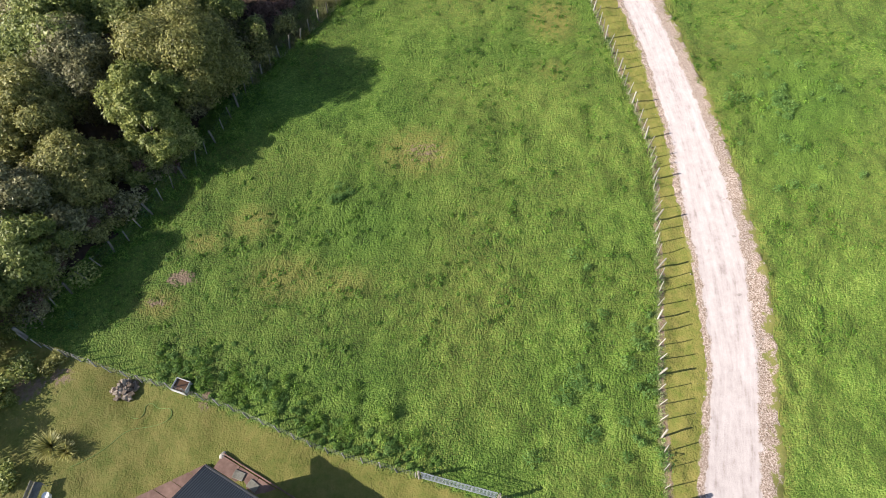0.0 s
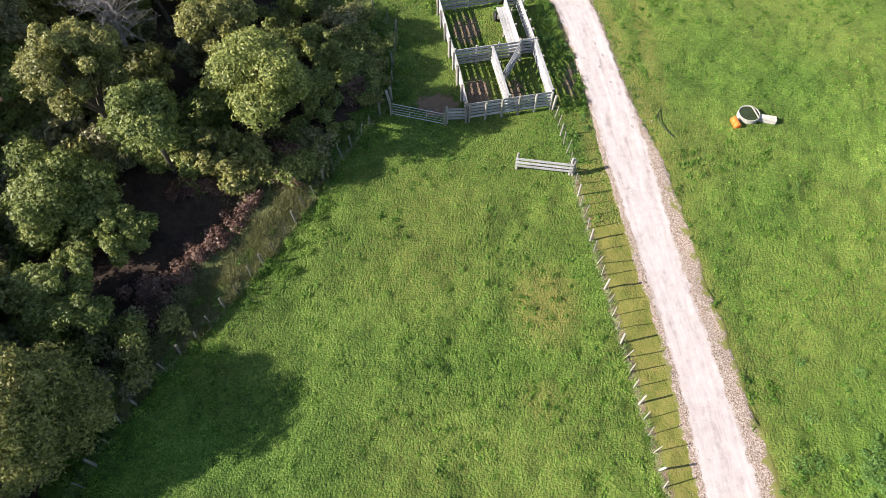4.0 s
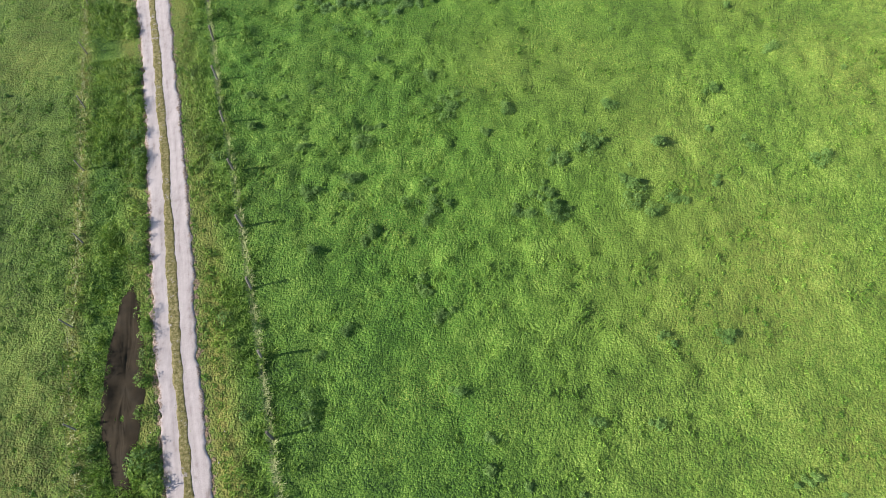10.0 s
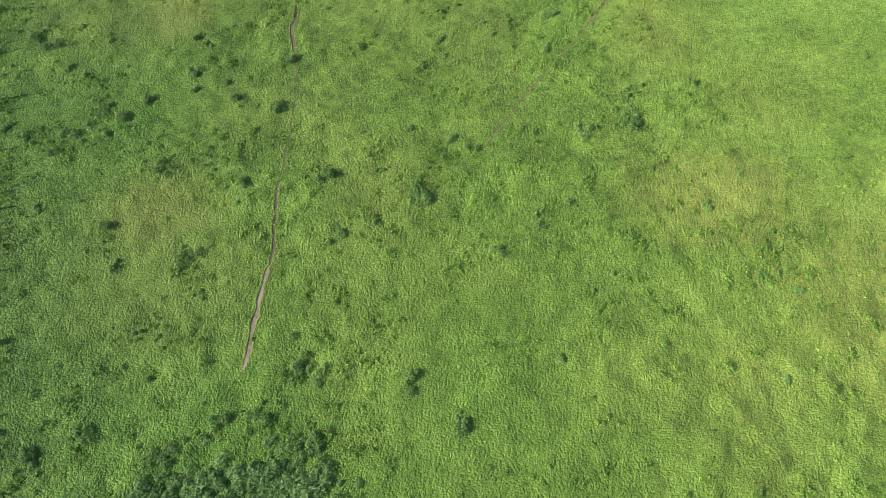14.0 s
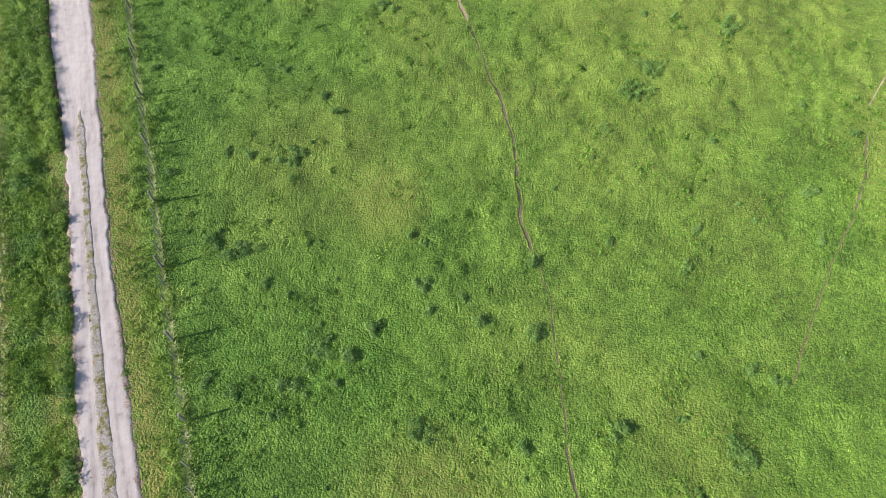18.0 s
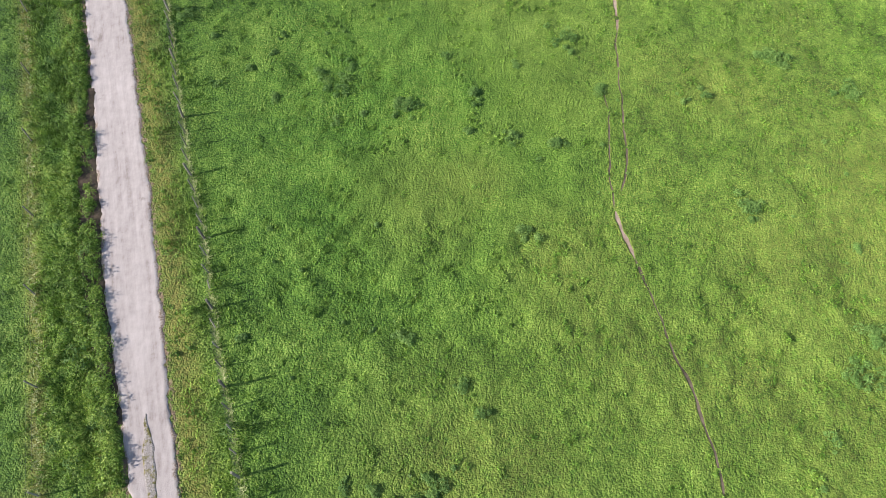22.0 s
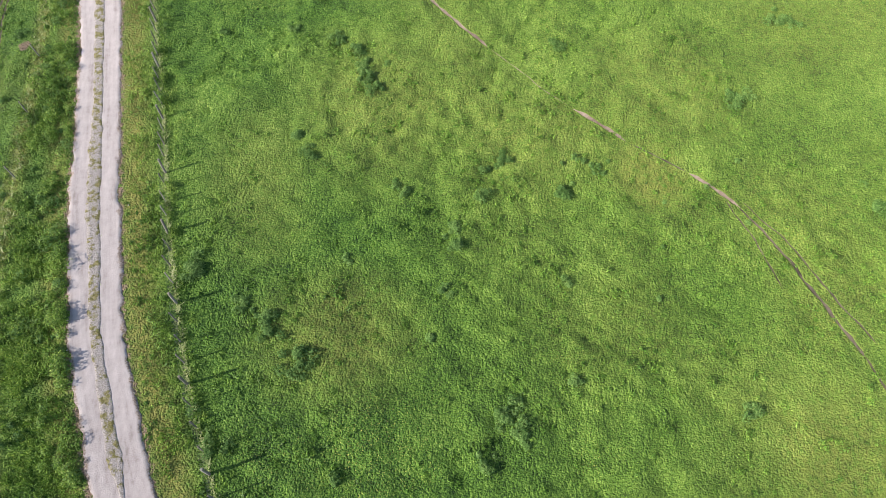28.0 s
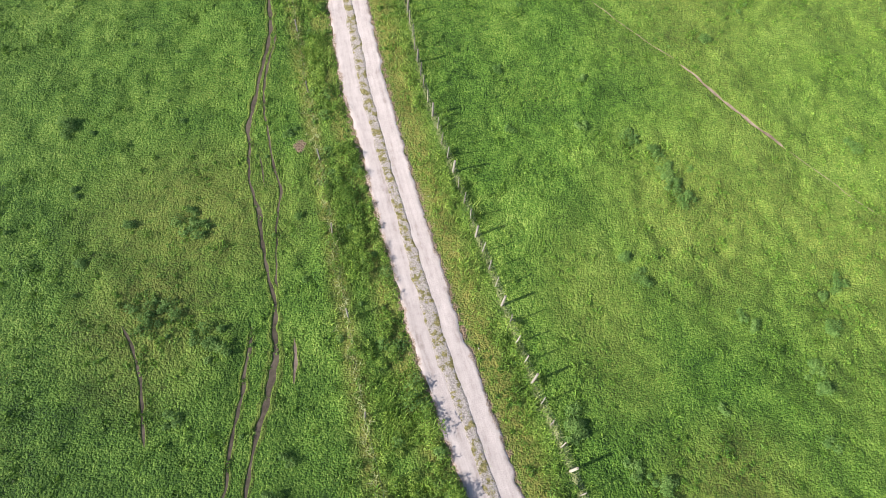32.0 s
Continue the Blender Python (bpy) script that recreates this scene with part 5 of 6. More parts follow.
# house: only its roof corner, paving and shadow come into view
HX, HY, HR = 2.68, -4.1, -29.0
house = thing("house", "house with a dark corrugated steel roof and cream walls", "house", (HX, HY, gz(2, -6)), HR)
RIDGE, EAVE, DEEP, LONG = 4.3, 2.55, 7.6, 12.0
bm = bmesh.new()
n = int(LONG / 0.09)
rows = [(0.0, EAVE), (DEEP / 2, RIDGE), (DEEP, EAVE)]
grid = []
for k in range(n * 2 + 1):
    u = k * 0.045
    grid.append([bm.verts.new((u, -d, z + (0.018 if k % 2 else 0.0))) for d, z in rows])
for p, q in zip(grid, grid[1:]):
    for j in range(2):
        bm.faces.new((p[j], p[j + 1], q[j + 1], q[j]))
roof = part("roof", bm, M_ROOF, house, "dark grey corrugated steel roof")
part("ridge_cap", tube(bmesh.new(), [(0, -DEEP / 2, RIDGE + 0.02), (LONG, -DEEP / 2, RIDGE + 0.02)], 0.07, 6), M_ROOF, house)
part("gutter", tube(bmesh.new(), [(0, 0.05, EAVE - 0.03), (LONG, 0.05, EAVE - 0.03)], 0.055, 6), M_ROOF, house)
part("barge_board", box(bmesh.new(), (0.03, math.hypot(DEEP / 2, RIDGE - EAVE), 0.18), pose(-0.02, -DEEP / 4, (RIDGE + EAVE) / 2 - 0.08, -math.degrees(math.atan2(RIDGE - EAVE, DEEP / 2)), 0, 0)), M_ROOF, house)
for nm, size, at in (("wall", (LONG - 1.0, 0.16, EAVE), (LONG / 2, -0.55, EAVE / 2)), ("wall", (LONG - 1.0, 0.16, EAVE), (LONG / 2, -DEEP + 0.55, EAVE / 2)),
                     ("wall", (0.16, DEEP - 1.3, EAVE + 0.2), (0.55, -DEEP / 2, EAVE / 2 + 0.1)), ("wall", (0.16, DEEP - 1.3, EAVE + 0.2), (LONG - 0.55, -DEEP / 2, EAVE / 2 + 0.1))):
    part(nm, box(bmesh.new(), size, pose(*at)), M_WALL, house)
for x in (2.2, 5.5, 8.8):
    w = part("window", box(bmesh.new(), (1.4, 0.08, 1.1), pose(x, -0.46, 1.5), 0.01), M_WHITE, house)
    part("pane", box(bmesh.new(), (1.26, 0.02, 0.96), pose(x, -0.41, 1.5)), M_GLASS, w)
pav = thing("patio", "reddish paved strip along the house wall", "paving", (HX, HY, gz(2.4, -4)), HR, kind="structure")
for k in range(12):
    for j in range(2):
        part("paver", box(bmesh.new(), (0.98, 0.62, 0.07), pose(-0.13 + k * 1.0, 0.45 - j * 0.64 + 0.02, 0.04), 0.008), M_PATIO, pav)
for j in range(1, 8):
    # courses west of the house, cut to the slanting edge
    y0, y1, x1 = 0.14 - 0.64 * (j - 1), 0.14 - 0.64 * j + 0.02, -0.64 if j == 1 else 0.05
    bm = bmesh.new()
    low = [bm.verts.new((x, y, -0.02)) for x, y in ((-0.62 - 0.68 * (0.72 - y0), y0), (-0.62 - 0.68 * (0.72 - y1), y1), (x1, y1), (x1, y0))]
    bm.faces.new(low[::-1])
    up = bmesh.ops.extrude_face_region(bm, geom=bm.faces[:])["geom"]
    bmesh.ops.translate(bm, vec=(0, 0, 0.09), verts=[v for v in up if isinstance(v, bmesh.types.BMVert)])
    bmesh.ops.recalc_face_normals(bm, faces=bm.faces[:])
    part("paver", bm, M_PATIO, pav)
edge = thing("garden_edging", "reddish brick edging along the paving", "edging", (HX, HY, gz(2.4, -4)), HR)
part("edge_board", box(bmesh.new(), (12.0, 0.06, 0.16), pose(5.4, 0.86, 0.05), 0.01), M_PATIO, edge)
for x, y, r in ((0.55, 0.45, 8), (1.35, 0.40, -6)):
    c = Matrix(house.matrix_world) @ Vector((x, y, 0))
    mt = thing("door_mat", "grey doormat on the paving", "mat", (c.x, c.y, gz(2.4, -4) + 0.085), HR + r)
    part("mat_pad", box(bmesh.new(), (0.5, 0.36, 0.05), pose(0, 0, 0.02), 0.01), M_DARK_CONC, mt)
heap("corner_stone", "pale stone at the corner of the paving", 2.49, -3.14, 3, 0.12, 0.12, 21, STONES)
cl = thing("garden_bench", "dark timber garden seat among shrubs", "bench", (-5.05, -4.75, gz(-5.05, -4.75)), 84)
part("seat", box(bmesh.new(), (0.9, 0.4, 0.05), pose(0, 0, 0.42), 0.01), M_BATTEN, cl)
part("backrest", box(bmesh.new(), (0.9, 0.04, 0.22), pose(0, 0.2, 0.6), 0.01), M_BATTEN, cl)
for x in (-0.4, 0.4):
    for y in (-0.16, 0.16):
        part("leg", tube(bmesh.new(), [(x, y, -0.02), (x, y, 0.42)], 0.02, 5), M_STEEL, cl)
bk = thing("bucket", "white plastic bucket beside the garden seat", "bucket", (-4.62, -4.82, gz(-4.62, -4.82)))
part("bucket_side", tube(bmesh.new(), [(0, 0, 0.0), (0, 0, 0.3)], [0.13, 0.16], 12), M_WHITE, bk)


# ---- bush: trees, shrubs, floor ----
LEAF = {
    "olive": leaf_mat("olive_leaves", (0.068, 0.077, 0.02), (0.216, 0.216, 0.059), (0.456, 0.421, 0.147)),
    "green": leaf_mat("green_leaves", (0.056, 0.085, 0.02), (0.182, 0.221, 0.052), (0.41, 0.425, 0.135)),
    "bright": leaf_mat("bright_leaves", (0.07, 0.097, 0.02), (0.22, 0.254, 0.058), (0.475, 0.475, 0.155)),
    "grey": leaf_mat("grey_green_leaves", (0.082, 0.082, 0.039), (0.234, 0.221, 0.104), (0.445, 0.41, 0.213)),
    "rust": leaf_mat("rusty_bracken", (0.06, 0.031, 0.025), (0.165, 0.09, 0.068), (0.32, 0.20, 0.155)),
    "flax": leaf_mat("flax_blades", (0.08, 0.10, 0.03), (0.26, 0.25, 0.07), (0.50, 0.46, 0.17)),
}


def leaf_cloud(name, centres, radii, count, size, mat, rng, up=0.6, shell=0.5):
    """Many small leaves over lobes of uneven size, with gaps between the lobes."""
    centres, radii = np.asarray(centres, float), np.asarray(radii, float)
    pick = rng.choice(len(radii), count, p=radii ** 2 / (radii ** 2).sum())
    d = rng.normal(size=(count, 3))
    d[:, 2] += 0.25
    d /= np.linalg.norm(d, axis=1)[:, None]
    far_out = shell + (1.08 - shell) * rng.random(count) ** 0.6
    far_out = far_out * (1 + 0.2 * np.sin(5.5 * d[:, 0] + 1.7 * pick) * np.sin(6.5 * d[:, 1] + 2.3 * pick) + 0.1 * np.sin(13 * d[:, 2] + 9 * d[:, 0] + pick))
    p = centres[pick] + d * (radii[pick] * far_out)[:, None] * np.array([1, 1, 0.82])
    nrm = d + rng.normal(size=(count, 3)) * 0.65
    nrm[:, 2] += up
    nrm /= np.linalg.norm(nrm, axis=1)[:, None]
    a = np.cross(nrm, rng.normal(size=(count, 3)))
    a /= np.linalg.norm(a, axis=1)[:, None]
    b = np.cross(nrm, a)
    s = size * (0.55 + 0.9 * rng.random(count))[:, None]
    v = np.stack([p - a * s * 0.9 + b * s * 0.5, p + a * s * 1.1 - nrm * s * 0.2, p - a * s * 0.8 - b * s * 0.55 - nrm * s * 0.1], 1).reshape(-1, 3)
    return tri_mesh(name, v, np.arange(count * 3).reshape(-1, 3), mat)


def tree(x, y, height, r, kind, seed, label, density=2700, size=0.08, name="tree", category="tree"):
    rng = np.random.default_rng(seed)
    top = thing(name, label, category, (x, y, gz(x, y) - 0.05))
    bm = bmesh.new()
    lean = rng.normal(0, 0.25, 2)
    fork = Vector((lean[0] * 0.5, lean[1] * 0.5, height * 0.38))
    tube(bm, [(0, 0, -0.2), (lean[0] * 0.2, lean[1] * 0.2, height * 0.2), fork], [0.055 * r + 0.06, 0.045 * r + 0.05, 0.035 * r + 0.04], 8)
    lobes = int(9 + r * 6)
    stretch = (rng.uniform(0.82, 1.15), rng.uniform(0.82, 1.15))
    cs, rs = [], []
    mid_z, hz = height - r * 0.95, r * 0.85
    for k in range(lobes):
        a, e = 2.4 * k + rng.uniform(-0.4, 0.4), math.asin(-0.35 + 1.35 * (k + 0.5) / lobes if (k + 0.5) / lobes < 1 else 1)
        q = r * rng.uniform(0.35, 0.92)
        c = Vector((math.cos(a) * math.cos(e) * q * stretch[0] + lean[0], math.sin(a) * math.cos(e) * q * stretch[1] + lean[1], max(mid_z + math.sin(e) * hz * rng.uniform(0.55, 1.05), 0.5)))
        cs.append(c)
        rs.append(r * rng.choice([0.16, 0.2, 0.26, 0.32, 0.4]) * rng.uniform(0.85, 1.15))
        if k % 2 == 0:
            tube(bm, [fork, fork.lerp(c, 0.55) + Vector((0, 0, 0.1 * r)), c], [0.03 * r + 0.02, 0.018 * r + 0.012, 0.008], 5)
    part("trunk", bm, M_BARK, top)
    n = int(density * 1.6 * r * r)
    part("crown", leaf_cloud("crown", cs, rs, n, size, LEAF[kind], rng), None, top)
    return top


TREES = [
    (-2.6, 18.8, 6.3, 3.5, "olive", "broad olive-green bush tree with a full crown"), (-2.4, 25.0, 4.4, 2.0, "green", "dense green bush tree at the paddock edge"),
    (-4.1, 13.5, 3.7, 2.0, "bright", "low bright green tree against the fence"), (-4.0, 16.4, 5.0, 1.9, "green", "green tree closing the bush edge"), (-6.9, 22.3, 6.4, 2.8, "green", "dark green bush tree"),
    (-8.3, 17.4, 5.8, 2.6, "grey", "grey-green bush tree with fine leaves"), (-7.4, 11.6, 4.0, 2.5, "olive", "olive-green spreading bush tree"),
    (-8.4, 6.6, 3.9, 2.0, "green", "green bush tree above the garden"), (4.35, 35.8, 7.0, 2.8, "bright", "broad sunlit bright green tree"),
    (1.0, 41.6, 7.4, 2.0, "green", "tall narrow green tree"), (2.2, 38.6, 7.0, 1.9, "olive", "olive bush tree with broken crown"), (5.1, 46.0, 2.9, 1.35, "bright", "low yellow-green bush tree"), (-1.5, 28.1, 3.2, 1.9, "green", "round dark green tree in the clearing"),
    (-8.0, 42.8, 6.4, 2.6, "olive", "olive bush tree with thin foliage"), (-3.1, 34.4, 8.2, 2.6, "olive", "olive-green bush tree"), (-0.2, 33.0, 6.6, 2.0, "green", "dark green understorey tree"),
    (7.4, 41.6, 2.2, 1.4, "green", "low green shrub-like tree"), (-1.2, 50.8, 4.3, 2.0, "grey", "grey-green tree with feathery leaves"), (-0.1, 57.6, 6.0, 2.5, "grey", "pale grey-green tree beside the paddock"),
    (0.3, 44.6, 5.2, 2.1, "olive", "olive-green bush tree"), (6.4, 42.3, 2.0, 1.2, "bright", "low yellow-green tree"), (8.7, 40.4, 1.9, 1.3, "green", "dark green shrub by the fence"),
    (-3.4, 45.2, 5.2, 1.6, "bright", "bright green bush tree"), (1.4, 50.9, 3.0, 1.1, "bright", "small yellow-green tree"), (-4.4, 29.6, 4.8, 2.3, "green", "green bush tree"),
    (-3.2, 54.0, 5.6, 2.3, "green", "green bush tree"), (-4.6, 47.6, 5.0, 2.2, "bright", "yellow-green bush tree"), (-5.0, 60.8, 6.8, 2.7, "green", "green bush tree beside the paddock"),
    (-9.6, 66.0, 5.0, 2.0, "green", "green bush tree beyond the fence"), (-12.0, 71.5, 5.0, 2.1, "olive", "olive bush tree beyond the fence"), 
    (3.5, 40.4, 2.6, 1.7, "green", "low dark green tree beside the clearing"), (-0.4, 47.4, 5.0, 1.5, "bright", "yellow-green tree at the bush edge"), (6.3, 37.4, 3.4, 1.7, "green", "dark green tree beside the great tree"),
    (5.4, 39.4, 2.4, 1.3, "olive", "low olive tree in the undergrowth"), (-5.2, 15.6, 5.0, 1.9, "bright", "bright green bush tree"),
    (-10.4, 14.2, 5.4, 2.5, "olive", "olive bush tree"), (-10.9, 18.6, 6.0, 2.6, "green", "green bush tree"), (-9.9, 9.3, 4.8, 2.3, "grey", "grey-green bush tree"), (-5.6, 51.6, 5.4, 2.5, "olive", "olive bush tree"), (-6.6, 57.0, 6.6, 2.6, "green", "green bush tree"),
    (-9.4, 46.0, 5.6, 2.6, "green", "spreading green bush tree"), (-9.2, 38.0, 8.0, 2.8, "grey", "tall grey-green bush tree"), (-10.4, 30.3, 5.5, 2.3, "olive", "olive bush tree"), (-11.8, 16.4, 4.2, 2.0, "green", "green bush tree"), (1.6, 53.2, 3.0, 1.3, "grey", "low grey-green tree"),
]
for k, (x, y, h, r, kind, lab) in enumerate(TREES):
    tree(x, y, h, r, kind, 100 + k, lab if len(lab.split()) > 5 else lab + " in the bush")
frng = random.Random(77)


def in_clearing(x, y):
    """The shaded hollow of bare litter and bracken inside the bush edge."""
    return -3.0 < x < 7.5 and 25.2 < y < 32.4 or math.hypot(x + 4.2, y - 40.6) < 1.8


for k in range(32):
    y = 2 + 2.3 * k + frng.uniform(-1, 1)
    x = -11.8 + frng.uniform(-2.5, 1.8) + (3 if 50 < y < 60 else 0) - (4 if y > 60 else 0)
    tree(x, y, (frng.uniform(3.8, 4.8) if 42 < y < 62 else frng.uniform(5, 7)) if y > 17 else frng.uniform(3.2, 4.4), frng.uniform(2.2, 3.0) if y > 17 else 2.1, frng.choice(["green", "olive", "grey"]), 300 + k, "bush tree within the wood", 1500, 0.1)

for k in range(84):
    y = frng.uniform(4, 57) if k < 50 else frng.uniform(26, 50)
    hi = float(np.interp(y, [p[1] for p in BUSH_LINE] + [44.6, 50.1, 59.0], [p[0] for p in BUSH_LINE] + [11.3, 6.2, -2.0])) - 3.0
    x = hi - (hi + 9.5) * frng.random()
    if (35 < y < 53 and x > 2.2) or (45.5 < y < 50.5 and x > -3.5) or in_clearing(x, y):
        continue
    tree(x, y, (frng.uniform(2.2, 4.2) if y > 17 else frng.uniform(1.7, 2.8)) if k < 50 else frng.uniform(1.8, 3.0), frng.uniform(1.3, 2.1), frng.choice(["green", "olive", "green", "grey", "bright", "olive"]), 400 + k, "low understorey tree among the taller bush", 1300, 0.11)

# dead tree
dead = thing("dead_tree", "bare grey dead tree with tangled branches", "tree", (-4.2, 40.6, gz(-4.2, 40.6)))
drng = random.Random(5)
bm = bmesh.new()
tube(bm, [(0, 0, -0.2), (0.1, 0.1, 2.8), (0.2, 0.1, 5.4)], [0.14, 0.11, 0.06], 7)
part("trunk", bm, M_DEAD, dead)
for k in range(64):
    a, h = drng.uniform(0, 6.28), drng.uniform(2.4, 5.4)
    ln = drng.uniform(0.9, 2.7)
    bm = bmesh.new()
    end = Vector((0.15 + math.cos(a) * ln, 0.1 + math.sin(a) * ln, h + drng.uniform(0.3, 1.5)))
    st = Vector((0.15, 0.1, h))
    tube(bm, [st, st.lerp(end, 0.5) + Vector((0, 0, 0.15)), end], [0.03, 0.02, 0.008], 5)
    for j in range(12):
        q = st.lerp(end, drng.uniform(0.4, 0.95))
        tube(bm, [q, q + Vector((drng.uniform(-0.5, 0.5), drng.uniform(-0.5, 0.5), drng.uniform(0.0, 0.5)))], [0.012, 0.004], 3)
    part("branch", bm, M_DEAD, dead)

BL = np.array(BUSH_LINE + [(11.3, 44.6), (9.0, 47.2), (6.2, 50.1), (4.6, 52.6), (2.8, 54.3), (-2.0, 59.0), (-6.0, 63.0), (-10.0, 74.0)])


def bush_x(y):
    return np.interp(y, BL[:, 1], BL[:, 0])


floor = strip("forest_floor", 1.0, 74.0, lambda y: 0 * y - 15.5, lambda y: bush_x(y) - 1.5 + 0.8 * np.clip((y - 32) / 2, 0, 1) * np.clip((56 - y) / 3, 0, 1), M_LITTER, 0.05, 0.4, 0.5, 30, 41)
tagged(floor, "dark leaf litter under the trees", "forest floor", kind="structure")


def shrub(x, y, h, r, kind, seed, label, name="shrub"):
    rng = np.random.default_rng(seed)
    top = thing(name, label, "shrub", (x, y, gz(x, y) - 0.03))
    cs = [(rng.normal(0, r * 0.45), rng.normal(0, r * 0.45), h * rng.uniform(0.25, 0.62)) for _ in range(6)]
    bm = bmesh.new()
    for c in cs[:4]:
        tube(bm, [(0, 0, -0.1), Vector(c) * 0.5 + Vector((0, 0, 0.05)), c], [0.04, 0.025, 0.01], 5)
    part("stem", bm, M_BARK, top)
    part("foliage", leaf_cloud("foliage", cs, [min(h * 0.42, r * 0.6) * rng.uniform(0.7, 1.1) for _ in cs], int(1050 * r * r + 220), 0.08, LEAF[kind], rng), None, top)
    return top


srng = random.Random(31)
for k in range(190):
    y = srng.uniform(3, 57)
    lo, hi = -9.0, float(bush_x(y)) - 1.4
    x = hi - (hi - lo) * srng.random() ** 1.7
    if in_clearing(x, y) or (46.2 < y < 50.4 and x > -1.5):
        continue
    kind = srng.choice(["green", "green", "olive", "grey", "grey", "olive", "bright", "rust"])
    shrub(x, y, srng.uniform(0.9, 2.0), srng.uniform(0.7, 1.3), kind, 500 + k, {"rust": "dry rust-brown bracken clump below the trees", "grey": "grey-green undergrowth shrub below the trees", "olive": "olive-green undergrowth shrub below the trees", "bright": "bright green undergrowth shrub below the trees", "green": "dark green undergrowth shrub below the trees"}[kind])
for k, (x, y, r) in enumerate([(3.0, 28.6, 0.8), (2.2, 27.8, 0.9), (3.7, 29.9, 0.7), (1.5, 26.8, 0.8), (4.6, 48.2, 1.0), (5.3, 47.3, 0.8), (4.4, 30.9, 0.7), (3.8, 49.3, 0.8), (0.6, 25.6, 0.8), (1.2, 31.9, 0.8), (0.4, 31.4, 0.7), (2.2, 31.8, 0.9), (3.2, 31.6, 0.8), (1.0, 26.3, 0.8), (-0.3, 25.8, 0.8), (2.1, 49.0, 0.8), (3.3, 49.9, 0.8), (2.6, 48.6, 0.9)]):
    shrub(x, y, 0.9, r, "rust", 700 + k, "dry rust-brown bracken clump at the bush edge")
for k, (x, y, h, r, kind) in enumerate([(1.0, 32.3, 0.9, 0.7, "olive"), (2.3, 32.7, 1.0, 0.8, "flax"), (3.4, 32.6, 0.9, 0.7, "olive"), (4.5, 32.7, 0.9, 0.7, "flax"), (5.5, 33.1, 0.9, 0.7, "olive"), (6.4, 33.4, 0.7, 0.6, "flax"),
                                     (4.7, 50.2, 0.8, 0.7, "olive"), (5.6, 49.2, 0.8, 0.7, "flax"), (4.2, 51.3, 0.7, 0.6, "olive"), (6.4, 48.2, 0.8, 0.7, "olive"), (2.2, 49.9, 1.4, 0.5, "bright"), (2.6, 43.0, 1.2, 1.1, "green"), (3.4, 42.0, 1.1, 1.1, "olive"), (2.8, 45.2, 1.1, 1.1, "green"), (4.2, 43.8, 1.0, 1.0, "green"), (4.8, 41.6, 1.1, 1.0, "olive"), (5.3, 43.6, 1.2, 1.0, "green"), (7.6, 43.6, 0.9, 0.9, "green")]):
    shrub(x, y, h, r, kind, 860 + k, "pale olive growth on the sunlit bank" if kind == "flax" else "leafy undergrowth shrub at the bush edge")
for k in range(46):
    y = srng.uniform(34.0, 52.0)
    x = float(bush_x(y)) - 0.9 - 4.2 * srng.random() ** 1.2
    if math.hypot(x - 4.4, y - 35.2) > 3.0:
        shrub(x, y, srng.uniform(0.7, 1.5), srng.uniform(0.6, 1.1), srng.choice(["green", "olive", "green", "bright"]), 800 + k, "shaded undergrowth shrub beside the old fence")
for k, (x, y, h, r, kind) in enumerate([(-7.4, 1.0, 1.0, 0.8, "green"), (-6.6, 1.35, 0.9, 0.6, "olive"), (-8.4, -0.2, 1.2, 0.8, "green"), (-7.7, -0.6, 0.7, 0.35, "bright"), (-6.6, -4.1, 0.9, 0.7, "green"), (-8.4, -2.5, 2.2, 1.1, "green"), (-9.6, 0.9, 2.6, 1.3, "olive"), (-9.8, -2.0, 2.8, 1.4, "green")]):
    shrub(x, y, h, r, kind, 740 + k, "leafy garden shrub beside the lawn")


def blade_fan(name, n, ln, w, rng, mat):
    """Long strap leaves fanning out of one root."""
    vs, fs = [], []
    for k in range(n):
        a, out = rng.uniform(0, 2 * math.pi), rng.uniform(0.25, 0.95)
        l = ln * rng.uniform(0.6, 1.1)
        c, s = math.cos(a), math.sin(a)
        i = len(vs)
        for u, ww in ((0, 0.6), (0.45, 1.0), (0.8, 0.7), (1.0, 0.05)):
            d, z = out * l * u * (0.5 + 0.5 * u), l * (u - 0.35 * out * u * u * 1.6)
            for sg in (-1, 1):
                vs.append((c * d - s * sg * w * ww / 2, s * d + c * sg * w * ww / 2, max(z, 0.01)))
        fs += [(i, i + 1, i + 3, i + 2), (i + 2, i + 3, i + 5, i + 4), (i + 4, i + 5, i + 7, i + 6)]
    return mesh_from(name, vs, fs, mat)


for k, (x, y, ln, n) in enumerate([(-5.1, -2.75, 0.95, 300), (-4.4, -2.95, 0.8, 240), (15.6, 114.5, 0.6, 90), (15.3, 114.7, 0.5, 70), (14.75, 114.55, 0.35, 50), (14.15, 115.75, 0.4, 50), (15.6, 116.0, 0.5, 70), (16.7, 115.6, 0.5, 70), (16.95, 115.3, 0.45, 60), (14.0, 113.2, 0.35, 40), (14.2, 112.9, 0.3, 40)]):
    f = thing("flax_bush" if k < 2 else "rush_clump", "yellow-green flax bush with strap leaves on the lawn" if k < 2 else "clump of green and yellow rushes beside the trough", "plant", (x, y, gz(x, y)))
    part("foliage", blade_fan("foliage", n, ln, 0.05 if k < 2 else 0.035, random.Random(60 + k), LEAF["flax"]), None, f)

# ---- rank grass, weeds and pasture ----
grng = np.random.default_rng(9)


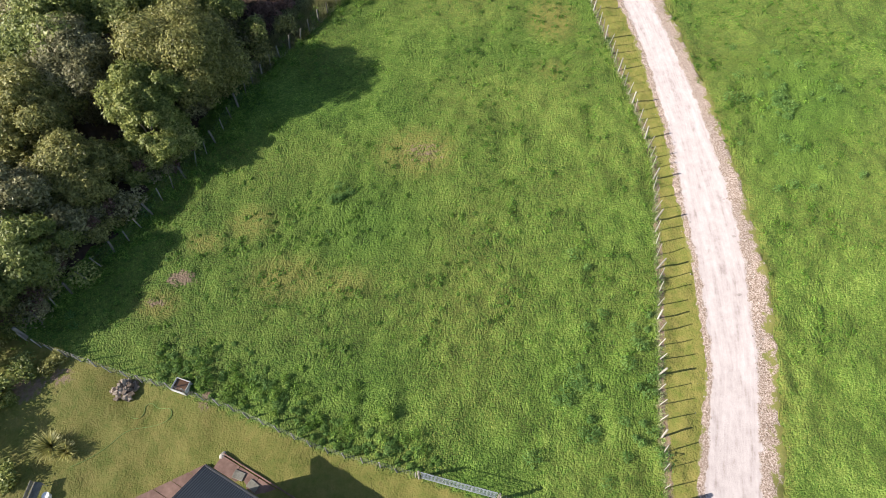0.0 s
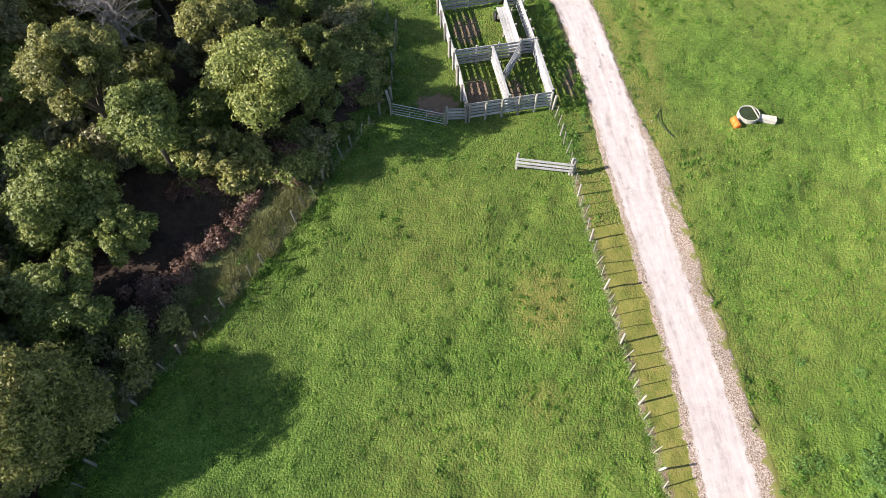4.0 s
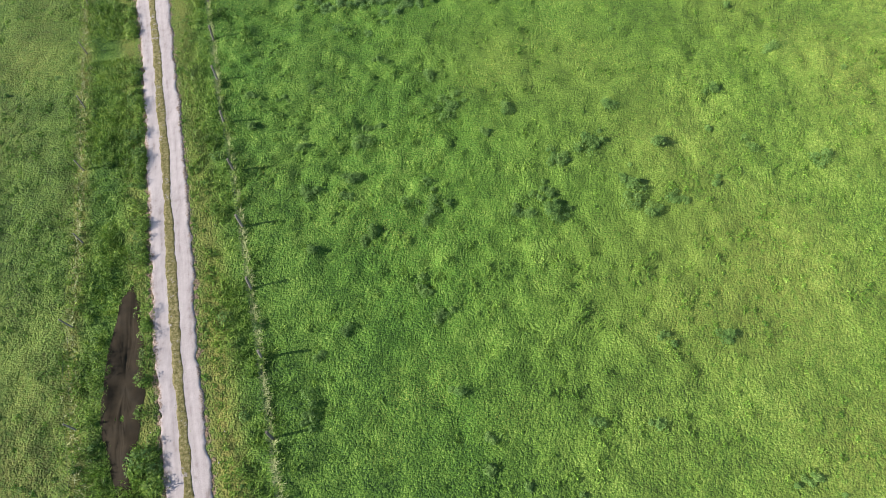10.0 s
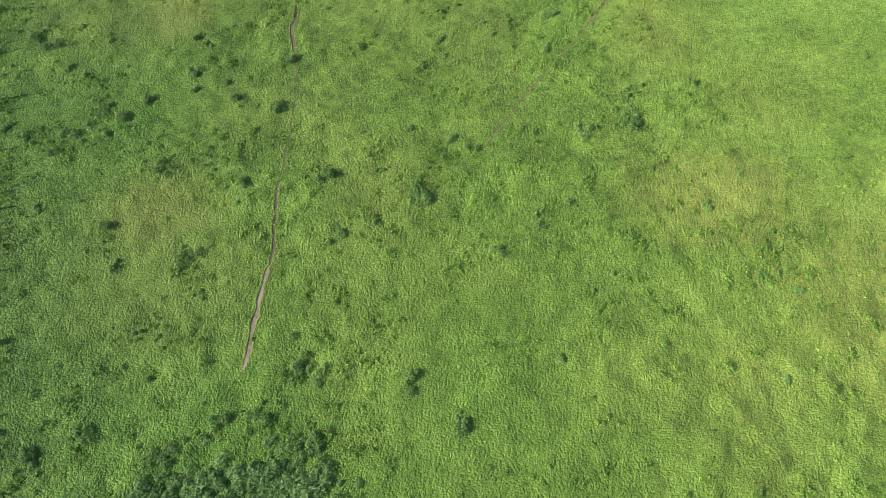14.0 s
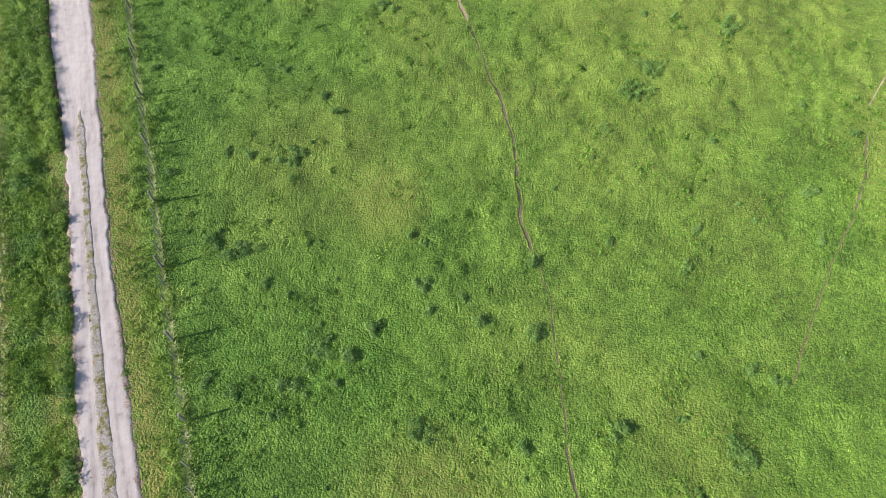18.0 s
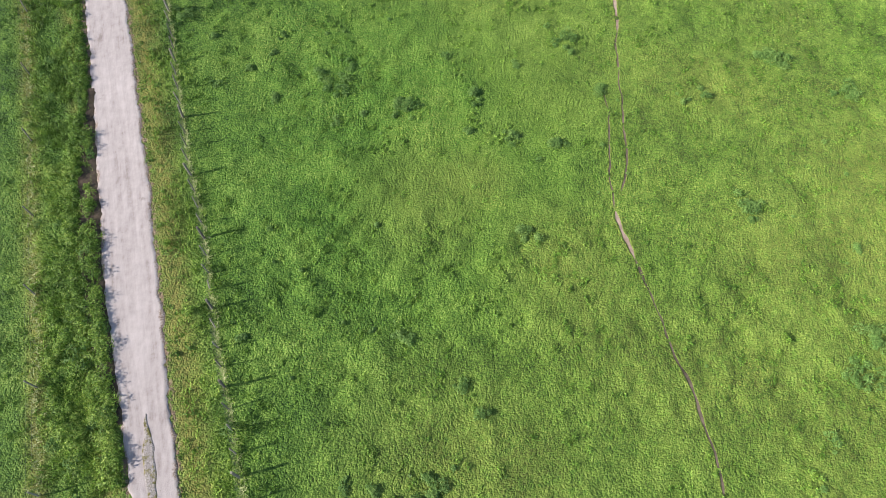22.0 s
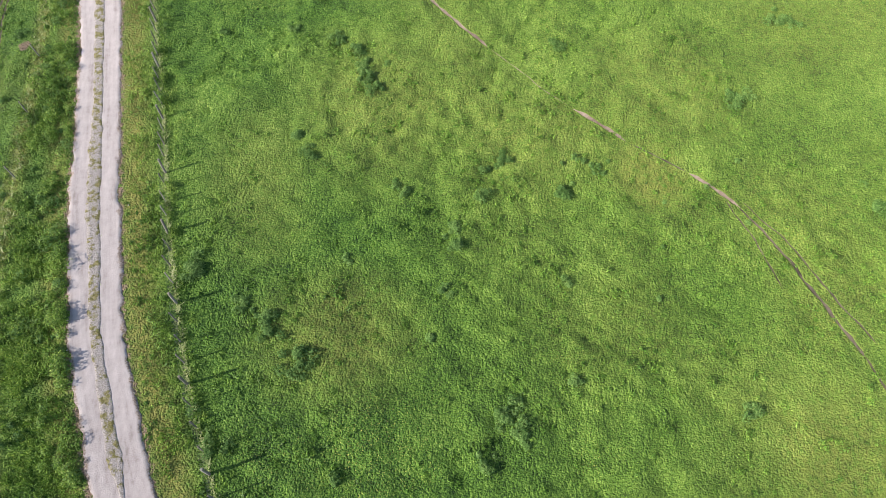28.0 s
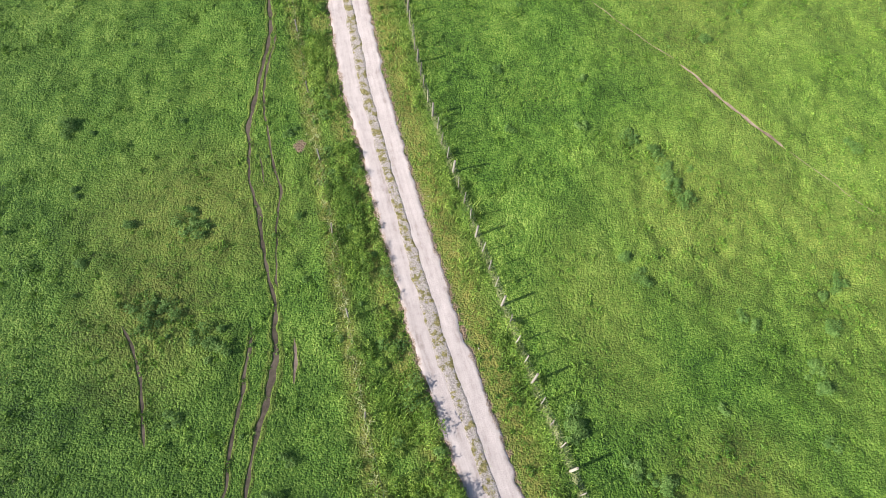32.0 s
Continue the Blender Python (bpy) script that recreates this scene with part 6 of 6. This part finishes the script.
def tufts(name, x, y, h, spread, blades, mat, rng, width=0.018, lean=0.5):
    """Grass tufts as one mesh of single blades."""
    n = len(x)
    z = ground_z(x, y) - 0.01
    x, y, z, h, sp = (np.repeat(np.asarray(v, float), blades) for v in (x, y, z, np.broadcast_to(h, n), np.broadcast_to(spread, n)))
    m = n * blades
    a, b = rng.uniform(0, 2 * np.pi, m), rng.uniform(0, 2 * np.pi, m)
    bx, by = x + sp * np.sqrt(rng.random(m)) * np.cos(a), y + sp * np.sqrt(rng.random(m)) * np.sin(a)
    hh = h * (0.5 + 0.8 * rng.random(m))
    tx, ty = bx + np.cos(b) * hh * lean * (0.4 + rng.random(m)), by + np.sin(b) * hh * lean * (0.4 + rng.random(m))
    w = width * (0.6 + 0.8 * rng.random(m))
    v = np.stack([np.stack([bx - np.sin(b) * w, by + np.cos(b) * w, z], -1), np.stack([bx + np.sin(b) * w, by - np.cos(b) * w, z], -1), np.stack([tx, ty, z + hh], -1)], 1)
    return tri_mesh(name, v.reshape(-1, 3), np.arange(3 * m).reshape(-1, 3), mat)


def open_ground(x, y, gap=0.3):
    a, b = road_edges(y)
    ok = (np.maximum(a - x, x - b) > gap) & (np.hypot((x - 15.3) / 2.7, (y - 113.9) / 2.4) > 1.0) & (x > bush_x(y) - 1.6) | ((y > 76) & (np.maximum(a - x, x - b) > gap) & (np.hypot((x - 15.3) / 2.7, (y - 113.9) / 2.4) > 1.0))
    bare, dry, lush = soil_at(x, y)
    ok = ok & (np.hypot((x - 7.55 + 0.18 * (y - 85.4)) / 0.8, (y - 85.4) / 4.2) > 1.0)
    return ok & (rngkeep(x, y) > bare * 1.15) & (mown_at(x, y) < 0.5)


def rngkeep(x, y):
    return (noise2(x, y, 0.31, 55) + 1) / 2


def view_points(n):
    y = grng.uniform(-7, 236, n)
    cx = np.interp(y, CAMX[:, 0], CAMX[:, 1])
    x = cx + grng.uniform(-30, 36, n)
    k = open_ground(x, y, -0.02 + 0.65 * np.clip((40 - y) / 8, 0, 1))
    return x[k], y[k]


x, y = view_points(60000)
lawn = (y < np.interp(x, [-8, -0.6, 6.8, 11, 21], [2.4, -0.1, -2.9, -4.1, -7.4]))
h = np.where(lawn, 0.02, 0.085 + 0.03 * noise2(x, y, 3.0, 21) + 0.05 * noise2(x, y, 0.6, 22))
me = tufts("pasture_grass", x, y, np.maximum(0.7 * h, 0.03), 0.14, 5, M_BLADE, grng, 0.017, 0.8)
tagged(new("pasture_grass", me), "short green pasture grass", "grass", kind="stuff")

# tussocks that stand up out of the sward
x, y = view_points(60000)
k = (noise2(x, y, 0.8, 61) + 0.5 * noise2(x, y, 5, 62) > 0.3) & (y > 1.0)
TUSSOCKS = (x[k], y[k])

# tall grass in the fence lines and on the verges
vx, vy = [], []
for pts, wd, per in ((ROADSIDE, 0.12, 5), (EAST, 0.6, 9), (WEST, 0.5, 8), (BUSH_LINE, 0.9, 14), ([(13.85, 47.2), (12.5, 55.6), (11.0, 66.8)], 0.5, 14), ([(-2.5, 67.1), (9.9, 70.4)], 0.4, 12),
                     ([(15.5, 72.2), (23.6, 74.3), (40.8, 79.8)], 0.5, 12), ([(11.3, 38.6), (11.3, 44.6), (6.2, 50.1), (2.8, 54.3)], 0.9, 14)):
    ax, ay = along(pts, 0.1)
    k = np.repeat(np.arange(len(ax)), max(1, per // 5))
    vx.append(ax[k] + grng.normal(0, wd, len(k)))
    vy.append(ay[k] + grng.normal(0, wd, len(k)))
n = 22000
y = grng.uniform(72, 235, n)
a, b = road_edges(y)
we = np.interp(y, [p[1] for p in WEST], [p[0] for p in WEST])
x = np.where(grng.random(n) < 0.8, we + (a - we) * np.clip(grng.normal(0.5, 0.24, n), 0.02, 0.93), b + grng.uniform(0.5, 2.6, n))
k = noise2(x, y, 1.6, 71) > -0.25
vx.append(x[k])
vy.append(y[k])
sy = np.r_[grng.uniform(76, 151, 900), grng.uniform(189, 236, 500)]
x, y = np.concatenate(vx), np.concatenate(vy)
k = open_ground(x, y, 0.35) | (np.abs(x - bush_x(y)) < 1.2)
x, y = x[k], y[k]
x, y = np.r_[x, mid(sy, 0.0) + np.clip(grng.normal(0, 0.12, len(sy)), -0.26, 0.26)], np.r_[y, sy]
me = tufts("rank_grass", x, y, np.where(np.arange(len(x)) < len(x) - len(sy), 0.20 + 0.13 * noise2(x, y, 1.3, 23), 0.08), 0.14, 8, M_VERGE, grng, 0.02, 0.8)
tagged(new("rank_grass", me), "tall rank grass along fences and verges", "long grass", kind="stuff")

# dark weeds: clumps that can be told apart, and scattered ones
SMALL_WEEDS = [(19.1, 79), (26.5, 80.9), (24.6, 81.2), (35.8, 81.7), (22.9, 81.9), (22.9, 83.1), (27.5, 83.7), (30, 83.7), (21.7, 85.1), (15.7, 86.7), (30.9, 87.6), (16.7, 87.8), (12.9, 88), (14.8, 91.6), (16.1, 95), (35, 96.1), (13.5, 98.4), (37.2, 98.4), (23.3, 99.4), (35.4, 99.7), (10.6, 99.8), (12.2, 101.8), (10.2, 102), (13.5, 102.1), (17.3, 104.8)]
SMALL_WEEDS += [(38.2, 109.3), (40.4, 120.8), (30.3, 122.3), (42.2, 125.3), (13, 126.2), (40.9, 126.3), (8.7, 127.7), (28, 128.3), (19.8, 129.4), (30.2, 129.5), (21.5, 130.2), (7.6, 130.3), (39.1, 130.4), (32, 131.2), (3.9, 131.3), (14.4, 132.7), (21.7, 133.5), (3.7, 134.9)]
SMALL_WEEDS += [(26.7, 135), (25.8, 135.6), (1.9, 136.1), (6.4, 136.2), (23.3, 136.3), (0.7, 136.8), (36.4, 138.9), (13.2, 139), (40.3, 139.1), (10.7, 139.5), (12.5, 140.1), (51, 140.7), (24, 141.1), (3, 141.3), (31.8, 142.1), (20.5, 142.8), (11.1, 143.2), (25.4, 143.3), (28.8, 143.6), (10.2, 143.8), (-2.1, 148.5), (27.9, 149.1), (36.4, 149.2), (1.8, 149.3), (0.7, 149.5), (21.8, 150.4), (34.1, 151.4), (6.4, 152.2), (5.8, 153.5), (-4, 156.2), (28.4, 159.2), (26.3, 159.5)]
SMALL_WEEDS += [(7.3, 167.6), (-0.2, 168.6), (1.4, 169.2), (19.7, 169.7), (21.2, 169.8), (-3.5, 170.3), (-6.6, 171.1), (-5, 172.3), (10.5, 172.5), (0.7, 172.6), (6.2, 173.3), (-3.8, 173.4), (-7.1, 174.6), (-3.2, 174.9), (-4.5, 181.7), (-2.7, 184)]
SMALL_WEEDS += [(29.8, 186.1), (-14, 186.6), (-2.1, 186.8), (-8, 187.1), (20.8, 188.8), (2.5, 189.7), (-3.4, 192.5), (22.6, 193.3), (3.4, 194.6), (-2.4, 194.7), (-6.8, 197), (-25.6, 197.7), (-29.9, 199.8), (-3.8, 200.3), (6.6, 201.1), (-4.3, 201.1), (0.6, 201.7), (5.8, 201.7), (30.1, 202.4), (-34.4, 207.9), (-32.3, 209.7), (-22.2, 211.1), (-34.9, 212), (-8.6, 213.1), (-12.8, 213.2), (-24.6, 214.4), (-7.9, 216.4), (-12.5, 217.8)]
WEEDS = [(6.5, 11.1), (17.8, 78.6), (23, 79.2), (15.4, 84), (33.7, 87.7), (20.9, 88.7), (20, 89.8), (17.5, 92.6), (24.9, 94.1), (31.1, 94.3), (32.8, 95), (14.4, 95.2), (26, 95.5), (16.4, 96.2), (40.6, 97.5), (16.6, 98.6), (32.5, 98.6), (17.1, 99.7), (24.4, 100.9), (30.2, 101.3), (36.1, 102.5), (20.1, 103.7), (40.1, 105.6)]
WEEDS += [(24, 110.4), (6.8, 118.7), (25.7, 119.4), (9.1, 119.5), (15, 119.9), (16.6, 120), (23.4, 121.6), (12, 128.1), (18.8, 133.4), (10, 133.9)]
WEEDS += [(33.2, 135.6), (4.3, 136.4), (6.9, 137.5), (15.7, 138.1), (8.1, 138.8), (10.6, 140.8), (16.4, 141.9), (1, 143.2), (1.9, 143.4), (0.5, 144), (32.4, 145.2), (3.3, 155.9)]
WEEDS += [(9.4, 161.2), (32.6, 162.4), (11.9, 166.7), (9.5, 167.2), (7.6, 170.2), (15.1, 170.7), (25.4, 173.1), (-8.8, 176.5), (-7, 179), (1.8, 179.1), (-4.5, 180.2)]
WEEDS += [(19.7, 185), (27.3, 185.2), (10.1, 187.3), (-0.2, 187.9), (-12.6, 188.9), (-11.6, 195), (-26.3, 196.2), (-1.6, 197.2), (-1.5, 198.3), (0.2, 199.8), (4.4, 199.8), (1.7, 202), (-8.2, 203.8), (-8.8, 204.8), (6.7, 210), (-5.3, 211), (-6.2, 212), (-35.5, 215.8), (13.5, 216.8), (0.7, 218.7)]
BIG_WEEDS = [(32.3, 17.6), (26.4, 94.3), (20.1, 94.5), (30.7, 95.9), (27.1, 97.5), (28.9, 98.5), (21.1, 101.1), (12.7, 118.5), (19, 119), (18.7, 122.4), (23.9, 131.9), (36.2, 136.8), (5.6, 137.9)]
BIG_WEEDS += [(4.3, 149.2), (24.1, 153.2), (25.6, 154.9), (31.7, 158.1), (21.7, 162.3), (3.7, 169.4), (29.8, 169.8), (0.1, 171.3), (26.3, 172.7), (13.8, 174.5), (-0.7, 188.7), (-9.1, 192), (-10.4, 194), (21, 196.7), (-13.7, 197.1), (-28.5, 203.1), (16, 204.6), (-30.7, 204.8), (-4.6, 208.3), (-29.2, 209.6), (-4.9, 209.6), (21.1, 210.3)]
wx, wy, wr = np.zeros(0), np.zeros(0), np.zeros(0)
for places, plants, wide_by, size in ((SMALL_WEEDS, 4, 0.15, 0.18), (WEEDS, 8, 0.22, 0.23), (BIG_WEEDS, 15, 0.4, 0.25)):
    p = np.repeat(np.array(places), plants, 0) + grng.normal(0, wide_by, (plants * len(places), 2)) * np.repeat(grng.uniform(0.7, 1.35, (len(places), 2)), plants, 0)
    wx, wy, wr = np.r_[wx, p[:, 0]], np.r_[wy, p[:, 1]], np.r_[wr, np.clip(grng.normal(size, 0.06, len(p)), 0.1, 0.4)]
n = 600
y = grng.uniform(60, 232, n)
x = np.interp(y, CAMX[:, 0], CAMX[:, 1]) + grng.uniform(-28, 34, n)
keep = open_ground(x, y, 1.0) & (noise2(x, y, 11, 81) + 0.5 * noise2(x, y, 4, 82) > 0.0)
wx, wy, wr = np.r_[wx, x[keep]], np.r_[wy, y[keep]], np.r_[wr, np.clip(grng.normal(0.12, 0.04, keep.sum()), 0.07, 0.2)]
for cx, cy, sx, sy, m in ((21.5, 0.0, 1.5, 3.0, 20), (19.3, -1.5, 2.2, 2.2, 26), (33.0, 16.5, 2.0, 3.5, 30), (18.3, 55, 1.6, 4, 26), (22.5, 44.5, 0.8, 4.0, 40), (16.8, 51, 1.4, 2.4, 30)):
    wx, wy, wr = np.r_[wx, grng.normal(cx, sx, m)], np.r_[wy, grng.normal(cy, sy, m)], np.r_[wr, np.clip(grng.normal(0.30, 0.09, m), 0.1, 0.5)]
n = 170
u = grng.random(n)
x = -1.5 + 13.5 * u ** 1.15
y = np.interp(x, [-3.45, -0.57, 2.24, 6.76, 12.0], [0.75, -0.09, -0.96, -2.91, -4.3]) + 0.3 + 2.6 * grng.random(n) ** 1.5 * (0.45 + 0.75 * np.exp(-((x - 2.5) / 2.6) ** 2))
bank_weeds = (x, y, np.clip(grng.normal(0.14, 0.05, n), 0.06, 0.26))
qx, qy = np.concatenate([grng.normal((cx, cy), (sx, sy), (m, 2)) for cx, cy, sx, sy, m in ((16.9, 117.2, 1.5, 0.7, 130), (18.9, 114.9, 0.7, 1.7, 170), (13.3, 116.9, 1.2, 0.5, 40), (17.9, 111.3, 1.1, 1.0, 80), (13.0, 111.6, 0.8, 0.6, 50), (12.0, 114.6, 0.4, 1.0, 24), (16.0, 110.0, 2.2, 1.0, 60))]).T
k = open_ground(qx, qy, 0.5)
pool_weeds = (qx[k], qy[k], np.clip(grng.normal(0.27, 0.08, k.sum()), 0.1, 0.45))
k = open_ground(wx, wy, 0.5)
wx, wy, wr = wx[k], wy[k], wr[k]


def clumps(name, wx, wy, wr, leaves, mat, rng, tall=0.85, size=0.034):
    """Domed leafy clumps as one mesh: leaves stand out from each dome."""
    rep = np.repeat(np.arange(len(wx)), leaves)
    n = len(rep)
    d = rng.normal(size=(n, 3))
    d[:, 2] = np.abs(d[:, 2])
    d /= np.linalg.norm(d, axis=1)[:, None]
    k = 0.55 + 0.5 * rng.random(n)
    c = np.stack([wx[rep], wy[rep], ground_z(wx, wy)[rep]], -1)
    p = c + d * (wr[rep] * k)[:, None] * np.array([1, 1, tall])
    nr = d + rng.normal(size=(n, 3)) * 0.55 + np.array([0, 0, 0.3])
    nr /= np.linalg.norm(nr, axis=1)[:, None]
    ta = np.cross(nr, rng.normal(size=nr.shape))
    ta /= np.linalg.norm(ta, axis=1)[:, None]
    tb = np.cross(nr, ta)
    s = (size * (0.6 + 0.9 * rng.random(n)) * (0.75 + wr[rep]))[:, None]
    v = np.stack([p - ta * s * 1.3 + tb * s * 0.55, p + ta * s * 1.7 - nr * s * 0.2, p - ta * s * 1.3 - tb * s * 0.65], 1).reshape(-1, 3)
    return tri_mesh(name, v, np.arange(len(v)).reshape(-1, 3), mat)


tagged(new("weeds", clumps("weeds", wx, wy, wr, 100, M_WEED, grng, 1.1, 0.034)), "blue-green weeds in clumps over the pasture", "weeds", kind="stuff")

tagged(new("fence_weeds", clumps("fence_weeds", *bank_weeds, 110, M_FENCE_WEED, grng, 0.9, 0.032)), "leafy green weeds along the garden fence", "weeds", kind="stuff")

tagged(new("pool_weeds", clumps("pool_weeds", *pool_weeds, 110, M_PALE_WEED, grng, 1.0, 0.036)), "pale grey-green weeds growing round the trough", "weeds", kind="stuff")

x, y = TUSSOCKS
tagged(new("tussocks", clumps("tussocks", x, y, np.clip(0.17 + 0.07 * noise2(x, y, 1.5, 63) + grng.normal(0, 0.03, len(x)), 0.08, 0.3), 14, M_BLADE, grng, 0.55, 0.05)), "taller green tussocks standing in the pasture", "tussocks", kind="stuff")

# leafy growth on the verges beside the track and along the fences
n = 1500
y = grng.uniform(72, 236, n)
a, b = road_edges(y)
we = np.interp(y, [p[1] for p in WEST], [p[0] for p in WEST])
ee = np.interp(y, [p[1] for p in EAST], [p[0] for p in EAST])
x = np.where(grng.random(n) < 0.85, we + (a - we) * np.clip(grng.normal(0.52, 0.26, n), -0.05, 0.88), b + 1.3 + (ee - b - 1.0) * grng.random(n))
keep = noise2(x, y, 1.8, 91) + 0.5 * noise2(x, y, 7, 92) > -0.15
x, y = x[keep], y[keep]
fx, fy = [x], [y]
ay = grng.uniform(76, 200, 900)
ax = road_edges(ay)[0] - 0.30 - np.abs(grng.normal(0, 0.2, 900))
k = noise2(ax, ay, 2.2, 93) > -0.1
fx.append(ax[k])
fy.append(ay[k])
for pts, wd, step in (([(13.85, 47.2), (12.5, 55.6), (11.0, 66.8)], 0.4, 0.22), ([(16.5, 48.5), (15.0, 55), (13.5, 62)], 1.2, 0.35), ([(22.4, 38), (21.5, 44), (20.3, 50)], 0.45, 0.12), (BUSH_LINE, 0.8, 0.25),
                      ([(15.5, 72.2), (23.6, 74.3), (40.8, 79.8)], 0.5, 0.8), ([(18.0, 70.0), (24.0, 71.0)], 1.3, 0.12), ([(9.2, 72), (11.5, 72.5)], 1.0, 0.08), ([(-0.6, 1.4), (6.8, -1.1), (11, -2.6)], 0.5, 0.2),
                      ([(11.3, 39), (11, 44), (6, 50)], 0.9, 0.2)):
    ax, ay = along(pts, step)
    fx.append(ax + grng.normal(0, wd, len(ax)))
    fy.append(ay + grng.normal(0, wd, len(ay)))
x, y = np.concatenate(fx), np.concatenate(fy)
k = open_ground(x, y, 0.28) | (np.abs(x - bush_x(y)) < 1.0)
x, y = x[k], y[k]
r = np.clip(grng.normal(0.29, 0.11, len(x)), 0.1, 0.6)
half = grng.random(len(x)) < 0.86
tagged(new("verge_growth", clumps("verge_growth", x[half], y[half], r[half], 160, M_VERGE, grng, 1.2, 0.029)), "lush leafy growth on the verges", "verge growth", kind="stuff")
half = ~half
tagged(new("verge_weeds", clumps("verge_weeds", x[half], y[half], r[half] * 1.1, 120, M_WEED, grng, 0.95, 0.034)), "blue-green weeds on the verges", "weeds", kind="stuff")

# tall growth over the west edge of the track
y = grng.uniform(150, 184, 260)
x = road_edges(y)[0] - 0.35 - 0.85 * np.sin(np.clip((y - 152.5) / 18.5, 0, 1) * np.pi) - np.abs(grng.normal(0, 0.3, 260))
tagged(new("edge_growth", clumps("edge_growth", x, y, np.clip(grng.normal(0.3, 0.1, 260), 0.12, 0.5), 110, M_VERGE, grng, 1.25, 0.034)), "tall grassy weeds leaning over the edge of the track", "weeds", kind="stuff")

# low leafy clumps that roughen the pasture
x, y = view_points(16000)
k = (noise2(x, y, 2.6, 95) + 0.4 * noise2(x, y, 9, 96) > 0.15) & (y > 2)
x, y = x[k], y[k]
tagged(new("pasture_clumps", clumps("pasture_clumps", x, y, np.clip(grng.normal(0.16, 0.06, len(x)), 0.06, 0.36), 40, M_BLADE, grng, 0.6, 0.036)), "low clumps of clover and coarse grass", "clover", kind="stuff")

# straw-coloured dead grass under the fence wires
M_STRAW = leaf_mat("dead_grass", (0.14, 0.19, 0.06), (0.29, 0.335, 0.13), (0.44, 0.455, 0.23))
fx, fy = [], []
for pts in (EAST, ROADSIDE, [(13.85, 47.2), (12.5, 55.6), (11.0, 66.8)], [(11.2, 41.5), (11.3, 44.6), (9.0, 47.2), (6.2, 50.1), (2.8, 54.3)], BUSH_LINE[6:], BUSH_LINE[8:]):
    ax, ay = along(pts, 0.06 if pts is EAST else 0.08)
    wd = 0.045
    fx.append(ax + grng.normal(0, wd, len(ax)))
    fy.append(ay + grng.normal(0, wd, len(ay)))
ax, ay = along([(2.6, 25.4), (5.0, 28.8), (6.9, 31.4), (7.6, 32.6)], 0.0022)
fx.append(ax + grng.normal(-0.95, 0.55, len(ax)))
fy.append(ay + grng.normal(0, 0.45, len(ay)))
ax, ay = along([(0.8, 32.3), (4.0, 32.0), (7.4, 32.0)], 0.005)
fx.append(ax + grng.normal(0, 0.3, len(ax)))
fy.append(ay + grng.normal(0, 0.45, len(ay)))
ax, ay = along([(3.6, 49.2), (5.4, 47.6), (7.4, 45.8)], 0.003)
fx.append(ax + grng.normal(0, 0.6, len(ax)))
fy.append(ay + grng.normal(0, 0.7, len(ay)))
ax, ay = along(WEST, 0.12)
fx.append(ax + grng.normal(-0.1, 0.13, len(ax)))
fy.append(ay)
x, y = np.concatenate(fx), np.concatenate(fy)
me = tufts("dead_grass", x, y, np.full(len(x), 0.13), 0.07, 7, M_STRAW, grng, 0.013, 1.8)
tagged(new("dead_grass", me), "straw-coloured dead grass under the fence wires", "dead grass", kind="stuff")

# tall olive grass on the bank between the clearing and the fence
M_BANK_GRASS = leaf_mat("bank_grass", (0.085, 0.095, 0.03), (0.20, 0.205, 0.075), (0.35, 0.33, 0.15), 0.7)
ax, ay = along(BUSH_LINE[6:12], 0.004)
inside = np.abs(grng.normal(0.5, 0.75, len(ax)))
x, y = ax - 0.86 * inside, ay + 0.5 * inside + grng.normal(0, 0.1, len(ax))
k = noise2(x, y, 0.9, 97) > -0.45
x, y = x[k], y[k]
me = tufts("bank_grass", x, y, 0.36 + 0.16 * noise2(x, y, 0.8, 98), 0.16, 10, M_BANK_GRASS, grng, 0.016, 0.75)
tagged(new("bank_grass", me), "tall olive and straw-coloured grass on the bank", "long grass", kind="stuff")

# loose stones along the shoulders of the track
n = 3500
y = grng.uniform(-6, 235, n)
a, b = road_edges(y)
sd = grng.random(n) < 0.5
y = np.where((y > 76) & (grng.random(n) < 0.85), y * 0.36 - 6, y)
a, b = road_edges(y)
x = np.where(sd, a - np.abs(grng.normal(0, 0.28, n)) + 0.1, b + np.abs(grng.normal(0, 0.45, n)) - 0.1)
r = np.clip(grng.lognormal(-3.75, 0.4, n), 0.012, 0.06)
z = ground_z(x, y) + 0.05
oct_v = np.array([(1, 0, 0), (-1, 0, 0), (0, 1, 0), (0, -1, 0), (0, 0, 0.7), (0, 0, -0.7)], float)
oct_f = np.array([(0, 2, 4), (2, 1, 4), (1, 3, 4), (3, 0, 4), (2, 0, 5), (1, 2, 5), (3, 1, 5), (0, 3, 5)])
v = np.stack([x, y, z], -1)[:, None] + oct_v[None] * r[:, None, None] * (0.7 + 0.6 * grng.random((n, 6, 1)))
f = (oct_f[None] + 6 * np.arange(n)[:, None, None]).reshape(-1, 3)
tagged(new("loose_stones", tri_mesh("loose_stones", v.reshape(-1, 3), f, M_STONE)), "loose pale stones on the track shoulders", "gravel", kind="stuff")
